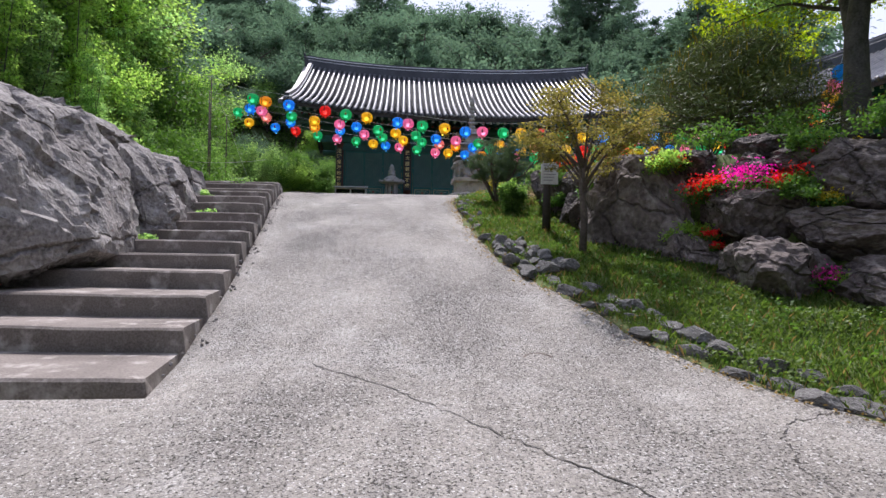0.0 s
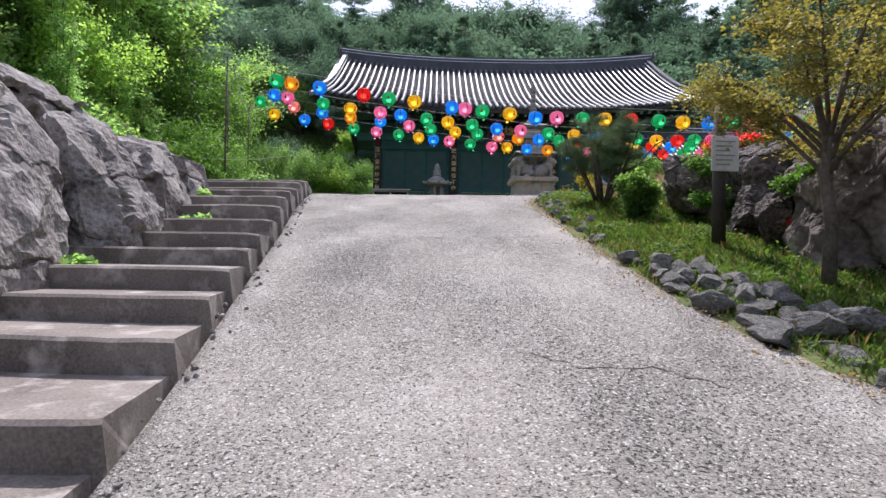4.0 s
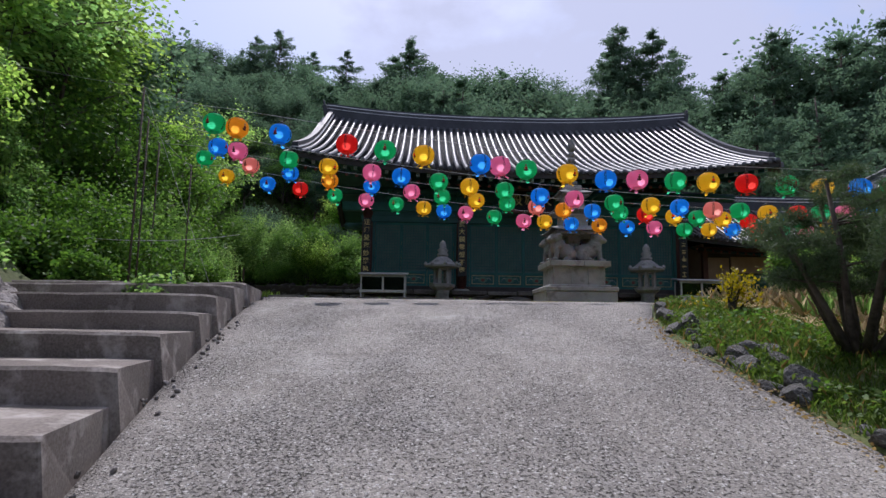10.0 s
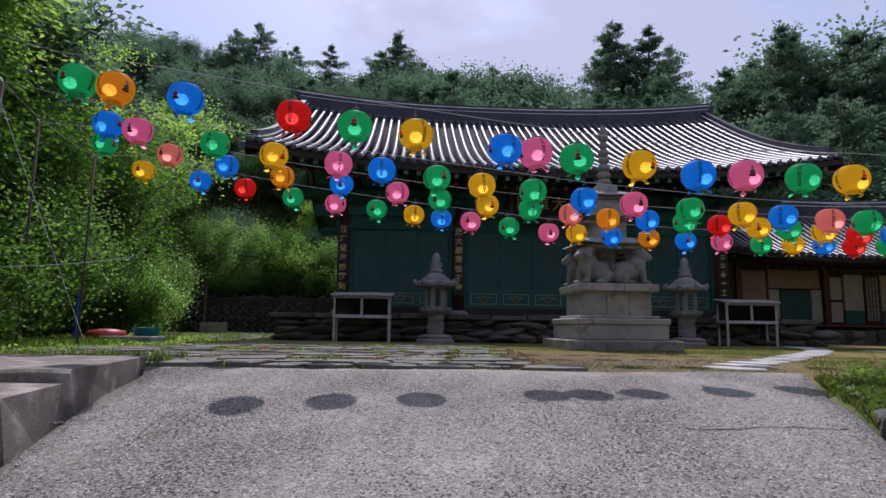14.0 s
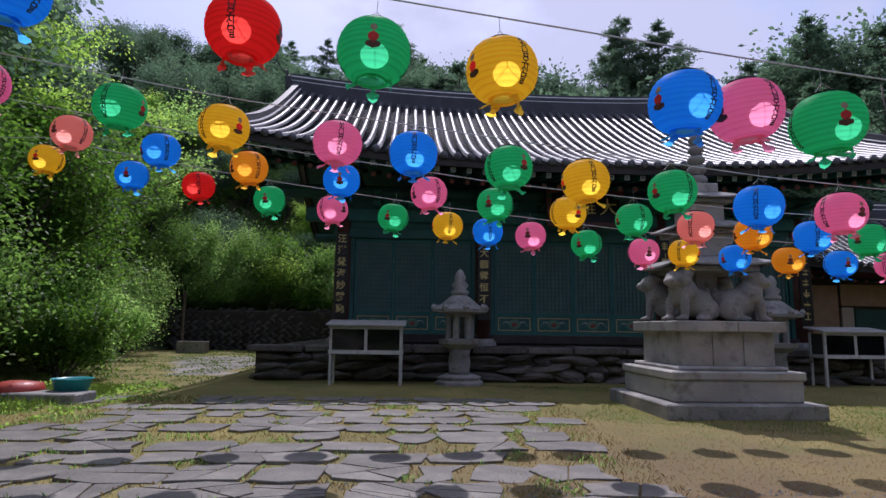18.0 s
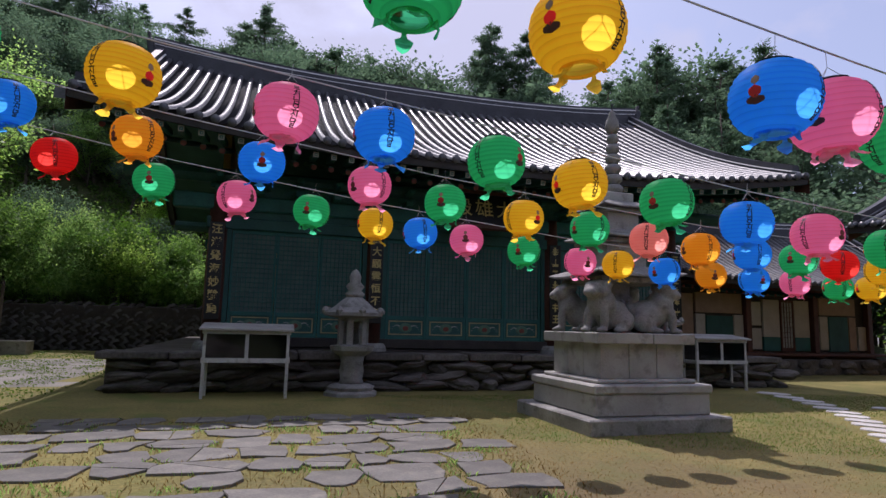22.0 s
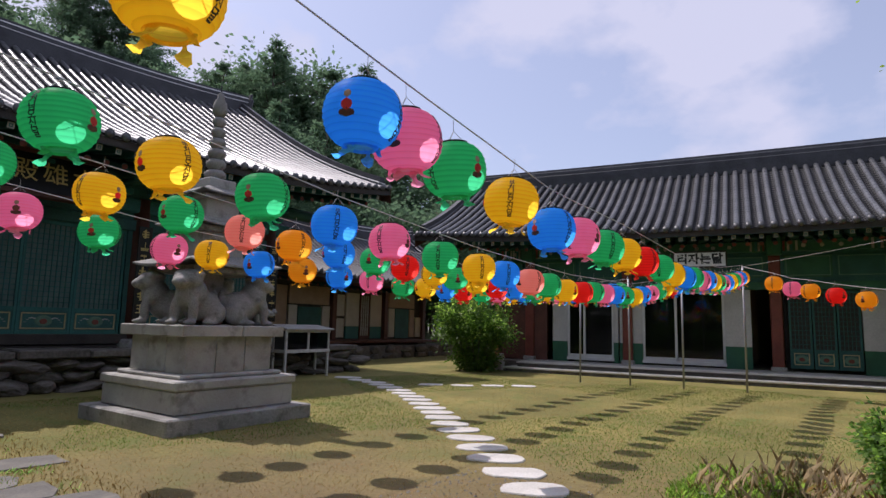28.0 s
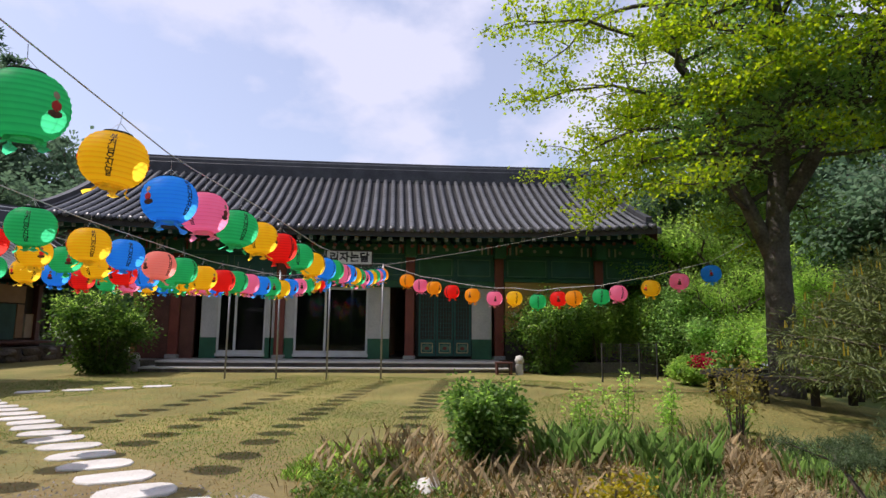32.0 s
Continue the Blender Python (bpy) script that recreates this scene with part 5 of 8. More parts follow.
    # wall pieces: white plaster above, green dado below
    for x0, x1 in ((1.05, 1.55), (3.25, 3.95), (6.3, 7.0), (9.7, 10.35), (3.05, 3.2)):
        part("wall_panel", boxed(x0, x1, 1.95, 2.05, 3.95, 5.62), M_WHITE_WALL, hall, "white plaster panel")
        part("dado", boxed(x0, x1, 1.94, 2.06, 3.3, 3.95), M_GREEN, hall, "green painted dado")
    # glazed sliding doors
    for x0, x1 in ((1.55, 3.05), (3.95, 6.3)):
        dr = new("sliding_door")
        dr.parent = hall
        mid = (x0 + x1) / 2 - 0.2
        for a, b, yy in ((x0, mid + 0.04, 2.0), (mid - 0.04, x1, 2.06)):
            fr = bmesh.new()
            for r in ((a, a + 0.07, 3.45, 5.6), (b - 0.07, b, 3.45, 5.6), (a, b, 3.45, 3.55), (a, b, 5.52, 5.6)):
                box(fr, r[0], r[1], yy - 0.025, yy + 0.025, r[2], r[3])
            part("door_frame", fr, M_WHITE, dr, "white aluminium door frame")
            part("pane", boxed(a + 0.07, b - 0.07, yy - 0.004, yy + 0.004, 3.55, 5.52), M_GLASS, dr)
        part("door_sill", boxed(x0 - 0.02, x1 + 0.02, 1.93, 2.1, 3.36, 3.45), M_WHITE, dr)
    # dark lattice doors of the next bay
    for k in range(3):
        leaf = new("door")
        leaf.parent = hall
        leaf.matrix_basis = Matrix.Translation((7.95 + 0.58 * k, 2.0, 0))
        for nm, bm, mt in lattice_leaf(0.56, 3.4, 5.6, True, M_TEAL_D, M_INNER_SHADE, 5, 12):
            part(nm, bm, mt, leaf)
    # Dark sheet standing in for the unlit room behind these doors.
    part("dark_bay", boxed(7.85, 10.4, 2.25, 2.3, 3.3, 5.65), M_INNER_SHADE, hall)
    part("ochre_wall", boxed(10.8, 13.85, 1.93, 2.055, 4.2, 5.84), M_OCHRE, hall, "ochre plaster wall")
    part("dado", boxed(10.8, 13.85, 1.94, 2.06, 3.3, 4.2), M_DARK, hall)
    part("red_post", boxed(0.42, 0.85, 1.93, 2.07, 3.3, 5.62), M_BROWN, hall)
    part("wood_panel", boxed(-0.9, 0.1, 1.95, 2.05, 3.3, 5.62), M_BROWN, hall)
    part("room_floor", boxed(L0, L1, 2.1, 9.0, 3.28, 3.33), M_DARK, hall)
    part("rear_wall", boxed(L0, L1, 8.9, 9.0, 3.3, 7.2), M_CREAM, hall)
    for x in (L0, L1):
        part("end_wall", boxed(x - 0.06, x + 0.06, 2.0, 9.0, 3.3, 7.2), M_OCHRE, hall)
    part("partition", boxed(1.2, 7.2, 5.0, 5.1, 3.3, 6.0), M_TAN, hall)
    part("room_ceiling", boxed(L0, L1, 2.1, 8.9, 6.6, 6.65), M_TAN, hall)
    # name sign
    sg = part("name_sign", boxed(-0.8, 0.8, -0.03, 0.03, -0.24, 0.24, 0.008), M_LIME, hall, "white wooden name sign with black letters", at=pose(5.72, 0.95, 6.44, -8, 0, 0) @ Matrix.Diagonal((0.86, 1, 0.86, 1)))
    fr = bmesh.new()
    for r in ((-0.84, 0.84, 0.24, 0.29), (-0.84, 0.84, -0.29, -0.24), (-0.84, -0.8, -0.24, 0.24), (0.8, 0.84, -0.24, 0.24)):
        box(fr, r[0], r[1], -0.045, 0.03, r[2], r[3])
    part("sign_frame", fr, M_DARK, sg)
    for i, ch in enumerate("리자는달"):
        words(ch, 0.38, M_INK, sg, pose(-0.54 + 0.36 * i, -0.034, 0, 90, 0, 0), bold=0.016)
    roof, lift = tile_roof(hall, 19.0, 5.1, 7.22, 10.1, 0.42, 0.30, 0.31, 0.22, ridge_up=0.08, ox=5.95, mortar=M_TILE)
    rafters(hall, 18.5, 0.42, 7.22, lift, 0.25, 53, 1.9, ox=5.95)
    return hall


build_side_hall()


def build_low_house():
    """The small house between the two halls."""
    house = thing("low_house", "small old house with cream panels, brown posts and tiled roof", "temple building", pose(8.6, 35.0, 0, 0, 0, 4))
    part("platform", boxed(-0.6, 10.2, -1.3, 6, 2.8, 3.5), M_PLINTH, house, "rough stone platform")
    rnd = random.Random(8)
    for k in range(22):
        me = mesh_of(rock(200 + k, rnd.uniform(0.25, 0.5), 0.2, 0.2, 0.3, 2), "stone")
        part("stone", me, M_PLINTH, house, at=(-0.5 + (k % 11) * 0.98, -1.35, 3.08 + 0.27 * (k // 11)))
    part("porch_board", boxed(0.2, 9.6, -0.95, -0.1, 3.62, 3.70, 0.01), M_BROWN, house, "dark wooden porch board")
    posts = [0.0, 3.4, 6.5, 9.2]
    for x in posts:
        part("post", boxed(x - 0.11, x + 0.11, -0.11, 0.11, 3.5, 6.1, 0.015), M_BROWN, house)
    for z0, z1, mt in ((3.5, 3.72, M_BROWN), (5.9, 6.15, M_BROWN)):
        part("beam", boxed(-0.2, 9.4, -0.1, 0.1, z0, z1, 0.01), mt, house)
    part("back_board", boxed(0, 9.2, 0.12, 0.2, 3.5, 6.1), M_DARK, house)
    for x0, x1, z0, z1, mt in ((1.2, 3.2, 5.05, 5.75, M_TAN), (1.2, 1.6, 3.8, 5.0, M_CREAM), (2.85, 3.25, 3.8, 5.0, M_CREAM), (1.65, 2.8, 3.75, 4.95, M_TEAL_D),
                               (3.6, 4.05, 3.8, 4.55, M_CREAM), (3.6, 4.05, 4.65, 5.5, M_CREAM), (4.15, 4.9, 4.25, 5.6, M_CREAM), (4.15, 4.9, 3.75, 4.25, M_TEAL),
                               (5.6, 6.3, 4.25, 5.6, M_CREAM), (5.6, 6.3, 3.75, 4.25, M_TEAL), (6.8, 8.6, 5.1, 5.75, M_TAN), (6.8, 7.2, 3.8, 5.05, M_CREAM),
                               (7.25, 8.2, 3.75, 5.05, M_TEAL_D), (8.25, 8.6, 3.8, 5.05, M_TAN), (8.7, 9.1, 3.8, 4.7, M_CREAM), (0.15, 1.1, 3.8, 5.7, M_TAN)):
        part("wall_panel", boxed(x0, x1, 0.02, 0.11, z0, z1, 0.006), mt, house)
    leaf = new("door")
    leaf.parent = house
    leaf.matrix_basis = Matrix.Translation((4.95, 0.04, 0))
    for nm, bm, mt in lattice_leaf(0.62, 3.75, 5.6, False, M_BROWN, M_PAPER, 4, 9):
        part(nm, bm, mt, leaf)
    for x in (0.0, 9.2):
        part("end_wall", boxed(x - 0.05, x + 0.05, 0.1, 5, 3.5, 6.3), M_CREAM, house)
    part("rear_wall", boxed(0, 9.2, 4.95, 5.05, 3.5, 6.3), M_CREAM, house)
    roof, lift = tile_roof(house, 12.4, 3.8, 6.05, 8.3, -1.5, 0.35, 0.28, 0.2, ox=4.6)
    rafters(house, 12.0, -1.5, 6.05, lift, 0.2, 34, 1.6, 0.05, False, ox=4.6)


build_low_house()

# ---- things in the court ----


def build_stupa():
    """Granite pedestal with four guardian lions that carry a many-storeyed pagoda."""
    st = thing("stone_pagoda", "granite pagoda carried by lions on a stepped pedestal", "stone pagoda", pose(1.14, 25.2, COURT, 0, 0, 4))
    for half, z0, z1, name in ((1.12, -0.1, 0.2, "base_slab"), (0.92, 0.2, 0.50, "lower_base"), (0.95, 0.50, 0.62, "base_moulding"), (0.80, 0.62, 0.68, "base_moulding")):
        part(name, boxed(-half, half, -half, half, z0, z1, 0.02), M_GRANITE_D if half > 1 else M_GRANITE, st)
    for k in range(4):
        for q in range(3):
            x = -0.68 + 0.4533 * q
            part("side_panel", boxed(x + 0.004, x + 0.449, -0.68, -0.60, 0.68, 1.16, 0.006), M_GRANITE, st, at=pose(0, 0, 0, 0, 0, 90 * k))
    part("pedestal_core", boxed(-0.62, 0.62, -0.62, 0.62, 0.68, 1.16), M_GRANITE_D, st)
    for x0, x1 in ((-0.80, 0.09), (0.10, 0.80)):
        part("top_slab", boxed(x0, x1, -0.80, 0.80, 1.16, 1.31, 0.012), M_GRANITE, st)
    lion = bmesh.new()

    def blob(x, y, z, sx, sy, sz, n=2):
        tmp = bmesh.new()
        bmesh.ops.create_icosphere(tmp, subdivisions=n, radius=1.0)
        bmesh.ops.transform(tmp, matrix=Matrix.Translation((x, y, z)) @ Matrix.Diagonal((sx, sy, sz, 1)), verts=tmp.verts)
        me = mesh_of(tmp, "t")
        lion.from_mesh(me)
        bpy.data.meshes.remove(me)

    blob(0.10, 0, 0.26, 0.27, 0.17, 0.22, 3)
    blob(-0.09, 0, 0.40, 0.17, 0.17, 0.22, 3)
    blob(-0.17, 0, 0.58, 0.15, 0.16, 0.15, 3)
    blob(-0.30, 0, 0.55, 0.08, 0.10, 0.075)
    blob(-0.13, 0, 0.66, 0.15, 0.17, 0.08)
    for s in (-1, 1):
        blob(-0.20, s * 0.11, 0.18, 0.055, 0.055, 0.2)
        blob(-0.25, s * 0.11, 0.035, 0.09, 0.06, 0.04)
        blob(0.20, s * 0.13, 0.16, 0.16, 0.08, 0.16)
        blob(0.06, s * 0.15, 0.04, 0.13, 0.06, 0.045)
        blob(-0.16, s * 0.15, 0.66, 0.05, 0.03, 0.05)
    blob(0.33, 0, 0.35, 0.06, 0.05, 0.15)
    raw = bpy.data.objects.new("lion", mesh_of(lion, "lion"))
    scene.collection.objects.link(raw)
    rm = raw.modifiers.new("skin", "REMESH")
    rm.mode, rm.voxel_size = "VOXEL", 0.022
    sm = raw.modifiers.new("soften", "SMOOTH")
    sm.iterations = 3
    lion_me = smooth(bpy.data.meshes.new_from_object(raw.evaluated_get(bpy.context.evaluated_depsgraph_get())))
    bpy.data.objects.remove(raw)
    lion_me.materials.append(M_GRANITE_D)
    for x, y, a in ((-0.42, -0.42, 20), (0.38, -0.42, 168), (-0.42, 0.42, -25), (0.38, 0.42, 200)):
        part("lion", lion_me, None, st, "carved crouching lion supporting the pagoda", at=pose(x, y, 1.31, 0, 0, a) @ Matrix.Diagonal((1.12, 1.3, 1.03, 1)))
    part("centre_post", boxed(-0.16, 0.16, -0.16, 0.16, 1.31, 2.06), M_GRANITE_D, st)
    z = 2.04

    def eaves(half, h, core, core_h, z):
        bm = bmesh.new()
        box(bm, -half * 0.8, half * 0.8, -half * 0.8, half * 0.8, z, z + h * 0.3, 0.01)
        n = 8
        rows = []
        for t, f in ((0.0, 1.0), (0.16, 1.0), (0.55, 0.78), (1.0, core / half * 1.1)):
            row = []
            for k in range(n * 4 + 1):
                s, u = divmod(k % (n * 4), n)
                q = -1 + 2 * u / n
                lift = 0.05 * abs(q) ** 3 * (1 - t) * half / 0.7
                x, y = ((q, -1), (1, q), (-q, 1), (-1, -q))[s]
                row.append((x * half * f, y * half * f, z + h * 0.3 + t * h * 0.7 + lift))
            rows.append(row)
        b2 = sheet(rows)
        me = mesh_of(b2, "t")
        bm.from_mesh(me)
        bpy.data.meshes.remove(me)
        part("eaves_stone", bm, M_GRANITE_D, st)
        if core_h:
            part("body_stone", boxed(-core, core, -core, core, z + h * 0.95, z + h + core_h, 0.01), M_GRANITE, st)
        return z + h + core_h

    z = eaves(0.74, 0.26, 0.34, 0.34, z)
    z = eaves(0.56, 0.22, 0.27, 0.26, z)
    z = eaves(0.46, 0.19, 0.22, 0.14, z)
    for k in range(6):
        r = 0.155 - 0.012 * k
        part("ring_stone", lathe([(r * 0.7, 0), (r * 0.75, 0.03), (r, 0.06), (r * 1.02, 0.11), (r * 0.75, 0.155)], 16), M_GRANITE_D, st, at=(0, 0, z + 0.165 * k), soft=True)
    part("finial", lathe([(0.07, 0), (0.11, 0.08), (0.10, 0.2), (0.05, 0.3), (0.055, 0.34), (0.0, 0.4)], 14), M_GRANITE_D, st, at=(0, 0, z + 1.0), soft=True)
    part("finial_rod", tube([(0, 0, z + 1.38), (0, 0, z + 1.5)], 0.012), M_WIRE_D, st)


build_stupa()


def stone_lantern():
    ln = thing("stone_lantern", "grey granite stone lantern with octagonal roof", "stone lantern", group="stone lanterns before the hall")

    def octo(profile, name, label=""):
        part(name, lathe(profile, 8), M_GRANITE_D, ln, label)

    octo([(0.42, -0.1), (0.42, 0.06), (0.36, 0.1), (0.38, 0.16), (0.26, 0.22)], "foot")
    part("shaft", lathe([(0.20, 0.2), (0.17, 0.3), (0.19, 0.45), (0.17, 0.62), (0.20, 0.74)], 16), M_GRANITE_D, ln, soft=True)
    octo([(0.22, 0.74), (0.34, 0.84), (0.36, 0.93), (0.24, 0.95)], "bracket_stone")
    for k in range(6):
        a = math.radians(60 * k)
        part("light_box_post", boxed(-0.045, 0.045, -0.035, 0.035, 0.95, 1.42, 0.005), M_GRANITE_D, ln, at=pose(0.2 * math.cos(a), 0.2 * math.sin(a), 0, 0, 0, 60 * k + 90))
    part("light_box_top", lathe([(0.245, 1.40), (0.245, 1.48)], 6), M_GRANITE_D, ln)
    octo([(0.30, 1.46), (0.47, 1.50), (0.48, 1.56), (0.33, 1.66), (0.20, 1.80), (0.13, 1.86)], "roof_stone")
    for k in range(8):
        a = math.radians(45 * k)
        part("roof_tip", lathe([(0.05, 0), (0.06, 0.05), (0.02, 0.12)], 6), M_GRANITE_D, ln, at=(0.45 * math.cos(a), 0.45 * math.sin(a), 1.55))
    part("finial", lathe([(0.13, 1.86), (0.16, 1.93), (0.10, 1.99), (0.15, 2.07), (0.08, 2.17), (0.10, 2.25), (0.06, 2.36), (0.0, 2.43)], 14), M_GRANITE_D, ln, soft=True)
    return ln


lan = stone_lantern()
lan.matrix_basis = pose(-2.55, 28.6, COURT, 0, 0, 12) @ Matrix.Diagonal((1.25, 1.25, 1, 1))
copy_thing(lan, pose(4.3, 29.05, COURT, 0, 0, 8))


def offering_case():
    """A glazed candle case on legs."""
    cs = thing("candle_case", "weathered white metal candle case with sliding glass on four legs", "candle case", group="candle cases before the hall")
    w, d = 1.5, 0.5
    for x in (0.02, w - 0.07):
        for y in (0.0, d - 0.05):
            part("leg", boxed(x, x + 0.05, y, y + 0.05, 0, 1.18), M_CASE, cs)
    bm = bmesh.new()
    box(bm, 0, w, -0.01, d, 0.62, 0.70)
    box(bm, 0, w, -0.01, 0.03, 1.12, 1.18)
    box(bm, w / 2 - 0.03, w / 2 + 0.03, -0.005, 0.03, 0.70, 1.12)
    part("case_frame", bm, M_CASE, cs)
    part("case_floor", boxed(0.02, w - 0.02, 0.03, d - 0.02, 0.66, 0.69), M_STEEL, cs)
    # The case interior's shade is put into these panels' colour.
    part("back_panel", boxed(0.05, w - 0.05, d - 0.03, d - 0.02, 0.70, 1.15), M_INNER_SHADE, cs)
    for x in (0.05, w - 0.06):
        part("side_panel", boxed(x, x + 0.01, 0.05, d - 0.05, 0.7, 1.15), M_INNER_SHADE, cs)
    bm = boxed(-0.05, w + 0.05, -0.10, d + 0.06, 1.18, 1.22, 0.006)
    for v in bm.verts:
        v.co.z += (v.co.y + 0.1) * 0.14
    part("case_roof", bm, M_GRANITE, cs, "pale sheet-metal roof")
    for x0, x1, y in ((0.07, w / 2 - 0.03, 0.012), (w / 2 + 0.03, w - 0.07, 0.018)):
        part("pane", boxed(x0, x1, y, y + 0.004, 0.70, 1.12), M_GLASS, cs)
    for x in (0.42, 0.5, 0.58):
        part("candle", lathe([(0.022, 0.69), (0.022, 0.88), (0.0, 0.89)], 8), M_LIME, cs, at=(x, 0.22, 0))
    return cs


case = offering_case()
case.matrix_basis = pose(-5.2, 28.0, COURT, 0, 0, 2)
copy_thing(case, pose(5.42, 29.15, COURT, 0, 0, 5))


def cut(outline, px, py, a, gap):
    """Split an outline along a line; returns the two pieces, each drawn back by half the gap."""
    nx, ny = math.cos(a), math.sin(a)
    halves = []
    for sgn in (1, -1):
        out = []
        n = len(outline)
        for k in range(n):
            p, q = outline[k], outline[(k + 1) % n]
            dp = sgn * ((p[0] - px) * nx + (p[1] - py) * ny) - gap / 2
            dq = sgn * ((q[0] - px) * nx + (q[1] - py) * ny) - gap / 2
            if dp >= 0:
                out.append(p)
            if dp * dq < 0:
                f = dp / (dp - dq)
                out.append((p[0] + (q[0] - p[0]) * f, p[1] + (q[1] - p[1]) * f))
        if len(out) > 2:
            halves.append(out)
    return halves


def paving_outlines():
    """Irregular slabs in uneven rows, some of them cracked; each piece with the sitting it shares with its slab."""
    rnd = random.Random(21)
    pieces = []
    v = 0.03
    while v < 6.95:
        h = rnd.uniform(0.44, 0.6)
        x = -9.2 + rnd.uniform(0, 0.5)
        end = -1.6 + rnd.uniform(-0.2, 0.2) + (0.25 if v < 0.5 else 0.0)
        while x < end:
            w = rnd.choice((rnd.uniform(0.4, 0.6), rnd.uniform(0.55, 0.85)))
            if rnd.random() < 0.93 - 0.4 * (x < -7.5):
                g = 0.026
                out = []
                for fx, fy in ((0.06, 0.06), (0.5, 0), (0.94, 0.05), (1, 0.5), (0.95, 0.95), (0.5, 1), (0.05, 0.94), (0, 0.5)):
                    px = x + g + (w - 2 * g) * fx + rnd.uniform(-0.085, 0.085)
                    out.append((px, ramp_end(px) + v + g + (h - 2 * g) * fy + rnd.uniform(-0.075, 0.075) * (fy > 0.1 or v > 0.2)))
                cx, cy = x + w / 2, ramp_end(x + w / 2) + v + h / 2
                near = v < 2.4
                bits = [out]
                for _ in range(rnd.choice((0, 1, 1, 2, 3)) if near and x > -6.5 else rnd.choice((0, 0, 0, 1))):
                    big = bits.pop(max(range(len(bits)), key=lambda q: len(bits[q])))
                    mx, my = sum(p[0] for p in big) / len(big), sum(p[1] for p in big) / len(big)
                    bits += cut(big, mx + rnd.uniform(-0.06, 0.06), my + rnd.uniform(-0.06, 0.06), rnd.uniform(0, math.pi), rnd.uniform(0.008, 0.022))
                lift = rnd.uniform(0.008, 0.028)
                tilt = (rnd.uniform(-1.4, 0.9), rnd.uniform(-1.2, 1.2))
                pieces += [(b, cx, cy, lift, tilt) for b in bits]
            x += w
        v += h
    return pieces


PAVED = paving_outlines()


def paved_at(x, y):
    """True where (x, y) lies on a slab."""
    hit = np.zeros(len(x), bool)
    for out, cx, cy, lift, tilt in PAVED:
        idx = np.nonzero((np.abs(x - cx) < 0.6) & (np.abs(y - cy) < 0.5))[0]
        qx, qy = x[idx], y[idx]
        odd = np.zeros(len(idx), bool)
        for (x0, y0), (x1, y1) in zip(out, out[1:] + out[:1]):
            if abs(y1 - y0) > 1e-9:
                odd ^= ((y0 > qy) != (y1 > qy)) & (qx < (x1 - x0) * (qy - y0) / (y1 - y0) + x0)
        hit[idx[odd]] = True
    return hit


def build_paving():
    """Irregular slate slabs sunk in the grass at the head of the ramp."""
    pave = thing("pavement", "irregular grey slate slabs, many cracked, with grass in the joints", "paving", kind="structure")
    rnd = random.Random(22)
    for out, cx, cy, lift, tilt in PAVED:
        bm = slab([(px - cx, py - cy) for px, py in out], -0.09, 0.0, inset=0.006)
        part("slab", bm, M_SLATE, pave, at=pose(cx, cy, COURT + lift, tilt[0] + rnd.uniform(-0.6, 0.6), tilt[1] + rnd.uniform(-0.6, 0.6), 0))


def stepping_stones():
    rnd = random.Random(31)
    pts = [(1.28, 19.75, 0.33), (1.62, 20.18, 0.32), (2.02, 20.66, 0.31), (2.38, 21.12, 0.31), (2.75, 21.55, 0.30), (3.07, 21.97, 0.30), (3.37, 22.36, 0.29), (3.72, 22.78, 0.30), (4.06, 23.18, 0.29), (4.35, 23.58, 0.28),
           (4.66, 24.0, 0.29), (4.95, 24.42, 0.28), (5.25, 24.82, 0.28), (5.55, 25.3, 0.28), (5.85, 25.75, 0.28), (6.1, 26.25, 0.3), (6.35, 26.75, 0.3), (6.6, 27.25, 0.3), (6.75, 27.9, 0.32), (7.0, 28.6, 0.35),
           (7.3, 26.1, 0.3), (7.75, 25.5, 0.28), (8.25, 25.0, 0.28), (8.8, 24.5, 0.3), (0.96, 19.3, 0.33)]
    for x, y, r in pts:
        out = []
        for k in range(12):
            a = 2 * math.pi * k / 12
            c, s = math.cos(a), math.sin(a)
            rr = r * 0.88 * rnd.uniform(0.9, 1.08)
            out.append((rr * 1.12 * math.copysign(abs(c) ** 0.75, c), rr * 0.72 * math.copysign(abs(s) ** 0.75, s)))
        ob = part("stepping_stone", slab(out, -0.08, 0.025, inset=0.01), M_STONE_W, at=pose(x, y, ground_at(x, y) - 0.008, 0, 0, 38 - 90 + rnd.uniform(-8, 8)))
        tagged(ob, "pale flat stepping stone sunk in the lawn", "stepping stone", group="stepping stones across the lawn")


stepping_stones()

# ---- strings of paper lanterns ----
TINTS = {"g": ("green", (0.06, 0.66, 0.32)), "b": ("blue", (0.08, 0.48, 1.0)), "p": ("pink", (1.0, 0.38, 0.57)), "y": ("yellow", (1.0, 0.70, 0.06)),
         "o": ("orange", (1.0, 0.54, 0.06)), "r": ("red", (0.95, 0.09, 0.07)), "s": ("salmon", (1.0, 0.46, 0.40))}


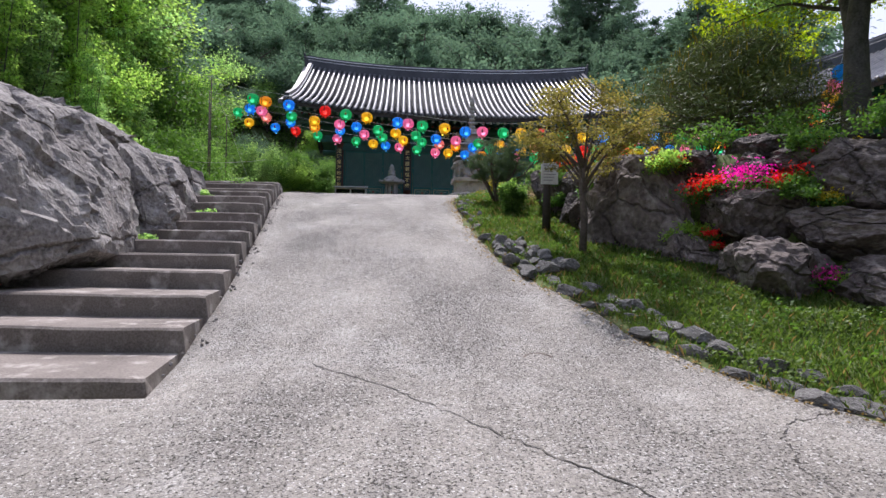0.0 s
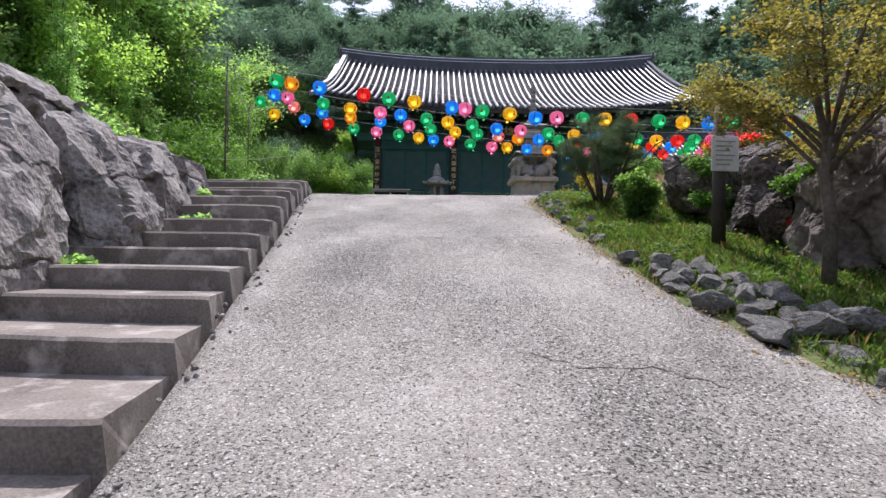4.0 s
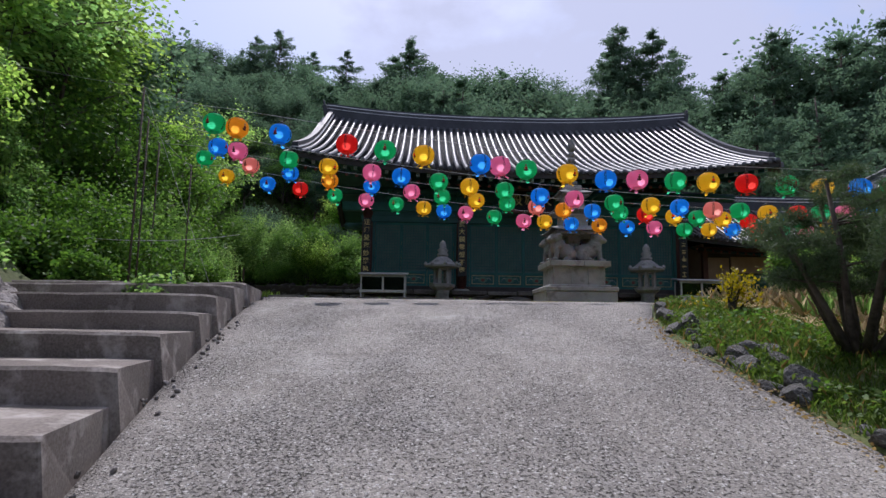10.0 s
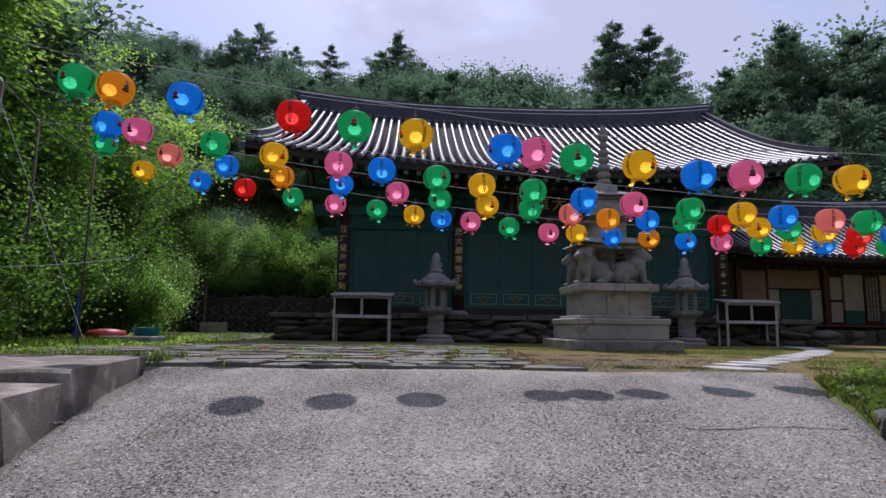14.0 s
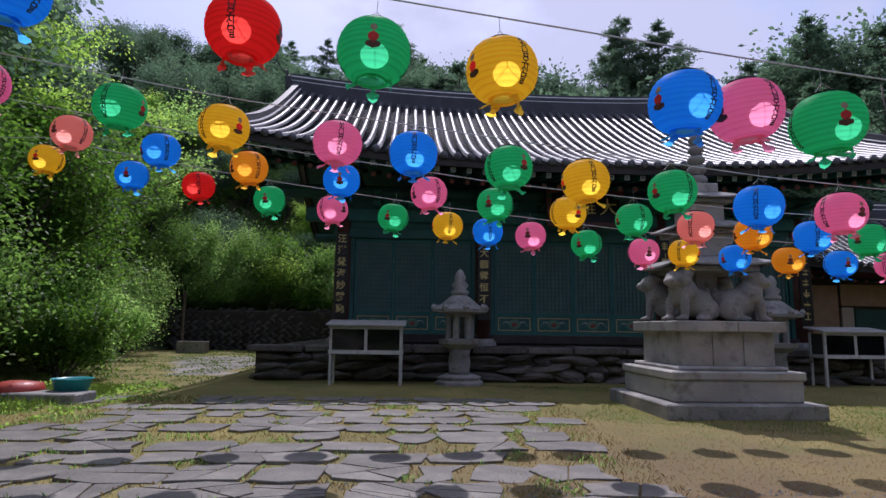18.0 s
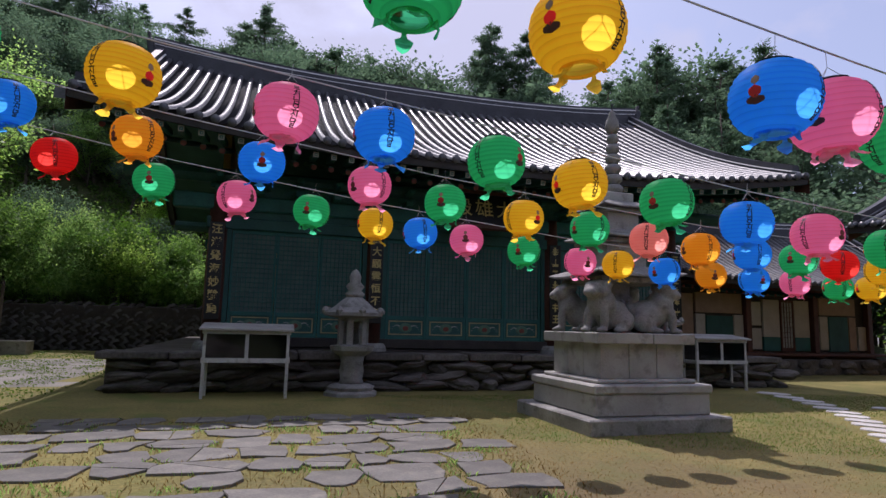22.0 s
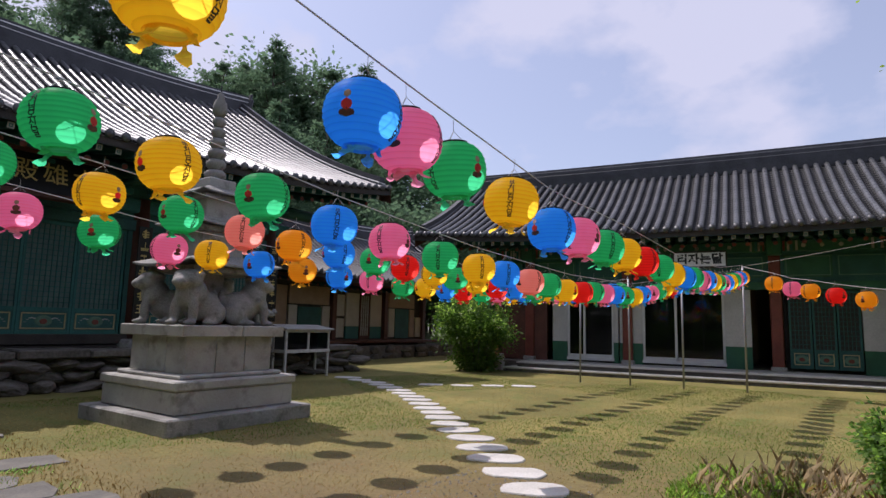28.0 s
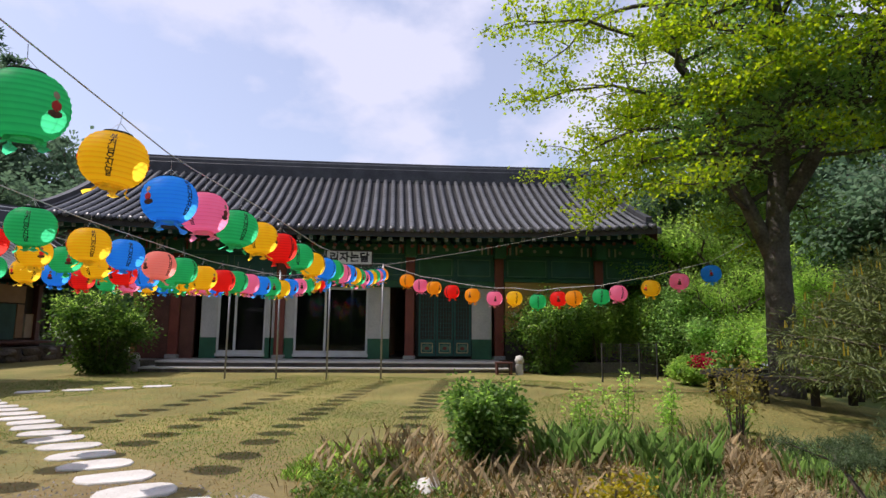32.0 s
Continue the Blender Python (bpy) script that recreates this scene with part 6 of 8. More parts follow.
def lantern_proto(key):
    name, c = TINTS[key]
    mat = paper_mat(name + "_lantern_paper", c)
    ob = thing("paper_lantern", name + " ribbed paper lantern hanging from a string", "paper lantern", group="paper lanterns on the strings")
    R, H = 0.185, 0.155
    prof, n = [], 26
    for i in range(n + 1):
        t = i / n
        a = -1.27 + 2.54 * t
        r = R * (math.cos(a) ** 0.72) + (0.0035 if i % 2 else -0.0015)
        prof.append((r, H * math.sin(a) / math.sin(1.27)))
    bm = bmesh.new()
    seg = 26
    rings = []
    for r, z in prof:
        rings.append([bm.verts.new((r * math.cos(2 * math.pi * k / seg), r * math.sin(2 * math.pi * k / seg), z)) for k in range(seg)])
    for a, b in zip(rings, rings[1:]):
        for k in range(seg):
            bm.faces.new((a[k], a[(k + 1) % seg], b[(k + 1) % seg], b[k]))
    part("shade", bm, mat, ob, soft=True)
    rt = prof[-1][0]
    part("top_rim", lathe([(rt + 0.002, H - 0.004), (rt + 0.004, H + 0.010), (rt - 0.006, H + 0.010), (rt - 0.006, H - 0.004)], seg, cap=False), M_INK, ob)
    part("bottom_rim", lathe([(rt + 0.002, -H - 0.008), (rt + 0.004, -H + 0.004), (rt - 0.008, -H + 0.004), (rt - 0.008, -H - 0.008)], seg, cap=False), mat, ob)
    rnd = random.Random(ord(key))
    for k in range(4):
        a = math.radians(90 * k + 30)
        rows = []
        for i in range(6):
            t = i / 5
            r = rt - 0.005 + 0.045 * t + 0.016 * math.sin(t * 5 + k)
            z = -H + 0.005 - (0.075 + 0.02 * (k % 2)) * t + 0.02 * t * t
            w = 0.012 + 0.020 * t + 0.012 * math.sin(t * 9 + 2 * k)
            ca, sa = math.cos(a), math.sin(a)
            rows.append([(r * ca + s * w * -sa, r * sa + s * w * ca, z + 0.012 * abs(s)) for s in (-1, 0, 1)])
        part("paper_tail", sheet(rows), mat, ob)

    def patch(a0, a1, z0, z1, lift=0.004):
        rows = []
        for i in range(4):
            z = z0 + (z1 - z0) * i / 3
            aa = math.asin(max(-1, min(1, z / H * math.sin(1.27))))
            r = R * math.cos(aa) ** 0.72 + lift
            rows.append([(r * math.cos(a0 + (a1 - a0) * q / 2), r * math.sin(a0 + (a1 - a0) * q / 2), z) for q in range(3)])
        return rows

    for a in (0.6, 3.74):
        for i, ch in enumerate("부처님오신날"):
            w = words(ch, 0.050, M_INK, ob, Matrix.Identity(4), "lettering", 0.0004, 0.0012)
            for v in w.data.vertices:
                z = 0.098 - 0.0405 * i + v.co.y
                aa = math.asin(max(-1, min(1, z / H * math.sin(1.27))))
                r = R * math.cos(aa) ** 0.72 + 0.0045 + v.co.z
                t = a + v.co.x / R
                v.co = (r * math.cos(t), r * math.sin(t), z)
    for a in (2.2, 5.3):
        def oval(ca, cz, ra, rz):
            rows = []
            for i in range(5):
                z = cz + rz * (-1 + i / 2)
                w = ra * math.sqrt(max(0.0, 1 - (-1 + i / 2) ** 2)) + 0.004
                rows.append(patch(ca - w, ca + w, z, z + 0.0001)[0])
            return sheet(rows)

        part("picture", oval(a, -0.050, 0.21, 0.020), M_BROWN, ob, "small painted figure")
        part("picture", oval(a, -0.014, 0.14, 0.028), M_CORAL if key in "byg" else M_RED, ob)
        part("picture", oval(a, 0.036, 0.09, 0.021), M_TAN, ob)
    bm = bmesh.new()
    for k in range(3):
        a = math.radians(120 * k)
        tube([(rt * math.cos(a), rt * math.sin(a), H), (0, 0, H + 0.075)], 0.0018, 3, bm)
    part("hanger", bm, M_WIRE, ob)
    return ob


def sagging(p, q, sag, t):
    v = Vector(p).lerp(Vector(q), t)
    v.z -= sag * 4 * t * (1 - t)
    return v


def catenary(name, p, q, sag, radius, material, label, n=40):
    pts = [sagging(p, q, sag, i / n) for i in range(n + 1)]
    return tagged(part(name, tube(pts, radius, 5), material), label, "cord")


def build_lantern_strings():
    protos = {k: lantern_proto(k) for k in TINTS}
    used = set()
    rnd = random.Random(9)

    def hang(key, x, y, z):
        m = pose(x, y, z, rnd.uniform(-5, 5), rnd.uniform(-5, 5), rnd.uniform(0, 360))
        if key not in used:
            used.add(key)
            protos[key].matrix_basis = m
            return protos[key]
        return copy_thing(protos[key], m)

    thread = mesh_of(tube([(0, 0, 0.228), (0, 0, 0.30)], 0.0016, 4), "thread")
    thread.materials.append(M_WIRE)

    strings = [
        # colours in order, places along x; then line of the string (x0, y0) to (x1, y1) and the heights
        ("gobrgybpgybpgyrgybgpbygpbygpbo", [-6.06, -5.68, -4.96, -3.83, -3.18, -2.52, -1.54, -1.2, -0.74, -0.02, 0.66, 1.22, 1.91, 2.5, 3.2, 3.95, 4.6, 5.3, 5.9, 6.5, 7.05, 7.55, 8.05, 8.55, 9.05, 9.6, 10.1, 10.6, 11.1, 11.55],
         (-1.56, 19.02, 11.9, 20.4), ((-6.4, 5.96), (-3.9, 5.63), (-1.2, 5.33), (0.7, 5.15), (2.5, 5.17), (5.0, 5.13), (8.5, 5.28), (11.6, 5.62))),
        ("bpgypbgygbpgybsgyrgpbgybpgyrb", [-6.65, -6.27, -5.27, -4.5, -3.65, -3.07, -2.33, -1.72, -1.02, -0.31, 0.38, 1.18, 1.93, 2.52, 3.2, 3.75, 4.33, 4.95, 5.45, 5.95, 6.5, 7.05, 7.6, 8.15, 8.75, 9.35, 9.9, 10.4, 10.9],
         (-4.2, 20.32, 11.5, 21.7), ((-6.7, 6.0), (-4.5, 5.64), (-2.3, 5.39), (-0.3, 5.17), (1.9, 5.01), (4.5, 4.93), (7.5, 5.0), (11.0, 5.4))),
        ("gsbobpgygsobgrygyrbgypbgyrbg", [-7.59, -6.58, -5.7, -4.82, -3.89, -3.0, -2.32, -1.56, -0.87, -0.21, 0.4, 1.05, 1.67, 2.25, 2.9, 3.42, 4.0, 4.6, 5.2, 5.8, 6.4, 7.0, 7.6, 8.2, 8.8, 9.4, 10.0, 10.6],
         (-2.5, 21.95, 11.2, 22.9), ((-7.6, 6.2), (-4.8, 5.74), (-2.3, 5.42), (0.4, 5.19), (2.9, 5.09), (5.0, 5.0), (8, 5.08), (10.6, 5.35))),
        ("ybrgpgybpgpybobpgybrgpybgpyb", [-7.56, -6.57, -5.79, -4.95, -4.2, -3.47, -2.81, -2.32, -1.79, -1.1, -0.38, 0.13, 0.78, 1.47, 2.15, 2.83, 3.57, 4.18, 4.77, 5.35, 6.0, 6.6, 7.2, 7.8, 8.4, 9.0, 9.6, 10.2],
         (-2.6, 23.1, 10.9, 24.1), ((-7.6, 6.09), (-5, 5.66), (-2.8, 5.38), (-0.4, 5.14), (2.2, 5.02), (4.5, 4.99), (7.5, 5.05), (10.4, 5.25))),
    ]
    lefts = [(-7.5, 18.85, 6.68), (-8.0, 19.95, 6.5), (-8.6, 21.5, 6.5), (-8.4, 22.65, 6.3)]
    poles = [(11.9, 20.4, 5.92), (11.5, 21.7, 5.80), (11.2, 22.9, 5.66), (10.9, 24.1, 5.56)]
    for (keys, xs, (xa, ya, xb, yb), hs), lp, rp in zip(strings, lefts, poles):
        hx, hz = [h[0] for h in hs], [h[1] for h in hs]
        cord = [Vector(lp)]
        for key, x in zip(keys, xs):
            y = ya + (yb - ya) * (x - xa) / (xb - xa)
            z = float(np.interp(x, hx, hz)) + rnd.uniform(-0.015, 0.015)
            ob = hang(key, x, y, z)
            if ya < 20:
                part("thread", thread, None, ob)
        for k in range(49):
            x = lp[0] + (rp[0] - lp[0]) * k / 48
            y = ya + (yb - ya) * (x - xa) / (xb - xa)
            ends = [lp[0]] + hx[0:] + [rp[0]]
            tops = [lp[2]] + [h + (0.30 if ya < 20 else 0.235) for h in hz] + [rp[2]]
            pts_y = lp[1] + (y - lp[1]) * min(1, k / 4)
            cord.append(Vector((x, pts_y if k < 4 else y, float(np.interp(x, ends, tops)))))
        tagged(part("cord", tube(cord[1:], 0.0048, 5), M_WIRE), "pale cord strung with paper lanterns across the court", "cord", group="lantern cords")
    # the last string goes on from the pole to the big tree
    p, q = Vector((11.9, 20.4, 5.92)), Vector((8.6, 12.6, 5.95))
    ys = [19.7, 19.32, 18.96, 18.49, 17.97, 17.44, 16.98, 16.46, 16.02, 15.7, 15.15, 14.82, 14.22, 13.72, 13.18]
    zs = [5.48, 5.34, 5.28, 5.17, 5.07, 4.99, 4.98, 4.9, 4.95, 4.96, 4.98, 5.04, 5.13, 5.25, 5.38]
    for key, y, z in zip("oporopygrogpypb", ys, zs):
        hang(key, 11.6 - (19.7 - y) * 0.423, y, z)
    pts = [p] + [Vector((11.6 - (19.7 - y) * 0.423, y, z + 0.235)) for y, z in zip(ys, zs)] + [q]
    tagged(part("cord", tube(pts, 0.006, 5), M_WIRE), "pale cord from the end pole to the big tree", "cord", group="lantern cords")
    # steel poles
    def pole(x, y, top, lean=0.0, dark=False):
        po = thing("lantern_pole", "thin grey steel pole holding a lantern cord", "pole", (x, y, ground_at(x, y)), group="lantern poles")
        part("shaft", tube([(0, 0, -0.1), (lean, 0, top - ground_at(x, y))], 0.019 if dark else 0.024, 8), M_BARK if dark else M_STEEL, po, soft=True)
        part("hook", tube([(lean, 0, top - ground_at(x, y)), (lean - 0.03, 0, top - ground_at(x, y) + 0.05), (lean - 0.06, 0, top - ground_at(x, y))], 0.008, 5), M_STEEL, po)

    for (x, y, z), ln in zip(poles, (0.02, 0.05, -0.02, 0.04)):
        pole(x, y, z, ln)
    for x, y, z in lefts:
        pole(x, y, z, 0.0, True)
    catenary("guy_cord", (-7.5, 18.85, 6.68), (-13, 17.4, 7.4), 0.1, 0.004, M_WIRE, "thin pale guy cord from a pole")
    catenary("guy_cord", (-7.5, 18.85, 6.68), (-6.4, 19.6, 3.2), 0.0, 0.004, M_WIRE, "thin pale guy cord from a pole")
    catenary("guy_cord", (-8.4, 22.65, 6.3), (-8.0, 19.95, 6.5), 0.1, 0.004, M_WIRE, "thin pale cord between poles")
    catenary("guy_cord", (-9.5, 19.2, 4.15), (-6.0, 19.8, 4.2), 0.15, 0.006, M_WIRE, "slack pale cord between poles")
    catenary("guy_cord", (11.9, 20.4, 5.92), (12.9, 15.0, 7.0), 0.05, 0.004, M_WIRE, "thin pale guy cord from a pole to the eaves")


build_lantern_strings()


def build_notice_post():
    po = thing("notice_post", "dark wooden post with a small white notice board", "post", (1.78, 10.22, ground_at(1.78, 10.22)))
    part("shaft", lathe([(0.075, -0.1), (0.07, 0.6), (0.058, 1.75)], 10), M_DARK, po, soft=True)
    b = part("board", boxed(-0.15, 0.15, -0.012, 0.012, 0.80, 1.18, 0.006), M_WHITE, po, "white notice board", at=pose(0.03, -0.075, 0, 0, 0, 6))
    bm = bmesh.new()
    for k in range(6):
        box(bm, -0.11, 0.11 - 0.03 * (k % 3), -0.016, -0.0125, 1.12 - k * 0.05 - 0.008, 1.12 - k * 0.05 + 0.008)
    part("writing", bm, M_STEEL, b)


build_notice_post()


def build_misc():
    # tubs and clutter at the left edge of the court
    tub = thing("tub", "turquoise plastic tub with a red rim on stones", "tub", (-8.55, 25.2, COURT + 0.12))
    part("body", lathe([(0.22, 0), (0.28, 0.2), (0.30, 0.2), (0.26, 0.17), (0.20, 0.02)], 18), surf("turquoise_plastic", (0.02, 0.28, 0.30), (0.04, 0.36, 0.38), 0.4, 4, 40, 0.02), tub, soft=True)
    basin = thing("basin", "red-brown plastic basin turned over", "basin", (-9.35, 25.1, COURT + 0.02))
    part("body", lathe([(0.42, 0.05), (0.36, 0.22), (0.1, 0.26), (0.0, 0.26)], 18), surf("red_plastic", (0.35, 0.04, 0.03), (0.45, 0.07, 0.05), 0.45, 4, 40, 0.02), basin, soft=True)
    slabby = thing("stone_bench", "low stone block at the edge of the court", "stone block", (-8.75, 24.9, COURT))
    part("block", boxed(-0.5, 0.6, -0.25, 0.3, -0.05, 0.14, 0.02), M_GRANITE_D, slabby)
    pip = tagged(part("standpipe", tube([(-9.7, 24.6, COURT), (-9.7, 24.6, COURT + 0.95), (-9.62, 24.55, COURT + 0.99)], 0.03, 8), surf("blue_pipe", (0.02, 0.07, 0.30), (0.04, 0.12, 0.42), 0.4, 4, 30, 0.02)), "slim blue water standpipe at the court edge", "standpipe")
    # bench round the big tree
    bn = thing("bench", "dark wooden ring bench built round the big tree", "bench", (8.4, 12.2, ground_at(8.4, 12.2) - 0.05))
    for k in range(10):
        a0, a1 = 2 * math.pi * k / 10 + 0.02, 2 * math.pi * (k + 1) / 10 - 0.02
        pts = [(0.85 * math.cos(a0), 0.85 * math.sin(a0)), (1.35 * math.cos(a0), 1.35 * math.sin(a0)), (1.35 * math.cos(a1), 1.35 * math.sin(a1)), (0.85 * math.cos(a1), 0.85 * math.sin(a1))]
        part("seat_board", slab(pts, 0.38, 0.45, inset=0.006), M_DARK, bn)
        part("leg", boxed(-0.05, 0.05, -0.05, 0.05, 0, 0.38), M_DARK, bn, at=(1.15 * math.cos(a0), 1.15 * math.sin(a0), 0))
    # small stone balls flanking the side hall's steps
    for x, y in ((12.72, 27.8), (14.5, 16.9)):
        f = thing("stone_ball", "pale carved stone ball on a short post", "stone ornament", (x, y, COURT), group="stone balls beside the steps")
        part("post", boxed(-0.11, 0.11, -0.11, 0.11, -0.05, 0.28, 0.02), M_GRANITE, f)
        bm = lathe([(0.0, 0.26), (0.1, 0.29), (0.145, 0.40), (0.1, 0.51), (0.0, 0.54)], 14)
        part("ball", bm, M_STONE_W, f, soft=True)
    st = thing("stool", "low red-brown wooden stool beside the hall's steps", "stool", pose(14.28, 17.35, COURT, 0, 0, -77))
    part("seat", boxed(-0.24, 0.24, -0.15, 0.15, 0.30, 0.35, 0.008), M_BROWN, st)
    for x in (-0.2, 0.2):
        part("leg", boxed(x - 0.025, x + 0.025, -0.13, 0.13, -0.03, 0.30), M_BROWN, st)
    # wire fence beyond the side hall
    fn = thing("fence", "low dark wire mesh fence beside the hall", "fence", pose(12.95, 14.75, ground_at(12.95, 14.75), 0, 0, -52))
    for k in range(4):
        part("post", tube([(k * 0.7, 0, 0), (k * 0.7, 0, 1.0)], 0.025, 6), M_WIRE_D, fn)
    for k in range(12):
        part("wire", tube([(0, 0, 0.08 + 0.08 * k), (2.1, 0, 0.08 + 0.08 * k)], 0.004, 3), M_WIRE_D, fn)
    for k in range(21):
        part("wire", tube([(k * 0.1, 0.004, 0.06), (k * 0.1, 0.004, 0.98)], 0.003, 3), M_WIRE_D, fn)


build_misc()


def build_tile_stack():
    """Old roof tiles and stones stacked as a low wall behind the court."""
    rnd = random.Random(31)
    st = thing("tile_stack", "long dark stack of old roof tiles under the slope", "tile stack", (-16.2, 44.7, COURT - 0.02))
    mats = surf("old_tile", (0.03, 0.03, 0.032), (0.11, 0.105, 0.10), 0.85, 3, 30, 0.5, rand=0.4)
    protos = []
    for k in range(5):
        bm = bmesh.new()
        w, d, h = rnd.uniform(0.3, 0.48), 0.4, rnd.uniform(0.08, 0.14)
        rows = [[(-w / 2 + w * i / 5, s * d / 2, z + 0.05 * math.sin(math.pi * i / 5)) for i in range(6)] for s, z in ((-1, 0), (-1, h), (1, h), (1, 0))]
        bm = sheet(rows)
        me = mesh_of(bm, "tile")
        me.materials.append(mats)
        protos.append(me)
    for r in range(13):
        for c in range(22):
            if r > 9 and rnd.random() < 0.35:
                continue
            part("tile", protos[rnd.randrange(5)], None, st, at=pose(c * 0.40 + rnd.uniform(-.06, .06) + 0.2 * (r % 2), -0.19 * c * 0.2 + 0.02 * r + rnd.uniform(-.05, .05), r * 0.155 + rnd.uniform(-.02, .02), rnd.uniform(-8, 8), (34 if r % 2 else -34) + rnd.uniform(-9, 9), rnd.uniform(-12, 12)))
    part("core", boxed(0, 8.6, 0.0, 0.9, -0.1, 1.9, 0.05), M_DARK, st, at=pose(0, 0.02, 0, 0, 0, -5.5))
    pl = thing("planter", "grey plastic planter box on the gravel", "planter", (-13.3, 40.5, COURT + 0.0))
    bm = bmesh.new()
    for x0, x1, y0, y1 in ((-0.55, 0.55, -0.3, -0.26), (-0.55, 0.55, 0.26, 0.3), (-0.55, -0.51, -0.26, 0.26), (0.51, 0.55, -0.26, 0.26)):
        box(bm, x0, x1, y0, y1, -0.05, 0.5, 0.008)
    part("body", bm, M_GRANITE_D, pl)
    part("soil", boxed(-0.5, 0.5, -0.25, 0.25, 0.0, 0.42), M_BARK, pl)
    pt = thing("post", "slim weathered wooden post on the path", "post", (-14.0, 41.0, COURT))
    part("shaft", lathe([(0.06, -0.1), (0.055, 2.5), (0.03, 2.6)], 8), M_BARK, pt)
    be = thing("bench", "low black bench beside the hall's plinth", "bench", (-7.3, 37.0, COURT))
    part("seat", boxed(-1.1, 1.0, -0.25, 0.25, 0.45, 0.55, 0.01), M_DARK, be)
    for x in (-0.95, 0.85):
        part("leg", boxed(x - 0.06, x + 0.06, -0.2, 0.2, -0.03, 0.45), M_DARK, be)


build_tile_stack()


def build_rubble():
    """Stone chips and litter in the gap between steps and ramp."""
    rnd = random.Random(8)
    bm = bmesh.new()
    for k in range(110):
        y = rnd.uniform(4.2, 16.5)
        x = float(ramp_left(y)) + rnd.uniform(-0.05, 0.14)
        s = rnd.uniform(0.006, 0.024)
        m = pose(x, y, float(along(y)) + s * 0.3, rnd.uniform(0, 360), rnd.uniform(0, 360), rnd.uniform(0, 360)) @ Matrix.Diagonal((s * 1.3, s, s * 0.7, 1))
        bmesh.ops.create_icosphere(bm, subdivisions=1, radius=1.0, matrix=m)
    me = mesh_of(bm, "rubble")
    me.materials.append(M_ROCK)
    tagged(new("rubble", me), "stone chips and litter between steps and ramp", "rubble", kind="stuff")


build_rubble()

# ---- plants ----


def leaf_cloud(name, pts, size, material, seed, flat=0.6, along_dir=None, length=1.5):
    """One mesh of many small pointed leaves at the points given."""
    rnd = np.random.RandomState(seed)
    pts = np.asarray(pts, float)
    n = len(pts)
    d = rnd.normal(size=(n, 3))
    d[:, 2] *= flat
    d /= np.linalg.norm(d, axis=1)[:, None] + 1e-9
    up = rnd.normal(size=(n, 3)) + np.array([0, 0, 1.2])
    s = np.cross(d, up)
    s /= np.linalg.norm(s, axis=1)[:, None] + 1e-9
    L = size * rnd.uniform(0.6, 1.3, n)[:, None] * length
    W = size * rnd.uniform(0.35, 0.6, n)[:, None]
    co = np.empty((n * 4, 3))
    co[0::4] = pts - d * L * 0.5
    co[1::4] = pts + s * W
    co[2::4] = pts + d * L * 0.5 + np.array([0, 0, -0.1]) * L
    co[3::4] = pts - s * W
    me = bpy.data.meshes.new(name)
    me.vertices.add(n * 4)
    me.vertices.foreach_set("co", co.ravel())
    me.loops.add(n * 4)
    me.loops.foreach_set("vertex_index", np.arange(n * 4, dtype=np.int32))
    me.polygons.add(n)
    me.polygons.foreach_set("loop_start", np.arange(0, n * 4, 4, dtype=np.int32))
    me.polygons.foreach_set("loop_total", np.full(n, 4, dtype=np.int32))
    me.update(calc_edges=True)
    me.materials.append(material)
    return me


def branch_tree(seed, height, spread, first, levels=3, bend=0.25, fork=4, radius=None, up=0.45):
    """Trunk and limbs; gives the wood's bmesh and the twigs' end points."""
    rnd = random.Random(seed)
    bm = bmesh.new()
    tips = []
    radius = radius or height * 0.022

    def grow(p, d, length, r, lev):
        pts = [p]
        q, e = p.copy(), d.copy()
        n = 5 if lev == 0 else 4
        for i in range(n):
            e = (e + Vector((rnd.uniform(-1, 1), rnd.uniform(-1, 1), rnd.uniform(-0.4, 0.7))) * bend * (0.35 if lev == 0 else 0.6)).normalized()
            q = q + e * length / n
            pts.append(q.copy())
        tube(pts, r, 8 if lev == 0 else 5, bm, r_end=r * 0.5)
        if lev >= levels - 1:
            tips.extend(pts[2:])
        if lev >= levels:
            tips.extend(pts[1:2])
            return
        kids = fork + (2 if lev == 0 else 0)
        for k in range(kids):
            t = (first if lev == 0 else 0.25) + (1 - (first if lev == 0 else 0.25)) * (k + rnd.random() * 0.7) / kids
            t = min(t, 1.0)
            i = min(int(t * n), n - 1)
            base = pts[i].lerp(pts[i + 1], t * n - i)
            a = rnd.uniform(0, 2 * math.pi) + k * 2.4
            out = Vector((math.cos(a), math.sin(a), up * rnd.uniform(0.3, 1.6)))
            nd = (out * spread + e * 0.45).normalized()
            grow(base, nd, length * rnd.uniform(0.45, 0.7), r * 0.5, lev + 1)

    grow(Vector((0, 0, -0.1)), Vector((0, 0, 1)), height * 0.62, radius, 0)
    return bm, tips


def clump_points(tips, per, r, seed, squash=0.6):
    rnd = np.random.RandomState(seed)
    t = np.array([tuple(p) for p in tips])
    pts = np.repeat(t, per, axis=0)
    off = rnd.normal(size=pts.shape) * r
    off[:, 2] *= squash
    return pts + off


def broad_tree_proto(seed, height, spread, material, leaf=0.16, per=14, clump=0.45, first=0.3, bark=None, levels=3, fork=4, name="tree", label="", radius=None, squash=0.6, up=0.45):
    bm, tips = branch_tree(seed, height, spread, first, levels, fork=fork, radius=radius, up=up)
    t = thing(name, label, "tree")
    part("trunk", bm, bark or M_BARK, t, soft=True)
    part("crown", leaf_cloud("crown", clump_points(tips, per, clump, seed, squash), leaf, material, seed), None, t)
    return t


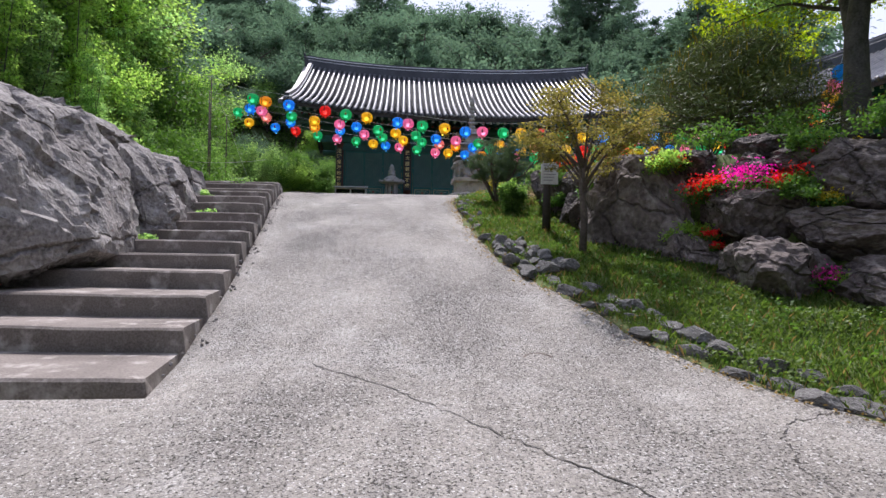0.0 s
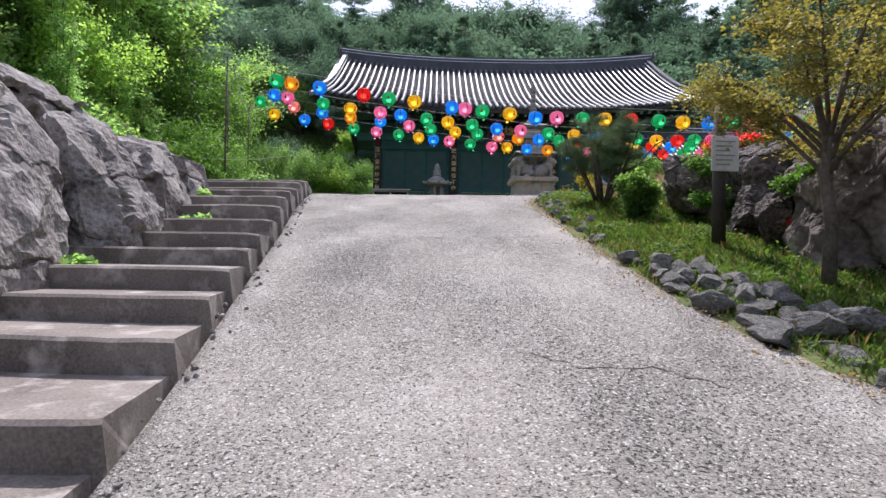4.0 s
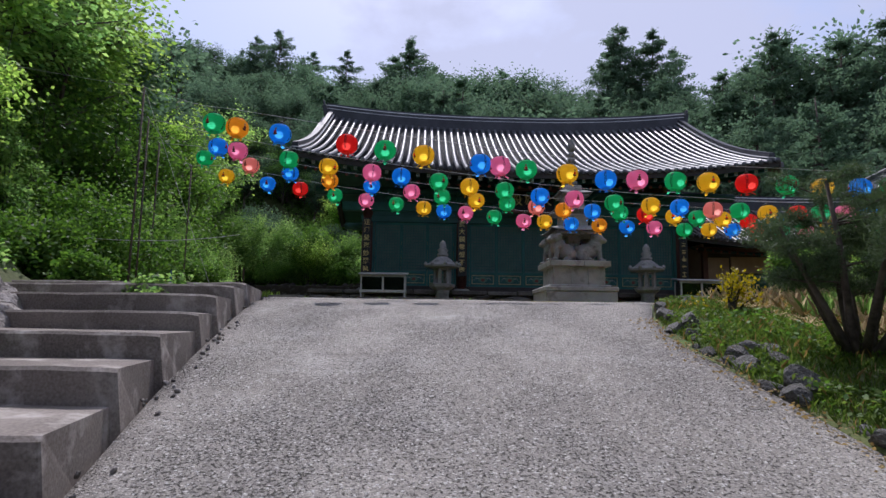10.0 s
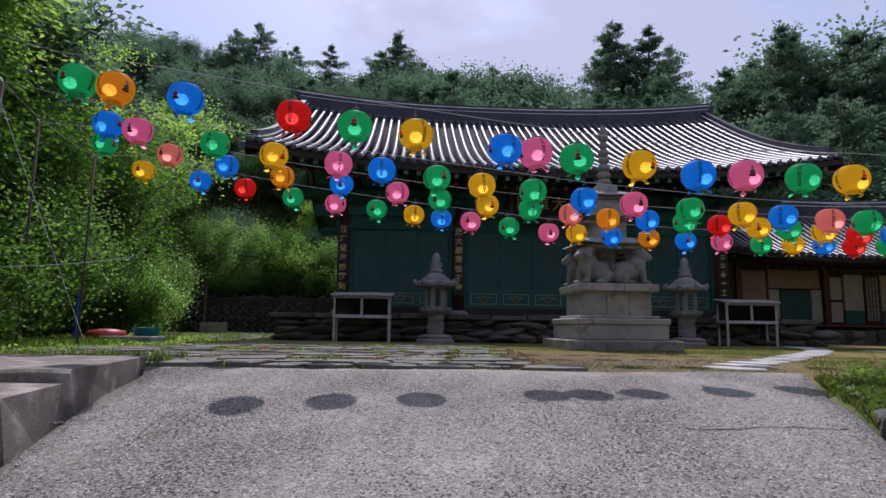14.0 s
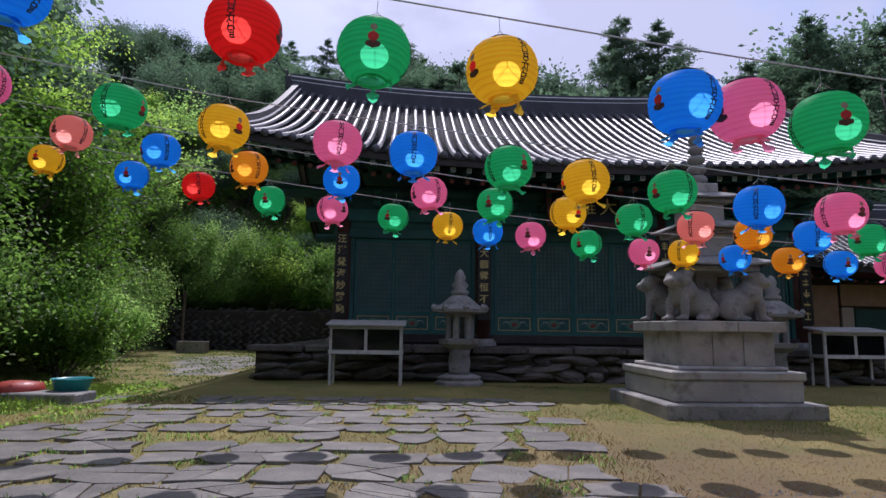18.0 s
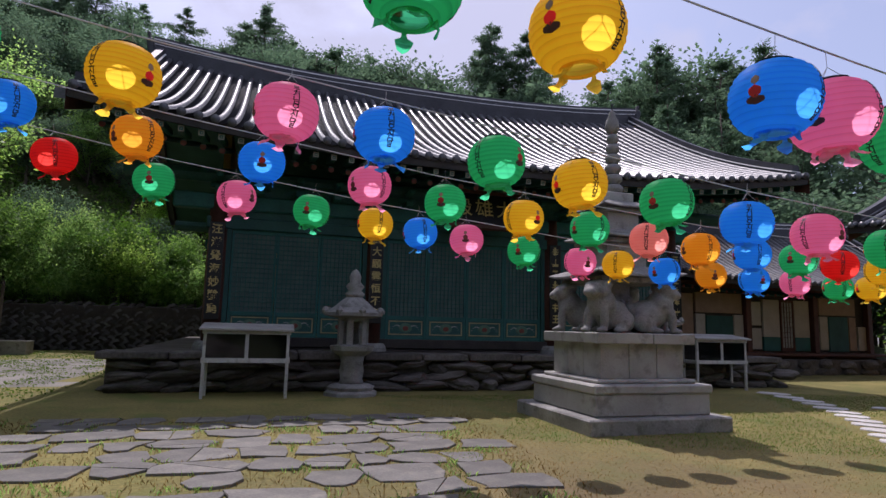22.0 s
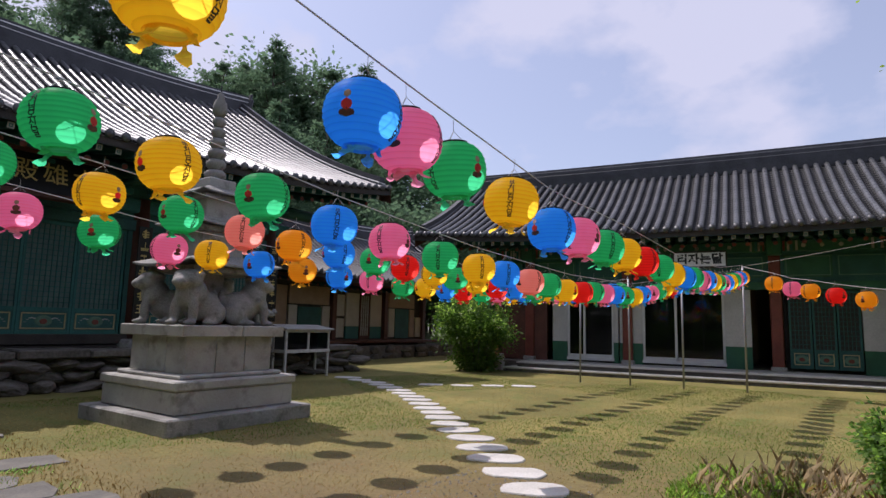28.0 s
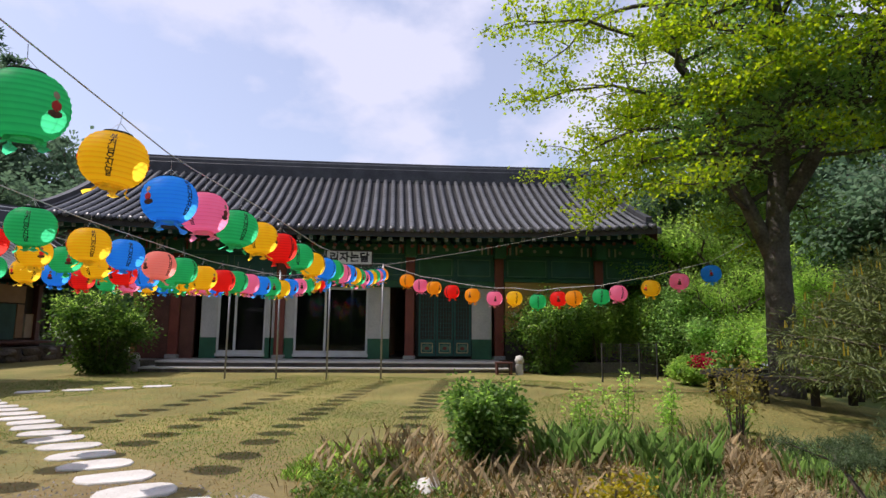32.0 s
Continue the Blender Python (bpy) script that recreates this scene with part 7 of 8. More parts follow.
def sapling_proto(seed, height, material):
    """A slender young tree: upright shoots with short side twigs, each set with separate leaves."""
    rnd = random.Random(seed)
    wood, ends = bmesh.new(), []
    for k in range(7):
        a, r = rnd.uniform(0, 6.28), rnd.uniform(0.15, 0.75)
        h = height * rnd.uniform(0.55, 1.0)
        p = [Vector((0.04 * math.cos(a), 0.04 * math.sin(a), -0.15)), Vector((r * 0.5 * math.cos(a), r * 0.5 * math.sin(a), h * 0.4)), Vector((r * math.cos(a), r * math.sin(a), h))]
        tube(p, 0.024, 5, wood, r_end=0.006)
        for j in range(17):
            f = rnd.uniform(0.12, 1.0)
            b = p[0].lerp(p[1], f * 2) if f < 0.5 else p[1].lerp(p[2], f * 2 - 1)
            aa = rnd.uniform(0, 6.28)
            e = b + Vector((math.cos(aa), math.sin(aa), rnd.uniform(0.1, 0.7))) * rnd.uniform(0.2, 0.62) * (1.15 - 0.6 * f)
            tube([b, b.lerp(e, 0.6), e], 0.006, 3, wood, r_end=0.002)
            ends += [b.lerp(e, 0.5), b.lerp(e, 0.75), e]
    t = thing("young_tree", "slender young tree with fresh leaves at the wood's edge", "tree", group="young trees at the wood's edge")
    part("trunk", wood, M_BARK_G, t)
    part("crown", leaf_cloud("crown", clump_points(ends, 15, 0.10, seed, 0.7), 0.062, material, seed, 0.75, length=1.6), None, t)
    return t


def conifer_proto(seed, height, material, label, whorls=19, open_=0.7):
    """A tall pine: bare lower trunk, whorls of level limbs, tufts of needles."""
    rnd = random.Random(seed)
    bm = tube([(0, 0, -0.2), (rnd.uniform(-.3, .3), rnd.uniform(-.3, .3), height * 0.5), (rnd.uniform(-.4, .4), rnd.uniform(-.4, .4), height)], height * 0.016, 8, r_end=0.04)
    tips = []
    for w in range(whorls):
        z = height * (0.34 + 0.64 * (w + rnd.random() * 0.8) / whorls)
        u = (z / height - 0.34) / 0.66
        reach = height * 0.25 * max(0.09, 1 - max(u, 0) ** 2.0) * rnd.uniform(0.3, 1.25)
        for k in range(rnd.randint(3, 5) if u < 0.8 else 3):
            if rnd.random() > open_ + 0.15:
                continue
            a = rnd.uniform(0, 2 * math.pi)
            d = Vector((math.cos(a), math.sin(a), rnd.uniform(-0.15, 0.45)))
            pts = [Vector((0, 0, z)) + d * reach * f + Vector((0, 0, 0.15 * reach * f * f)) for f in (0, 0.4, 0.75, 1)]
            tube(pts, 0.05, 4, bm, r_end=0.015)
            for f in ((0.3, 0.45, 0.6, 0.75, 0.88, 1.0) if reach > 1.4 else (0.5, 0.8, 1.0)):
                side = Vector((-d.y, d.x, 0))
                for s in (-1, 0, 1):
                    tips.append(Vector((0, 0, z)) + d * reach * f + side * s * reach * 0.28 * (1.1 - f * 0.5) + Vector((0, 0, 0.15 * reach * f * f)))
    for f in range(4):
        tips.append(Vector((rnd.uniform(-.1, .1), rnd.uniform(-.1, .1), height * (0.96 + 0.014 * f))))
    t = thing("pine_tree", label, "tree", group="trees on the hillside")
    part("trunk", bm, M_BARK, t, soft=True)
    pts = clump_points(tips, 11, height * 0.013, seed, 0.4)
    part("crown", leaf_cloud("crown", pts, height * 0.0075, material, seed, 0.9, length=3.0), None, t)
    return t


def scatter_forest():
    rnd = random.Random(12)
    pines = [conifer_proto(300 + i, 15 + 1.5 * (i % 3), M_LEAF_HAZE, "tall dark pine on the wooded hillside") for i in range(4)]
    broad = [broad_tree_proto(310 + i, 11, 0.95, M_LEAF_HAZE, 0.19, 27, 0.75, 0.25, name="forest_tree", label="dense green broadleaf tree on the hillside") for i in range(4)]
    fresh = [broad_tree_proto(320 + i, 7.5, 1.0, (M_LEAF_BANK, M_LEAF_FRESH, M_LEAF_BANK, M_LEAF_FRESH)[i], 0.092, 26, 0.40, 0.06, name="forest_tree", label="fresh green young tree on the bank", fork=5, squash=0.45) for i in range(4)]
    shade = [broad_tree_proto(326 + i, 7.5, 1.0, M_LEAF_MID, 0.092, 26, 0.40, 0.06, name="forest_tree", label="full green tree at the edge of the court", fork=5, squash=0.45) for i in range(2)]
    young = [sapling_proto(330 + i, 3.6 + 0.5 * i, (M_LEAF_FRESH, M_LEAF_BANK, M_LEAF_FRESH)[i]) for i in range(3)]
    dark = [sapling_proto(334 + i, 3.8 + 0.5 * i, M_LEAF_MID) for i in range(2)]
    for o in broad + fresh + shade:
        tagged(o, group="trees on the hillside")
    first = set()

    def plant(proto, x, y, s, dz=-0.15):
        m = pose(x, y, ground_at(x, y) + dz, rnd.uniform(-3, 3), rnd.uniform(-3, 3), rnd.uniform(0, 360))
        if proto.name not in first:
            first.add(proto.name)
            proto.scale = (s, s, s)
            proto.matrix_basis = m @ Matrix.Diagonal((s, s, s, 1))
            return proto
        c = copy_thing(proto, m)
        c.scale = (s, s, s * rnd.uniform(0.92, 1.08))
        return c

    # hillside behind the halls: no tree stands above the line of the crest
    heights = {o.name: max(v.co.z for c in o.children for v in c.data.vertices) for o in pines + broad}
    crest = lambda a: float(np.interp(a, (-34, -14, 0, 8, 19, 25, 30, 36, 44), (0.46, 0.458, 0.455, 0.435, 0.42, 0.385, 0.40, 0.41, 0.40)))

    def rise(proto, x, y, share):
        """The scale at which a tree reaches that share of the crest's height, seen from the head of the ramp."""
        far = math.hypot(x + 2.7, y - 15.2)
        return (3.9 + share * crest(math.degrees(math.atan2(x + 2.7, y - 15.2))) * far - ground_at(x, y)) / heights[proto.name]

    y = 49.0
    while y < 104:
        step = 5.0 + (y - 49) * 0.05
        x = (-54 if y < 66 else -84) + rnd.uniform(0, step)
        while x < 64:
            if rnd.random() < 0.92 and not (x < -5 and y < 64):
                kind = pines if rnd.random() < (0.42 if x < 12 else 0.72) else broad
                tree, tx, ty = kind[rnd.randrange(4)], x + rnd.uniform(-1.5, 1.5), y + rnd.uniform(-2, 2)
                k_s = rnd.uniform(0.74, 1.08) if kind is pines else rnd.uniform(0.9, 1.15)
                if tx < 42:
                    k_s = min(k_s * 1.1, rise(tree, tx, ty, rnd.uniform(0.9, 1.0)))
                if k_s > 0.3:
                    plant(tree, tx, ty, k_s)
            x += step
        y += step * 0.9
    # a closed canopy along the crest, with a few pines standing out of it
    for k in range(60):
        x, ty = -86 + 2.2 * k + rnd.uniform(-0.8, 0.8), rnd.uniform(88, 100)
        tree = broad[rnd.randrange(4)] if rnd.random() < 0.6 else pines[rnd.randrange(4)]
        plant(tree, x, ty, rise(tree, x, ty, rnd.uniform(0.97, 1.06)))
    for k, (x, share) in enumerate(((-31.4, 1.15), (-34.5, 1.1), (-26.8, 1.11), (-9.6, 1.2), (-12.8, 1.12), (-6.6, 1.08), (-20.5, 1.08), (20.0, 1.2), (22.6, 1.26), (25.2, 1.2), (29.0, 1.16), (-38.5, 1.02), (-44.0, 1.02), (3.5, 1.06))):
        ty = 94 + 2 * (k % 3)
        plant(pines[k % 4], x, ty, min(1.6, rise(pines[k % 4], x, ty, share)))
    for k, (a, share) in enumerate(((26.5, 1.06), (29.0, 1.12), (31.2, 1.2), (33.6, 1.22), (36.0, 1.16), (38.8, 1.1), (41.5, 1.12))):
        far = 56 + 4 * (k % 2)
        x, ty = -2.7 + far * math.sin(math.radians(a)), 15.2 + far * math.cos(math.radians(a))
        plant(pines[k % 4], x, ty, rise(pines[k % 4], x, ty, share))
    for k in range(20):
        plant(broad[rnd.randrange(4)], rnd.uniform(-30, -4), rnd.uniform(58, 66), rnd.uniform(0.6, 0.85))
    # bank left of the steps and of the court
    rnd.seed(77)
    edge_x = lambda y: float(np.interp(y, (0, 10, 14, 19, 24, 30, 36, 46), (-10.0, -8.8, -8.6, -10.6, -12.8, -14.2, -17.6, -20)))
    for k in range(76):
        y = rnd.uniform(10, 50)
        x = edge_x(y) - abs(rnd.gauss(0, 3.5)) - (1.6 if y < 15 else 0.6)
        deep = y > 25 and k % 2
        plant(broad[rnd.randrange(4)] if deep else shade[k % 2] if y > 23 and k % 4 == 0 else fresh[rnd.randrange(4)], x, y, rnd.uniform(0.7, 1.25) * (1 if x < -11 else 0.7) * (0.62 if y < 13 else 1) * (0.66 if deep else 1))
    for x, y, k in ((-12.6, 26.6, 0.8), (-13.6, 29.6, 0.9), (-14.6, 32.6, 0.85), (-16.4, 35.6, 0.9), (-17.6, 38.8, 1.0), (-12.6, 22.6, 0.9), (-12.8, 19.4, 0.95), (-11.9, 16.4, 0.8), (-15.6, 27.6, 1.15), (-16.6, 31.4, 1.15), (-15.2, 22.0, 1.2), (-19.5, 36.0, 1.2)):
        plant(shade[rnd.randrange(2)] if y > 19 else fresh[rnd.randrange(4)], x, y, k)
    for k in range(96):
        y = rnd.uniform(8.5, 34)
        x = edge_x(y) + rnd.uniform(-1.8, 0.9) - (0.4 if y < 18 else 0.0)
        plant(dark[k % 2] if y > 19 and k % 3 else young[rnd.randrange(3)], x, y, rnd.uniform(0.55, 1.15) * (0.75 if x > edge_x(y) - 0.3 else 1.0))
    for k in range(24):
        plant(fresh[rnd.randrange(4)], rnd.uniform(-34, -21), rnd.uniform(14, 54), rnd.uniform(1.2, 1.7))
    # young growth on the slope behind the stacked tiles
    for k in range(44):
        y = rnd.uniform(46.5, 64)
        plant((broad if k % 2 else fresh)[rnd.randrange(4)], rnd.uniform(-26, -5.5), y, (rnd.uniform(0.3, 0.6) + 0.02 * (y - 46)) * (0.66 if k % 2 else 1))
    for x, y, k in ((15.0, 7.6, 0.6), (17.2, 9.6, 0.8), (19.5, 9.0, 0.95), (15.6, 10.4, 0.5), (18.4, 10.9, 0.8), (14.2, 9.2, 0.45), (20.6, 11.0, 0.95)):
        plant(fresh[rnd.randrange(4)], x, y, k)
    # trees right of the side hall; unseen ones added behind the viewer block skylight
    for x, y, s in ((14, 6.0, 0.7), (18.5, 7.5, 0.9), (12, 3.5, 0.7), (21, 12.5, 0.8), (22, 8, 1.0), (27, 10, 0.75), (19.5, 3, 0.9), (30, 20, 0.38), (24, 2, 1.1), (17, -3, 0.9), (9, -9, 1.0), (-2, -16, 1.1), (-12, -10, 1.0), (20, -10, 1.1), (32, 4, 1.2), (35, 9, 0.8), (28, -4, 1.2), (38, 24, 0.4), (30, 33, 0.9), (25, 42, 1.0), (33, 46, 1.1), (21, 46, 0.9), (4, -13, 1.0), (-7, -13, 1.0), (14, -11, 1.1), (-9, -4, 0.8), (-14, -2, 1.0), (1, -20, 1.2), (9, -17, 1.2), (-8, -20, 1.2)):
        plant(broad[rnd.randrange(4)] if rnd.random() < 0.85 else fresh[rnd.randrange(4)], x, y, s)


scatter_forest()


def bush(name, label, seed, w, h, material, n, leaf, x, y, flat=0.7, stems=True, cat="shrub", group="", z=None, rough=0.35, length=1.5, lumps_n=16):
    """A shrub: a few stems and an uneven crown of leaves in clumps."""
    rnd = np.random.RandomState(seed)
    r2 = random.Random(seed)
    t = thing(name, label, cat, (x, y, ground_at(x, y) if z is None else z), group=group)
    lumps = [Vector((r2.gauss(0, 0.42) * w, r2.gauss(0, 0.42) * w, h * r2.uniform(0.3, 0.95))) for _ in range(lumps_n)]
    if stems:
        bm = bmesh.new()
        for q in lumps[:9]:
            tube([(q.x * 0.1, q.y * 0.1, -0.1), (q.x * 0.5, q.y * 0.5, q.z * 0.55), tuple(q)], 0.02 * h + 0.006, 5, bm, r_end=0.006)
        part("stem", bm, M_BARK_G, t)
    c = np.array([tuple(q) for q in lumps])
    pts = c[rnd.randint(0, len(c), n)] + rnd.normal(size=(n, 3)) * np.array([w * rough * 0.6, w * rough * 0.6, h * rough * 0.45])
    pts[:, 2] = np.clip(pts[:, 2], 0.03, None)
    part("foliage", leaf_cloud("foliage", pts, leaf, material, seed, flat, length=length), None, t)
    return t


def peony(label, seed, w, h, x, y, leaf=0.065, clump=0.17, blossoms=9, group="flowering bushes beside the side hall"):
    """A loose tall bush with upright shoots, dark leaves and pale blossoms at the tips."""
    rnd = random.Random(seed)
    pr = np.random.RandomState(seed)
    t = thing("flowering_bush", label, "bush", (x, y, ground_at(x, y)), group=group)
    wood, tips, ends = bmesh.new(), [], []
    for k in range(34 if w < 1 else 60):
        a, r = rnd.uniform(0, 6.28), w * 0.62 * math.sqrt(rnd.random())
        top = h * rnd.uniform(0.55, 1.08) * (1 - 0.35 * (r / w) ** 2)
        e = Vector((r * math.cos(a) * 1.35, r * math.sin(a) * 1.35, top))
        p = [Vector((r * 0.25 * math.cos(a), r * 0.25 * math.sin(a), -0.05)), Vector((e.x * 0.6, e.y * 0.6, top * 0.5)), e]
        tube(p, 0.014, 4, wood, r_end=0.004)
        for f in (0.2, 0.35, 0.5, 0.65, 0.8, 0.9):
            tips.append(p[1].lerp(e, f) if f > 0.4 else p[0].lerp(p[1], f * 2))
        ends.append(e)
    part("stem", wood, M_BARK_G, t)
    part("foliage", leaf_cloud("foliage", clump_points(tips, 44, clump, seed, 0.8), leaf, M_LEAF_FOREST if w < 1 else M_LEAF_MID, seed, 0.6), None, t)
    part("young_leaves", leaf_cloud("young_leaves", clump_points(ends, 36, clump * 0.65, seed + 1, 0.9), leaf * 0.85, M_LEAF_FRESH, seed + 1, 0.7), None, t)
    for e in ends[:blossoms]:
        part("blossom", leaf_cloud("blossom", clump_points([e + Vector((0, 0, 0.05))], 26, 0.045, rnd.randrange(999), 0.7), 0.04, M_BLOSSOM, 3, 0.9, length=1.1), None, t, "pale cream blossom")


def rose_twigs():
    """A bare twiggy bush with one deep red bloom and a few reddish leaves."""
    rnd = random.Random(9)
    x, y = 4.35, 14.35
    t = thing("rose_bush", "thin twiggy bush with one deep red bloom", "bush", (x, y, ground_at(x, y)))
    wood, ends = bmesh.new(), []
    for k in range(16):
        a, r = rnd.uniform(0, 6.28), rnd.uniform(0.1, 0.42)
        e = Vector((r * math.cos(a), r * math.sin(a), rnd.uniform(0.5, 1.0)))
        tube([(0.05 * math.cos(a), 0.05 * math.sin(a), -0.05), (e.x * 0.4, e.y * 0.4, e.z * 0.6), tuple(e)], 0.010, 4, wood, r_end=0.003)
        ends += [e, e * 0.8]
    part("stem", wood, M_BARK, t)
    part("leaves", leaf_cloud("leaves", clump_points(ends, 22, 0.09, 5, 0.8), 0.035, M_LEAF_MAPLE, 6), None, t)
    part("bloom", leaf_cloud("bloom", clump_points([Vector((-0.1, 0.35, 0.98)), Vector((-0.12, 0.42, 0.94))], 70, 0.05, 8, 0.8), 0.035, M_CRIMSON, 8, 0.9, length=1.1), None, t, "deep red bloom")
    for k, (x, y, w, h) in enumerate(((3.9, 15.2, 0.3, 0.8), (3.55, 16.2, 0.26, 0.66), (4.3, 15.6, 0.3, 0.72), (5.3, 14.0, 0.25, 0.5))):
        b = thing("young_shrub", "young light green shrub with upright shoots in the bed", "shrub", (x, y, ground_at(x, y)), group="young shrubs in the bed")
        wood, ends = bmesh.new(), []
        for j in range(8):
            a, r = rnd.uniform(0, 6.28), w * rnd.random()
            e = Vector((r * math.cos(a), r * math.sin(a), h * rnd.uniform(0.6, 1.1)))
            tube([(e.x * 0.3, e.y * 0.3, -0.04), tuple(e)], 0.006, 4, wood, r_end=0.002)
            ends += [e * f for f in (0.45, 0.6, 0.75, 0.88, 1.0)]
        part("stem", wood, M_BARK, b)
        part("foliage", leaf_cloud("foliage", clump_points(ends, 9, 0.05, 20 + k, 0.8), 0.036, M_LEAF_FRESH, 20 + k, 0.7), None, b)
    st = part("stone", rock(88, 0.2, 0.14, 0.1, 0.4, 3), M_STONE_W, at=(1.95, 17.6, ground_at(1.95, 17.6) + 0.03))
    tagged(st, "pale weathered stone lying in dry grass", "stone")


def candle_pine():
    """A full garden pine whose young shoots stand upright."""
    rnd = random.Random(21)
    x, y = 5.5, 11.35
    t = thing("garden_pine", "broad dark garden pine with upright yellow-green candles", "tree", (x, y, ground_at(x, y)))
    wood = tube([(0, 0, -0.1), (0.05, 0.1, 0.9), (0, 0, 2.4)], 0.12, 8, r_end=0.04)
    tips, tops = [], []
    for k in range(84):
        a, f = k * 2.4, (k + 0.5) / 84
        r = 2.05 * math.sin(min(1.0, 1.15 - f) * 1.5) * rnd.uniform(0.75, 1.05)
        e = Vector((r * math.cos(a), r * math.sin(a), 0.75 + 1.75 * f + rnd.uniform(-.1, .1)))
        b0 = Vector((0, 0, 0.6 + 1.6 * f))
        tube([b0, b0.lerp(e, 0.6) - Vector((0, 0, 0.05)), e], 0.03, 4, wood, r_end=0.008)
        for g in (0.5, 0.7, 0.85, 1.0):
            tips.append(b0.lerp(e, g))
        for j in range(3):
            tops.append(e + Vector((rnd.uniform(-.22, .22), rnd.uniform(-.22, .22), 0.1)))
    part("trunk", wood, M_BARK, t, soft=True)
    part("crown", leaf_cloud("crown", clump_points(tips, 150, 0.17, 31, 0.6), 0.015, M_NEEDLE_Y, 31, 0.9, length=6.5), None, t)
    bm = bmesh.new()
    for p in tops:
        tube([p, p + Vector((rnd.uniform(-.02, .02), rnd.uniform(-.02, .02), rnd.uniform(0.07, 0.15)))], 0.012, 4, bm, r_end=0.006)
    part("young_growth", bm, M_YELLOW_LEAF, t, "yellow-green young shoots")["kind"] = "stuff"


# shrubs and trees near the path


def build_big_tree():
    """A broad maple: forked trunk, level limbs and flat sprays of leaves in tiers."""
    rnd = random.Random(77)
    t = thing("big_tree", "large spreading maple with fresh yellow-green leaves", "tree", (8.45, 12.1, ground_at(8.45, 12.1)))
    wood = tube([(0, 0, -0.2), (0, 0, 0.1), (0.02, 0.02, 1.2), (-0.02, 0.03, 2.6), (0.02, -0.1, 4.0), (0.0, -0.35, 5.6), (0.1, -0.3, 7.6), (0.0, 0.0, 9.6)], 0.33, 12, r_end=0.06)
    stems = [[(0, 0.02, 2.3), (0.05, 0.35, 3.2), (0.1, 0.75, 4.3), (0.2, 1.2, 5.6), (0.3, 1.8, 7.4), (0.4, 2.2, 9.0)],
             [(0, -0.1, 3.4), (-0.2, -0.7, 4.4), (-0.4, -1.5, 5.6), (-0.5, -2.2, 7.4)]]
    for s in stems:
        tube(s, 0.17, 8, wood, r_end=0.04)
    axes = [[Vector((0, -0.05, 3.9)), Vector((0, -0.35, 5.6)), Vector((0, 0, 9.4))]] + [[Vector(p) for p in s[1:]] for s in stems]
    pads = []
    for ax in axes:
        for k in range(38 if ax is axes[0] else 30):
            f = (k + rnd.random()) / (38 if ax is axes[0] else 30) * (len(ax) - 1)
            i = min(int(f), len(ax) - 2)
            base = ax[i].lerp(ax[i + 1], f - i)
            a = k * 2.4 + rnd.uniform(-0.5, 0.5)
            reach = (4.35 - 0.28 * max(base.z - 4.2, 0) ** 1.2) * rnd.uniform(0.55, 1.05)
            if base.z < 4.0:
                reach *= 0.75
            d = Vector((math.cos(a), math.sin(a), rnd.uniform(0.05, 0.42)))
            pts = [base.copy()]
            for j in range(1, 6):
                q = base + d * reach * j / 5 + Vector((rnd.uniform(-.18, .18), rnd.uniform(-.18, .18), 0.25 * math.sin(j * 0.7) - 0.018 * j * j + rnd.uniform(-.06, .06)))
                pts.append(q)
            tube(pts, 0.055, 5, wood, r_end=0.012)
            for j in range(2, 6):
                side = Vector((-d.y, d.x, 0))
                for s in (-1, 1):
                    w = reach * 0.30 * (1.15 - j * 0.13) * rnd.uniform(0.6, 1.3)
                    e = pts[j] + side * s * w + d * w * 0.7 + Vector((0, 0, rnd.uniform(-0.15, 0.2)))
                    tube([pts[j], pts[j].lerp(e, 0.55) + Vector((0, 0, 0.06)), e], 0.016, 4, wood, r_end=0.005)
                    pads.extend([pts[j].lerp(e, 0.4), pts[j].lerp(e, 0.7), e])
                pads.append(pts[j])
    part("trunk", wood, M_BARK_G, t, soft=True)
    inner = [p for p in pads if math.hypot(p.x, p.y) < 2.3 and p.z < 8.5]
    outer = [p for p in pads if math.hypot(p.x, p.y) >= 2.0 or p.z >= 8.0]
    part("crown", leaf_cloud("crown", clump_points(inner, 30, 0.19, 78, 0.6), 0.064, M_LEAF_BANK, 79, 0.8, length=1.4), None, t, "green inner leaves")
    part("young_leaves", leaf_cloud("young_leaves", clump_points(outer, 40, 0.16, 80, 0.6), 0.058, M_LEAF_BIG, 81, 0.8, length=1.5), None, t, "yellow-green young leaves")


build_big_tree()


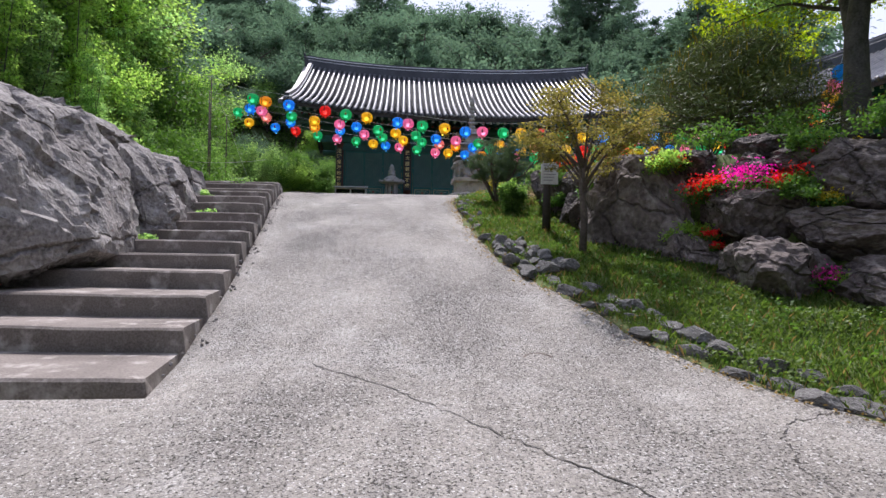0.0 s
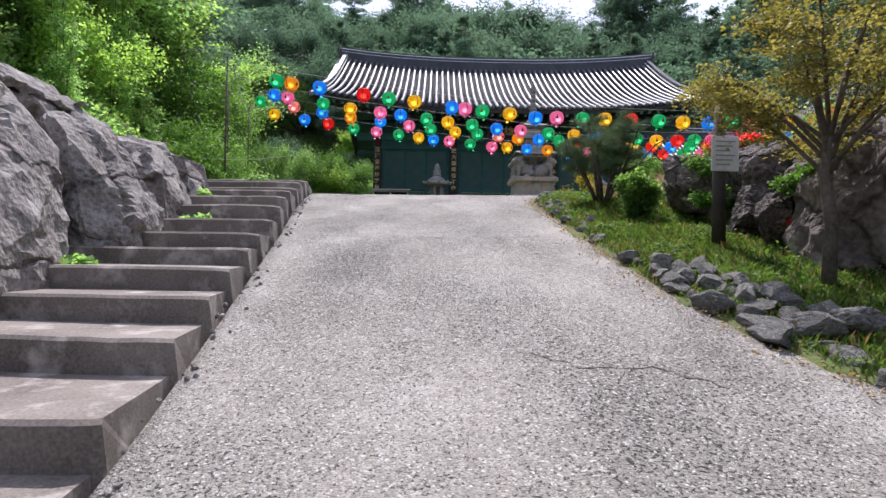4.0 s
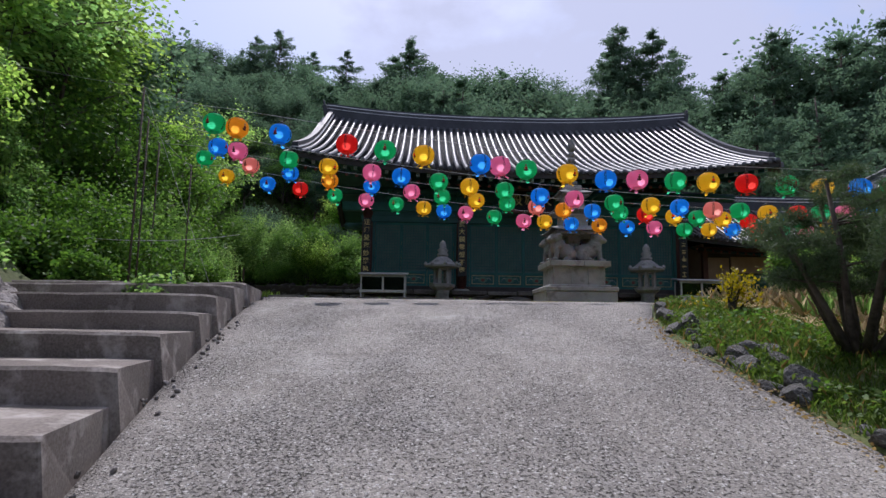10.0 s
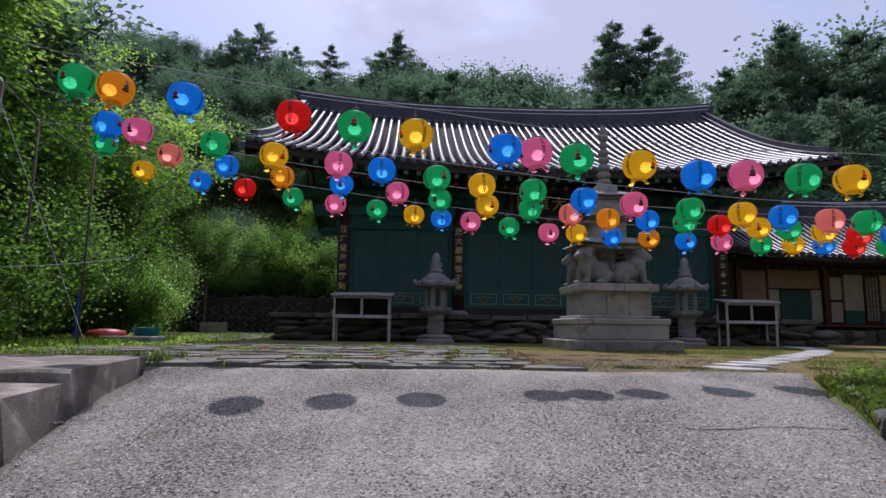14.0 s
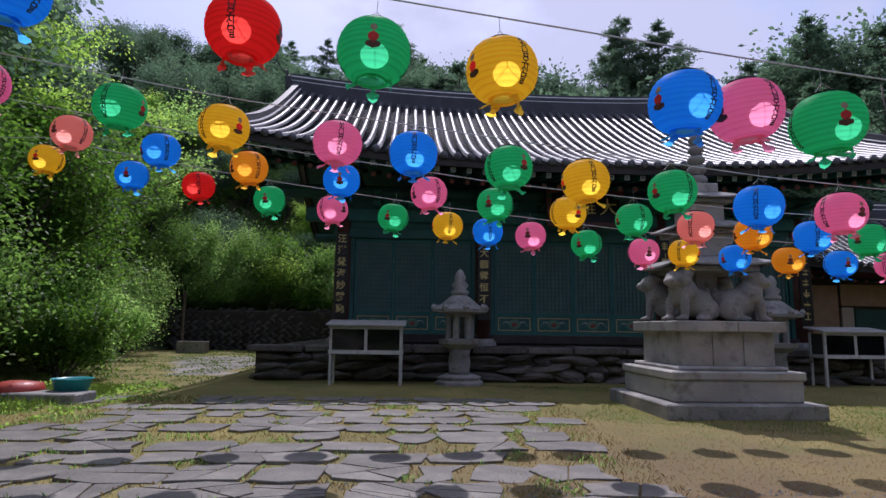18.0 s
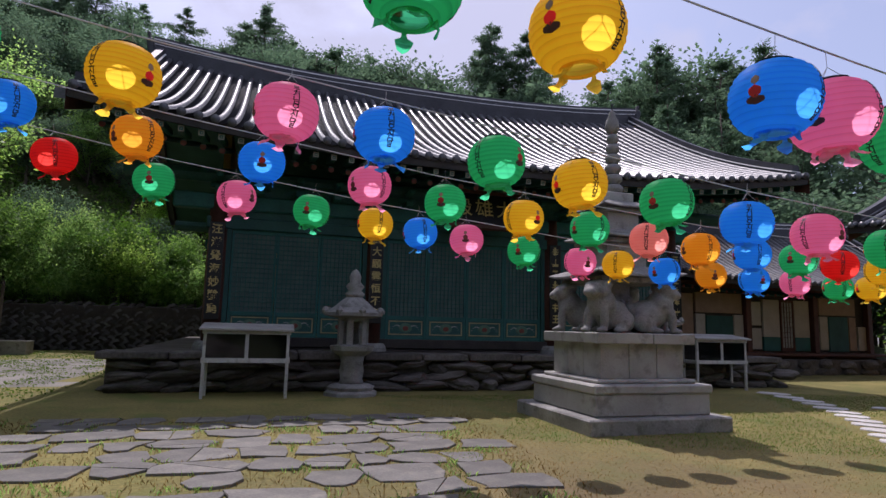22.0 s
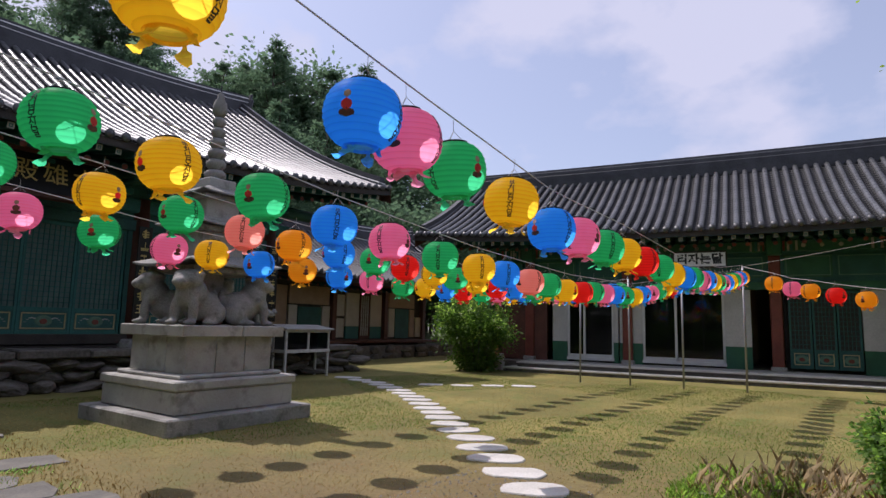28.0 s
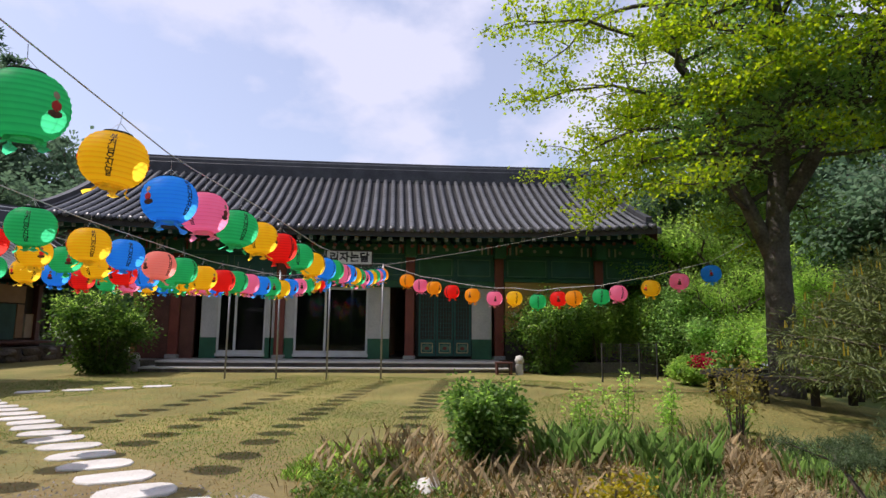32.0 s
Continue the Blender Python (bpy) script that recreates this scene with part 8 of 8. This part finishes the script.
def build_maple(x, y):
    """A young maple: a slim trunk that forks low into a fan of limbs under flat tiers of leaves."""
    rnd = random.Random(502)
    t = thing("maple", "young maple with yellow-olive leaves on the grass bank", "tree", (x, y, ground_at(x, y)))
    wood = tube([(0, 0, -0.1), (0.02, 0, 0.5), (-0.02, 0.02, 0.95), (0.0, 0.0, 1.35)], 0.062, 8, r_end=0.035)
    pads = []
    for k in range(15):
        a = k * 2.4 + rnd.uniform(-0.3, 0.3)
        reach = rnd.uniform(0.75, 1.3) if k % 4 else 0.35
        rise = rnd.uniform(0.45, 1.0) + (0.35 if k % 4 == 0 else 0.0)
        b = Vector((0, 0, rnd.uniform(0.8, 1.3)))
        e = Vector((reach * math.cos(a), reach * math.sin(a), b.z + rise))
        p = [b, b.lerp(e, 0.35) + Vector((0, 0, 0.10)), b.lerp(e, 0.7) + Vector((0, 0, 0.09)), e]
        tube(p, 0.022, 5, wood, r_end=0.006)
        d = (e - b).normalized()
        for j in range(11):
            f = rnd.uniform(0.35, 1.0)
            q = b.lerp(e, f) + Vector((0, 0, 0.08))
            aa = a + rnd.choice((-1, 1)) * rnd.uniform(0.4, 1.2)
            g = q + Vector((math.cos(aa), math.sin(aa), rnd.uniform(-0.05, 0.35))) * rnd.uniform(0.18, 0.42)
            tube([q, q.lerp(g, 0.5) + Vector((0, 0, 0.02)), g], 0.007, 4, wood, r_end=0.002)
            pads += [q.lerp(g, 0.45), q.lerp(g, 0.75), g]
        pads.append(e)
    part("trunk", wood, M_BARK, t, soft=True)
    part("crown", leaf_cloud("crown", clump_points(pads, 30, 0.085, 503, 0.34), 0.026, M_LEAF_MAPLE, 504, 0.5, length=1.7), None, t)


build_maple(2.05, 8.68)


def pine_shrub(x, y):
    """A low pine: several leaning bare stems under a flat-topped crown of separate needle tufts, and one long dead branch."""
    rnd = random.Random(53)
    pr = np.random.RandomState(54)
    t = thing("pine_shrub", "low spreading flat-topped pine shrub beside the ramp", "pine shrub", (x, y, ground_at(x, y)))
    wood, tufts = bmesh.new(), []
    for k in range(10):
        a = k * 2 * math.pi / 10 + rnd.uniform(-0.3, 0.3)
        r, h = rnd.uniform(0.45, 0.95), rnd.uniform(0.8, 1.2)
        if k % 3 == 0:
            r, h = r * 0.4, 1.32
        e = Vector((r * math.cos(a), r * math.sin(a), h))
        p = [Vector((0.05 * math.cos(a), 0.05 * math.sin(a), -0.08)), Vector((e.x * 0.4, e.y * 0.4, 0.30)), Vector((e.x * 0.75 + rnd.uniform(-.08, .08), e.y * 0.75, 0.30 + (h - 0.30) * 0.5)), e]
        tube(p, 0.038, 6, wood, r_end=0.012)
        tufts.append(e)
        for j in range(8):
            b = p[1].lerp(p[2], rnd.uniform(0.4, 1.0)) if j < 3 else p[2].lerp(e, rnd.random())
            aa = rnd.uniform(0, 6.28)
            q = b + Vector((0.36 * math.cos(aa), 0.36 * math.sin(aa), rnd.uniform(0.03, 0.2))) * rnd.uniform(0.5, 1.1)
            tube([b, b.lerp(q, 0.6), q], 0.010, 4, wood, r_end=0.004)
            tufts += [q, b.lerp(q, 0.6)]
    tube([(0.25, 0, 0.5), (0.55, -0.15, 0.62), (0.8, -0.25, 0.95), (1.12, -0.35, 1.12), (1.45, -0.4, 1.3)], 0.02, 5, wood, r_end=0.006)
    for f, g in ((0.62, 0.35), (0.95, 0.28), (1.2, 0.3)):
        tube([(f, -0.25 * f, 0.62 + 0.5 * (f - 0.55)), (f + g * 0.5, -0.25 * f + 0.06, 0.72 + 0.5 * (f - 0.55)), (f + g, -0.25 * f - 0.05, 0.66 + 0.5 * (f - 0.55))], 0.009, 4, wood, r_end=0.003)
    part("trunk", wood, M_BARK, t, soft=True)
    # each tuft: long needles that stand out from a short shoot, fanning upwards
    c = np.array([tuple(q) for q in tufts])
    n = 230
    pts = np.repeat(c, n, axis=0) + pr.normal(size=(len(c) * n, 3)) * np.array([0.05, 0.05, 0.03])
    d = pr.normal(size=pts.shape) + np.array([0, 0, 0.55])
    d /= np.linalg.norm(d, axis=1)[:, None]
    ln = pr.uniform(0.05, 0.10, len(pts))[:, None]
    side = np.cross(d, pr.normal(size=pts.shape))
    side *= 0.0028 / (np.linalg.norm(side, axis=1)[:, None] + 1e-9)
    co = np.stack([pts - side, pts + side, pts + d * ln], 1).reshape(-1, 3)
    me = bpy.data.meshes.new("crown")
    me.vertices.add(len(co))
    me.vertices.foreach_set("co", co.ravel())
    me.loops.add(len(co))
    me.loops.foreach_set("vertex_index", np.arange(len(co), dtype=np.int32))
    me.polygons.add(len(pts))
    me.polygons.foreach_set("loop_start", np.arange(0, len(co), 3, dtype=np.int32))
    me.polygons.foreach_set("loop_total", np.full(len(pts), 3, dtype=np.int32))
    me.update(calc_edges=True)
    part("crown", me, M_NEEDLE, t)


pine_shrub(1.28, 13.8)
peony("leafy green shrub with light upright shoots under the pine", 504, 0.27, 0.66, 1.4, 12.05, 0.036, 0.06, 0, "")
bush("yellow_shrub", "shrub with yellow young leaves at the head of the ramp", 505, 0.32, 0.42, M_YELLOW_LEAF, 700, 0.03, 1.35, 16.2)
peony("leafy green shrub with upright shoots in the bed", 506, 0.50, 0.72, 2.85, 17.2, 0.04, 0.075, 0, "")
peony("white-flowered leafy bush beside the side hall", 509, 1.4, 2.2, 11.7, 28.0)
peony("leafy bush with pale blossom before the ochre wall", 510, 1.45, 2.4, 15.25, 16.0)
rose_twigs()
candle_pine()
bush("tree_shrub", "dense dark green shrub beside the hall", 513, 1.3, 2.2, M_LEAF_BANK, 14000, 0.06, -13.6, 34.5)
bush("tree_shrub", "fresh green shrub at the head of the steps", 514, 1.4, 1.9, M_LEAF_MID, 13000, 0.06, -9.3, 20.6)
bush("tree_shrub", "fresh green shrub at the edge of the court", 515, 1.5, 2.6, M_LEAF_FOREST, 14000, 0.06, -11.0, 24.2)
bush("tree_shrub", "fresh green shrub on the bank", 516, 1.2, 1.4, M_LEAF_FRESH, 9000, 0.06, -9.8, 16.2)


for k, (x, y, w, h, mt, n) in enumerate(((-11.0, 28.6, 0.9, 1.3, M_LEAF_MID, 9000), (-12.3, 30.2, 1.3, 2.1, M_LEAF_BANK, 13000), (-12.6, 27.0, 1.3, 1.8, M_LEAF_FOREST, 12000), (-15.5, 39.0, 1.4, 3.0, M_LEAF_BANK, 13000), (-14.6, 32.0, 1.6, 2.8, M_LEAF_FRESH, 14000), (-8.2, 45.6, 1.3, 1.9, M_LEAF_BANK, 9000), (-11.2, 45.8, 1.5, 2.4, M_LEAF_FRESH, 11000), (-14.2, 46.0, 1.5, 2.2, M_LEAF_BANK, 11000), (-6.2, 44.6, 1.0, 1.2, M_LEAF_BANK, 7000), (-9.6, 22.2, 0.4, 0.6, M_LEAF_MID, 2000),
                                           (-8.6, 18.2, 1.0, 1.1, M_LEAF_MID, 9000), (-7.4, 17.4, 0.45, 0.5, M_LEAF_MID, 3000), (-5.6, 16.0, 0.3, 0.35, M_LEAF_BANK, 1200), (-5.2, 13.0, 0.2, 0.26, M_LEAF_BANK, 700), (-4.35, 8.6, 0.17, 0.2, M_LEAF_BANK, 500), (-4.4, 10.9, 0.16, 0.2, M_LEAF_BANK, 400))):
    bush("bank_shrub", "leafy green shrub on the wooded bank", 560 + k, w, h, mt, n, 0.055, x, y, group="shrubs on the wooded bank", z=max(ground_at(x, y), float(along(y)) + 0.05))
for k, (x, y, w, h, mt) in enumerate(((-7.2, 46.2, 1.3, 2.4, M_LEAF_MID), (-9.4, 46.6, 1.6, 3.2, M_LEAF_FOREST), (-11.8, 46.4, 1.7, 3.6, M_LEAF_MID), (-14.2, 46.8, 1.8, 4.0, M_LEAF_BANK), (-16.6, 46.6, 1.8, 4.2, M_LEAF_FOREST), (-8.4, 45.9, 0.8, 1.2, M_LEAF_BANK), (-10.6, 45.8, 0.9, 1.5, M_LEAF_FOREST), (-13.0, 45.9, 0.9, 1.5, M_LEAF_BANK), (-18.6, 43.6, 1.6, 4.0, M_LEAF_MID))):
    bush("tall_shrub", "dense tall evergreen shrub beside the hall", 660 + k, w, h, mt, 15000, 0.075, x, y, group="tall shrubs beside the hall", rough=0.24, lumps_n=44)
for k, (x, y, z, w) in enumerate(((3.5, 8.25, 1.35, 0.3), (4.45, 7.2, 1.9, 0.3), (4.75, 7.3, 1.85, 0.25), (3.35, 8.6, 2.45, 0.3), (4.5, 7.4, 2.5, 0.3), (5.2, 6.8, 2.7, 0.4), (4.45, 6.8, 0.85, 0.22), (2.25, 11.6, 2.5, 0.3), (2.15, 11.4, 2.1, 0.25), (3.2, 10.6, 2.8, 0.4), (5.3, 6.2, 1.2, 0.3), (4.9, 8.4, 2.8, 0.5), (3.3, 8.7, 0.95, 0.25), (4.2, 9.4, 2.85, 0.5), (2.5, 9.9, 2.1, 0.28))):
    bush("wall_shrub", "small green shrub growing between the boulders", 580 + k, w, w * 0.9, M_LEAF_MID if k % 3 else M_LEAF_FRESH, 1300, 0.035, x, y, z=z, group="shrubs between the boulders")
for k, (x, y, w, h) in enumerate(((16.6, 14.4, 0.9, 2.0), (16.1, 12.3, 1.0, 2.8), (16.8, 13.0, 1.0, 2.2), (15.4, 11.0, 1.0, 1.6), (13.2, 9.6, 1.1, 1.7), (11.6, 8.2, 1.2, 1.9), (17.2, 11.8, 1.3, 2.6), (15.6, 8.6, 1.4, 2.6), (10.4, 7.0, 1.2, 1.8), (19.0, 14.0, 1.4, 3.0), (13.0, 12.6, 0.5, 0.6))):
    bush("hedge_shrub", "dense green shrub behind the lawn", 600 + k, w, h, M_LEAF_BANK if k % 2 else M_LEAF_FRESH, 10000, 0.06, x, y, group="shrubs behind the lawn", rough=0.27, lumps_n=30)


def azaleas():
    rnd = random.Random(15)
    spots = [(4.0, 7.75, 2.08, "m", 0.30), (3.6, 8.15, 2.0, "c", 0.24), (3.68, 8.0, 2.12, "c", 0.16), (4.3, 7.45, 2.08, "c", 0.18), (4.5, 7.35, 2.2, "c", 0.16), (4.28, 6.75, 0.9, "m", 0.2), (3.62, 8.0, 1.45, "c", 0.1), (3.68, 7.95, 1.3, "c", 0.09),
             (3.25, 8.75, 2.42, "y", 0.22), (3.45, 8.6, 2.5, "c", 0.14), (2.9, 9.9, 2.78, "c", 0.2), (3.15, 9.7, 2.75, "y", 0.16), (4.75, 7.35, 2.42, "c", 0.2), (5.0, 7.2, 2.45, "y", 0.16), (4.6, 7.0, 1.85, "y", 0.14), (2.45, 9.95, 1.75, "c", 0.1), (2.55, 9.75, 2.1, "c", 0.09), (5.6, 5.9, 2.6, "m", 0.3), (2.5, 11.9, 2.9, "c", 0.2), (2.75, 11.7, 2.95, "c", 0.16)]
    for k, (x, y, z, kind, r) in enumerate(spots):
        t = thing("azalea", {"m": "magenta flowering", "c": "coral red flowering", "y": "yellow-leaved"}[kind] + " azalea among the boulders", "azalea", (x, y, z), group="azaleas among the boulders")
        pr = np.random.RandomState(600 + k)
        n = int(3600 * r)
        pts = pr.normal(size=(n, 3)) * np.array([r * 0.55, r * 0.55, r * 0.28]) + np.array([0, 0, r * 0.62])
        part("bloom", leaf_cloud("bloom", pts, 0.032, {"m": M_MAGENTA, "c": M_CORAL, "y": M_YELLOW_LEAF}[kind], k, 0.9, length=1.1), None, t)["kind"] = "stuff"
        pts = pr.normal(size=(n, 3)) * np.array([r * 0.6, r * 0.6, r * 0.22]) + np.array([0, 0, r * 0.2])
        part("foliage", leaf_cloud("foliage", pts, 0.03, M_LEAF_MID, k + 50), None, t)


azaleas()


def blades(name, label, n, region, height, material, seed, width=0.006, lean=0.4, keep=None):
    """Grass as one mesh of bent blades over a region."""
    rnd = np.random.RandomState(seed)
    x0, x1, y0, y1 = region
    x, y = rnd.uniform(x0, x1, n * 2), rnd.uniform(y0, y1, n * 2)
    ok = keep(x, y) if keep else np.ones(n * 2, bool)
    x, y = x[ok][:n], y[ok][:n]
    n = len(x)
    z = land(x, y)
    a = rnd.uniform(0, 2 * np.pi, n)
    h = height * rnd.uniform(0.4, 1.2, n)
    dx, dy = np.cos(a), np.sin(a)
    ln = lean * rnd.uniform(0.2, 1.2, n) * h
    co = np.empty((n * 5, 3))
    for i, (t, s) in enumerate(((0, 1), (0, -1), (0.6, -0.8), (0.6, 0.8), (1, 0))):
        co[i::5, 0] = x + dx * ln * t * t - dy * width * s
        co[i::5, 1] = y + dy * ln * t * t + dx * width * s
        co[i::5, 2] = z + h * t - 0.01 * (t == 0)
    order = np.concatenate([np.arange(n)[:, None] * 5 + np.array([0, 1, 2, 4, 3])], 1)
    me = bpy.data.meshes.new(name)
    me.vertices.add(n * 5)
    me.vertices.foreach_set("co", co.ravel())
    me.loops.add(n * 5)
    me.loops.foreach_set("vertex_index", order.ravel().astype(np.int32))
    me.polygons.add(n)
    me.polygons.foreach_set("loop_start", np.arange(0, n * 5, 5, dtype=np.int32))
    me.polygons.foreach_set("loop_total", np.full(n, 5, dtype=np.int32))
    me.update(calc_edges=True)
    me.materials.append(material)
    return tagged(new(name, me), label, "grass", kind="stuff")


blades("grass", "fresh green grass on the bank beside the ramp", 70000, (0.3, 5.5, 2.0, 18.5), 0.065, M_GRASS, 71, 0.004, 0.8, keep=lambda x, y: (x > ramp_right(y) + 0.04) & (x < wall_line(y) + 0.1))
blades("grass", "dry grass on the bank beside the ramp", 3000, (0.2, 5.5, 2.0, 18.8), 0.10, M_GRASS_DRY, 78, 0.004, 0.7, keep=lambda x, y: (x > ramp_right(y) + 0.02) & (x < wall_line(y) + 0.1))
joints = lambda x, y: ~paved_at(x, y) & (np.sin(x * 5.1 + 2 * np.sin(y * 3.3)) + np.sin(y * 6.3 + x) > 0.1 + 1.1 * np.clip((x + 6.5) / 3, 0, 1) * np.clip((22.5 - y) / 3, 0, 1))
blades("grass", "tufts of grass in the paving joints", 8000, (-9.4, -1.3, 18.6, 25.8), 0.055, M_LEAF_BANK, 72, 0.0028, 0.9, keep=joints)
blades("grass", "half-dry grass in the paving joints", 9000, (-9.4, -1.0, 18.7, 25.8), 0.035, M_GRASS_DRY, 70, 0.0025, 1.0, keep=lambda x, y: ~paved_at(x, y))
blades("grass", "short half-dry lawn grass", 60000, (-2.5, 12.5, 12.5, 28.5), 0.014, M_GRASS_DRY, 73, 0.003, 0.9, keep=lambda x, y: (y > 18.9) | (x > 4.5))
blades("grass", "short green lawn grass", 80000, (-2.5, 12.5, 12.5, 28.5), 0.018, M_GRASS, 74, 0.0035, 0.9, keep=lambda x, y: ((y > 18.9) | (x > 4.5)) & (np.sin(x * 0.9 + y * 0.5) + np.sin(y * 1.1 - x * 0.3) > 0.0))


def ground_cover(label, n, region, size, material, seed, keep, tall=0.22, least=-0.12):
    """Low weeds as one mesh of small leaves lying close over the ground."""
    rnd = np.random.RandomState(seed)
    x, y = rnd.uniform(region[0], region[1], n * 3), rnd.uniform(region[2], region[3], n * 3)
    lump = np.array([noise.noise(Vector((float(a) * 1.3, float(b) * 1.3, seed))) for a, b in zip(x, y)])
    ok = keep(x, y) & (lump > least)
    x, y, lump = x[ok][:n], y[ok][:n], lump[ok][:n]
    z = land(x, y) + 0.01 + np.clip(lump + 0.1, 0, 1) * rnd.uniform(0, tall, len(x))
    me = leaf_cloud("weeds", np.stack([x, y, z], 1), size, material, seed, 0.5)
    return tagged(new("weeds", me), label, "weeds", kind="stuff")


strip = lambda x, y: (x > ramp_right(y) + 0.1) & (x < wall_line(y) + 0.2)
ground_cover("leafy green weeds on the bank beside the ramp", 40000, (0.2, 5.6, 2.0, 18.6), 0.028, M_GRASS, 91, strip)
ground_cover("broader weed leaves on the bank beside the ramp", 6000, (0.2, 5.6, 2.0, 18.6), 0.034, M_LEAF_MID, 92, strip)
ground_cover("low weeds at the edge of the court", 9000, (-11, -6.5, 17.5, 27.5), 0.04, M_LEAF_FRESH, 93, lambda x, y: (x < -7.6) | (y < 18.9))
ground_cover("green weeds in the paving joints", 2000, (-9.2, -1.5, 19.0, 25.6), 0.022, M_GRASS, 94, lambda x, y: joints(x, y), 0.08)
bed = lambda x, y: (x < np.interp(y, (12.3, 14, 16.2, 17.9, 18.5, 19.2), (4.4, 4.6, 4.5, 3.8, 3.2, 1.8))) & (x > ramp_right(y) + 0.7)
blades("wild_grass", "iris leaves and green grass in the flower bed", 2000, (1.8, 5.0, 14.0, 16.6), 0.28, M_IRIS, 75, 0.004, 0.5, keep=lambda x, y: bed(x, y) & (np.sin(x * 3.1 + y * 1.7) + np.sin(y * 3.9 - x) > 0.9))
blades("wild_grass", "short weeds in the flower bed", 6000, (1.8, 7.0, 13.2, 19.0), 0.08, M_LEAF_FRESH, 79, 0.004, 0.8, keep=lambda x, y: bed(x, y) & (np.sin(x * 2.1 + y * 1.2) + np.sin(y * 2.3 - x) > -0.3))
blades("wild_grass", "dry matted stalks in the flower bed", 24000, (1.6, 6.0, 14.0, 18.4), 0.045, M_STALK, 76, 0.0032, 3.0, keep=bed)
blades("wild_grass", "grass along the edge of the court", 12000, (-10.5, -5.0, 18.2, 27), 0.12, M_GRASS, 77, keep=lambda x, y: (x < -8.3) | (y < 19.3))

slope = lambda x, y: x < np.interp(y, (2, 6, 10, 17, 21, 26, 30, 36, 46), (-7.5, -6.6, -6.4, -8.0, -11, -12.7, -13.4, -17, -18.5))
ground_cover("low leafy growth on the wooded bank", 24000, (-15, -6, 3.5, 19), 0.075, M_LEAF_BANK, 95, slope, 0.9)
ground_cover("dark low growth beside the court", 12000, (-16, -8.5, 18, 30), 0.075, M_LEAF_MID, 99, slope, 0.9)
ground_cover("fresh low growth on the wooded bank", 10000, (-15, -6, 3.5, 18), 0.06, M_LEAF_FRESH, 96, slope, 1.0)
ground_cover("low growth on the slope behind the hall", 34000, (-26, -4, 45, 64), 0.16, M_LEAF_FOREST, 97, lambda x, y: x > -90, 1.3, -2)
ground_cover("weeds on the path beside the hall", 9000, (-14, -7.8, 26.5, 43), 0.035, M_GRASS, 98, lambda x, y: x > -12.3 - 0.42 * np.maximum(y - 30, 0), 0.15)
rnd_s = random.Random(61)
for k in range(16):
    x, y = -19 + 0.9 * k + rnd_s.uniform(-0.5, 0.5), rnd_s.uniform(45.6, 52)
    bush("slope_shrub", "green shrub on the slope behind the stacked tiles", 640 + k, rnd_s.uniform(0.9, 1.5), rnd_s.uniform(1.2, 2.2), (M_LEAF_MID, M_LEAF_BANK, M_LEAF_FOREST)[k % 3], 3200, 0.12, x, y, group="shrubs on the slope behind the hall")
lit_y = np.random.RandomState(63).uniform(3.0, 16.0, 1500)
lit_x = ramp_right(lit_y) + np.random.RandomState(64).normal(-0.03, 0.09, 1500)
me = leaf_cloud("leaf_litter", np.stack([lit_x, lit_y, along(lit_y) + 0.02], 1), 0.022, M_GRASS_DRY, 65, 0.15)
tagged(new("leaf_litter", me), "dry brown leaf litter along the ramp's edge", "leaf litter", kind="stuff")
near_line = lambda x, y: np.abs(x - np.interp(y, (15.0, 16.6), (2.75, 3.0))) < 0.22 + 0.1 * np.sin(y * 7)
blades("iris_clump", "blue-green iris leaves standing in a clump", 750, (2.2, 3.5, 15.0, 16.7), 0.36, M_IRIS, 85, 0.006, 0.6, keep=near_line)
blades("straw_heap", "pale matted straw lying in the bed", 9000, (1.6, 2.7, 14.6, 17.6), 0.045, M_STALK, 86, 0.0032, 3.2)
blades("wild_grass", "green and dry grass standing in the bed", 7000, (1.7, 4.6, 12.8, 18.8), 0.10, M_GRASS_DRY, 88, 0.0025, 0.9, keep=bed)
blades("wild_grass", "pale dry stalks standing in the bed", 1500, (1.7, 4.6, 14.2, 18.8), 0.24, M_STALK, 89, 0.0012, 0.7, keep=bed)
blades("wild_grass", "fresh grass at the edge of the bed", 2200, (1.9, 3.2, 18.0, 18.9), 0.08, M_LEAF_FRESH, 87, 0.003, 0.9)



def pebbles(label, n, region, size, material, seed, keep):
    """Small loose stones as one mesh."""
    rnd = np.random.RandomState(seed)
    x, y = rnd.uniform(region[0], region[1], n * 2), rnd.uniform(region[2], region[3], n * 2)
    ok = keep(x, y)
    x, y = x[ok][:n], y[ok][:n]
    z = land(x, y)
    co, faces = [], []
    for a, b, c in zip(x, y, z):
        r = size * rnd.uniform(0.4, 1.3)
        i = len(co)
        for d in ((1, 0, 0), (0, 1, 0), (-1, 0, 0), (0, -1, 0), (0, 0, 0.8), (0, 0, -0.5)):
            co.append((a + r * (d[0] + rnd.uniform(-.3, .3)), b + r * (d[1] + rnd.uniform(-.3, .3)), c + r * (d[2] + rnd.uniform(-.2, .2))))
        for k in range(4):
            faces += [(i + k, i + (k + 1) % 4, i + 4), (i + (k + 1) % 4, i + k, i + 5)]
    me = bpy.data.meshes.new("pebbles")
    me.from_pydata(co, [], faces)
    me.materials.append(material)
    return tagged(new("pebbles", me), label, "pebbles", kind="stuff")


pebbles("small loose stones between the slabs", 1500, (-6.5, 1.6, 18.4, 20.6), 0.014, M_GRAVEL, 81, lambda x, y: ~paved_at(x, y) & (y > ramp_end(x) + 0.02))

build_paving()
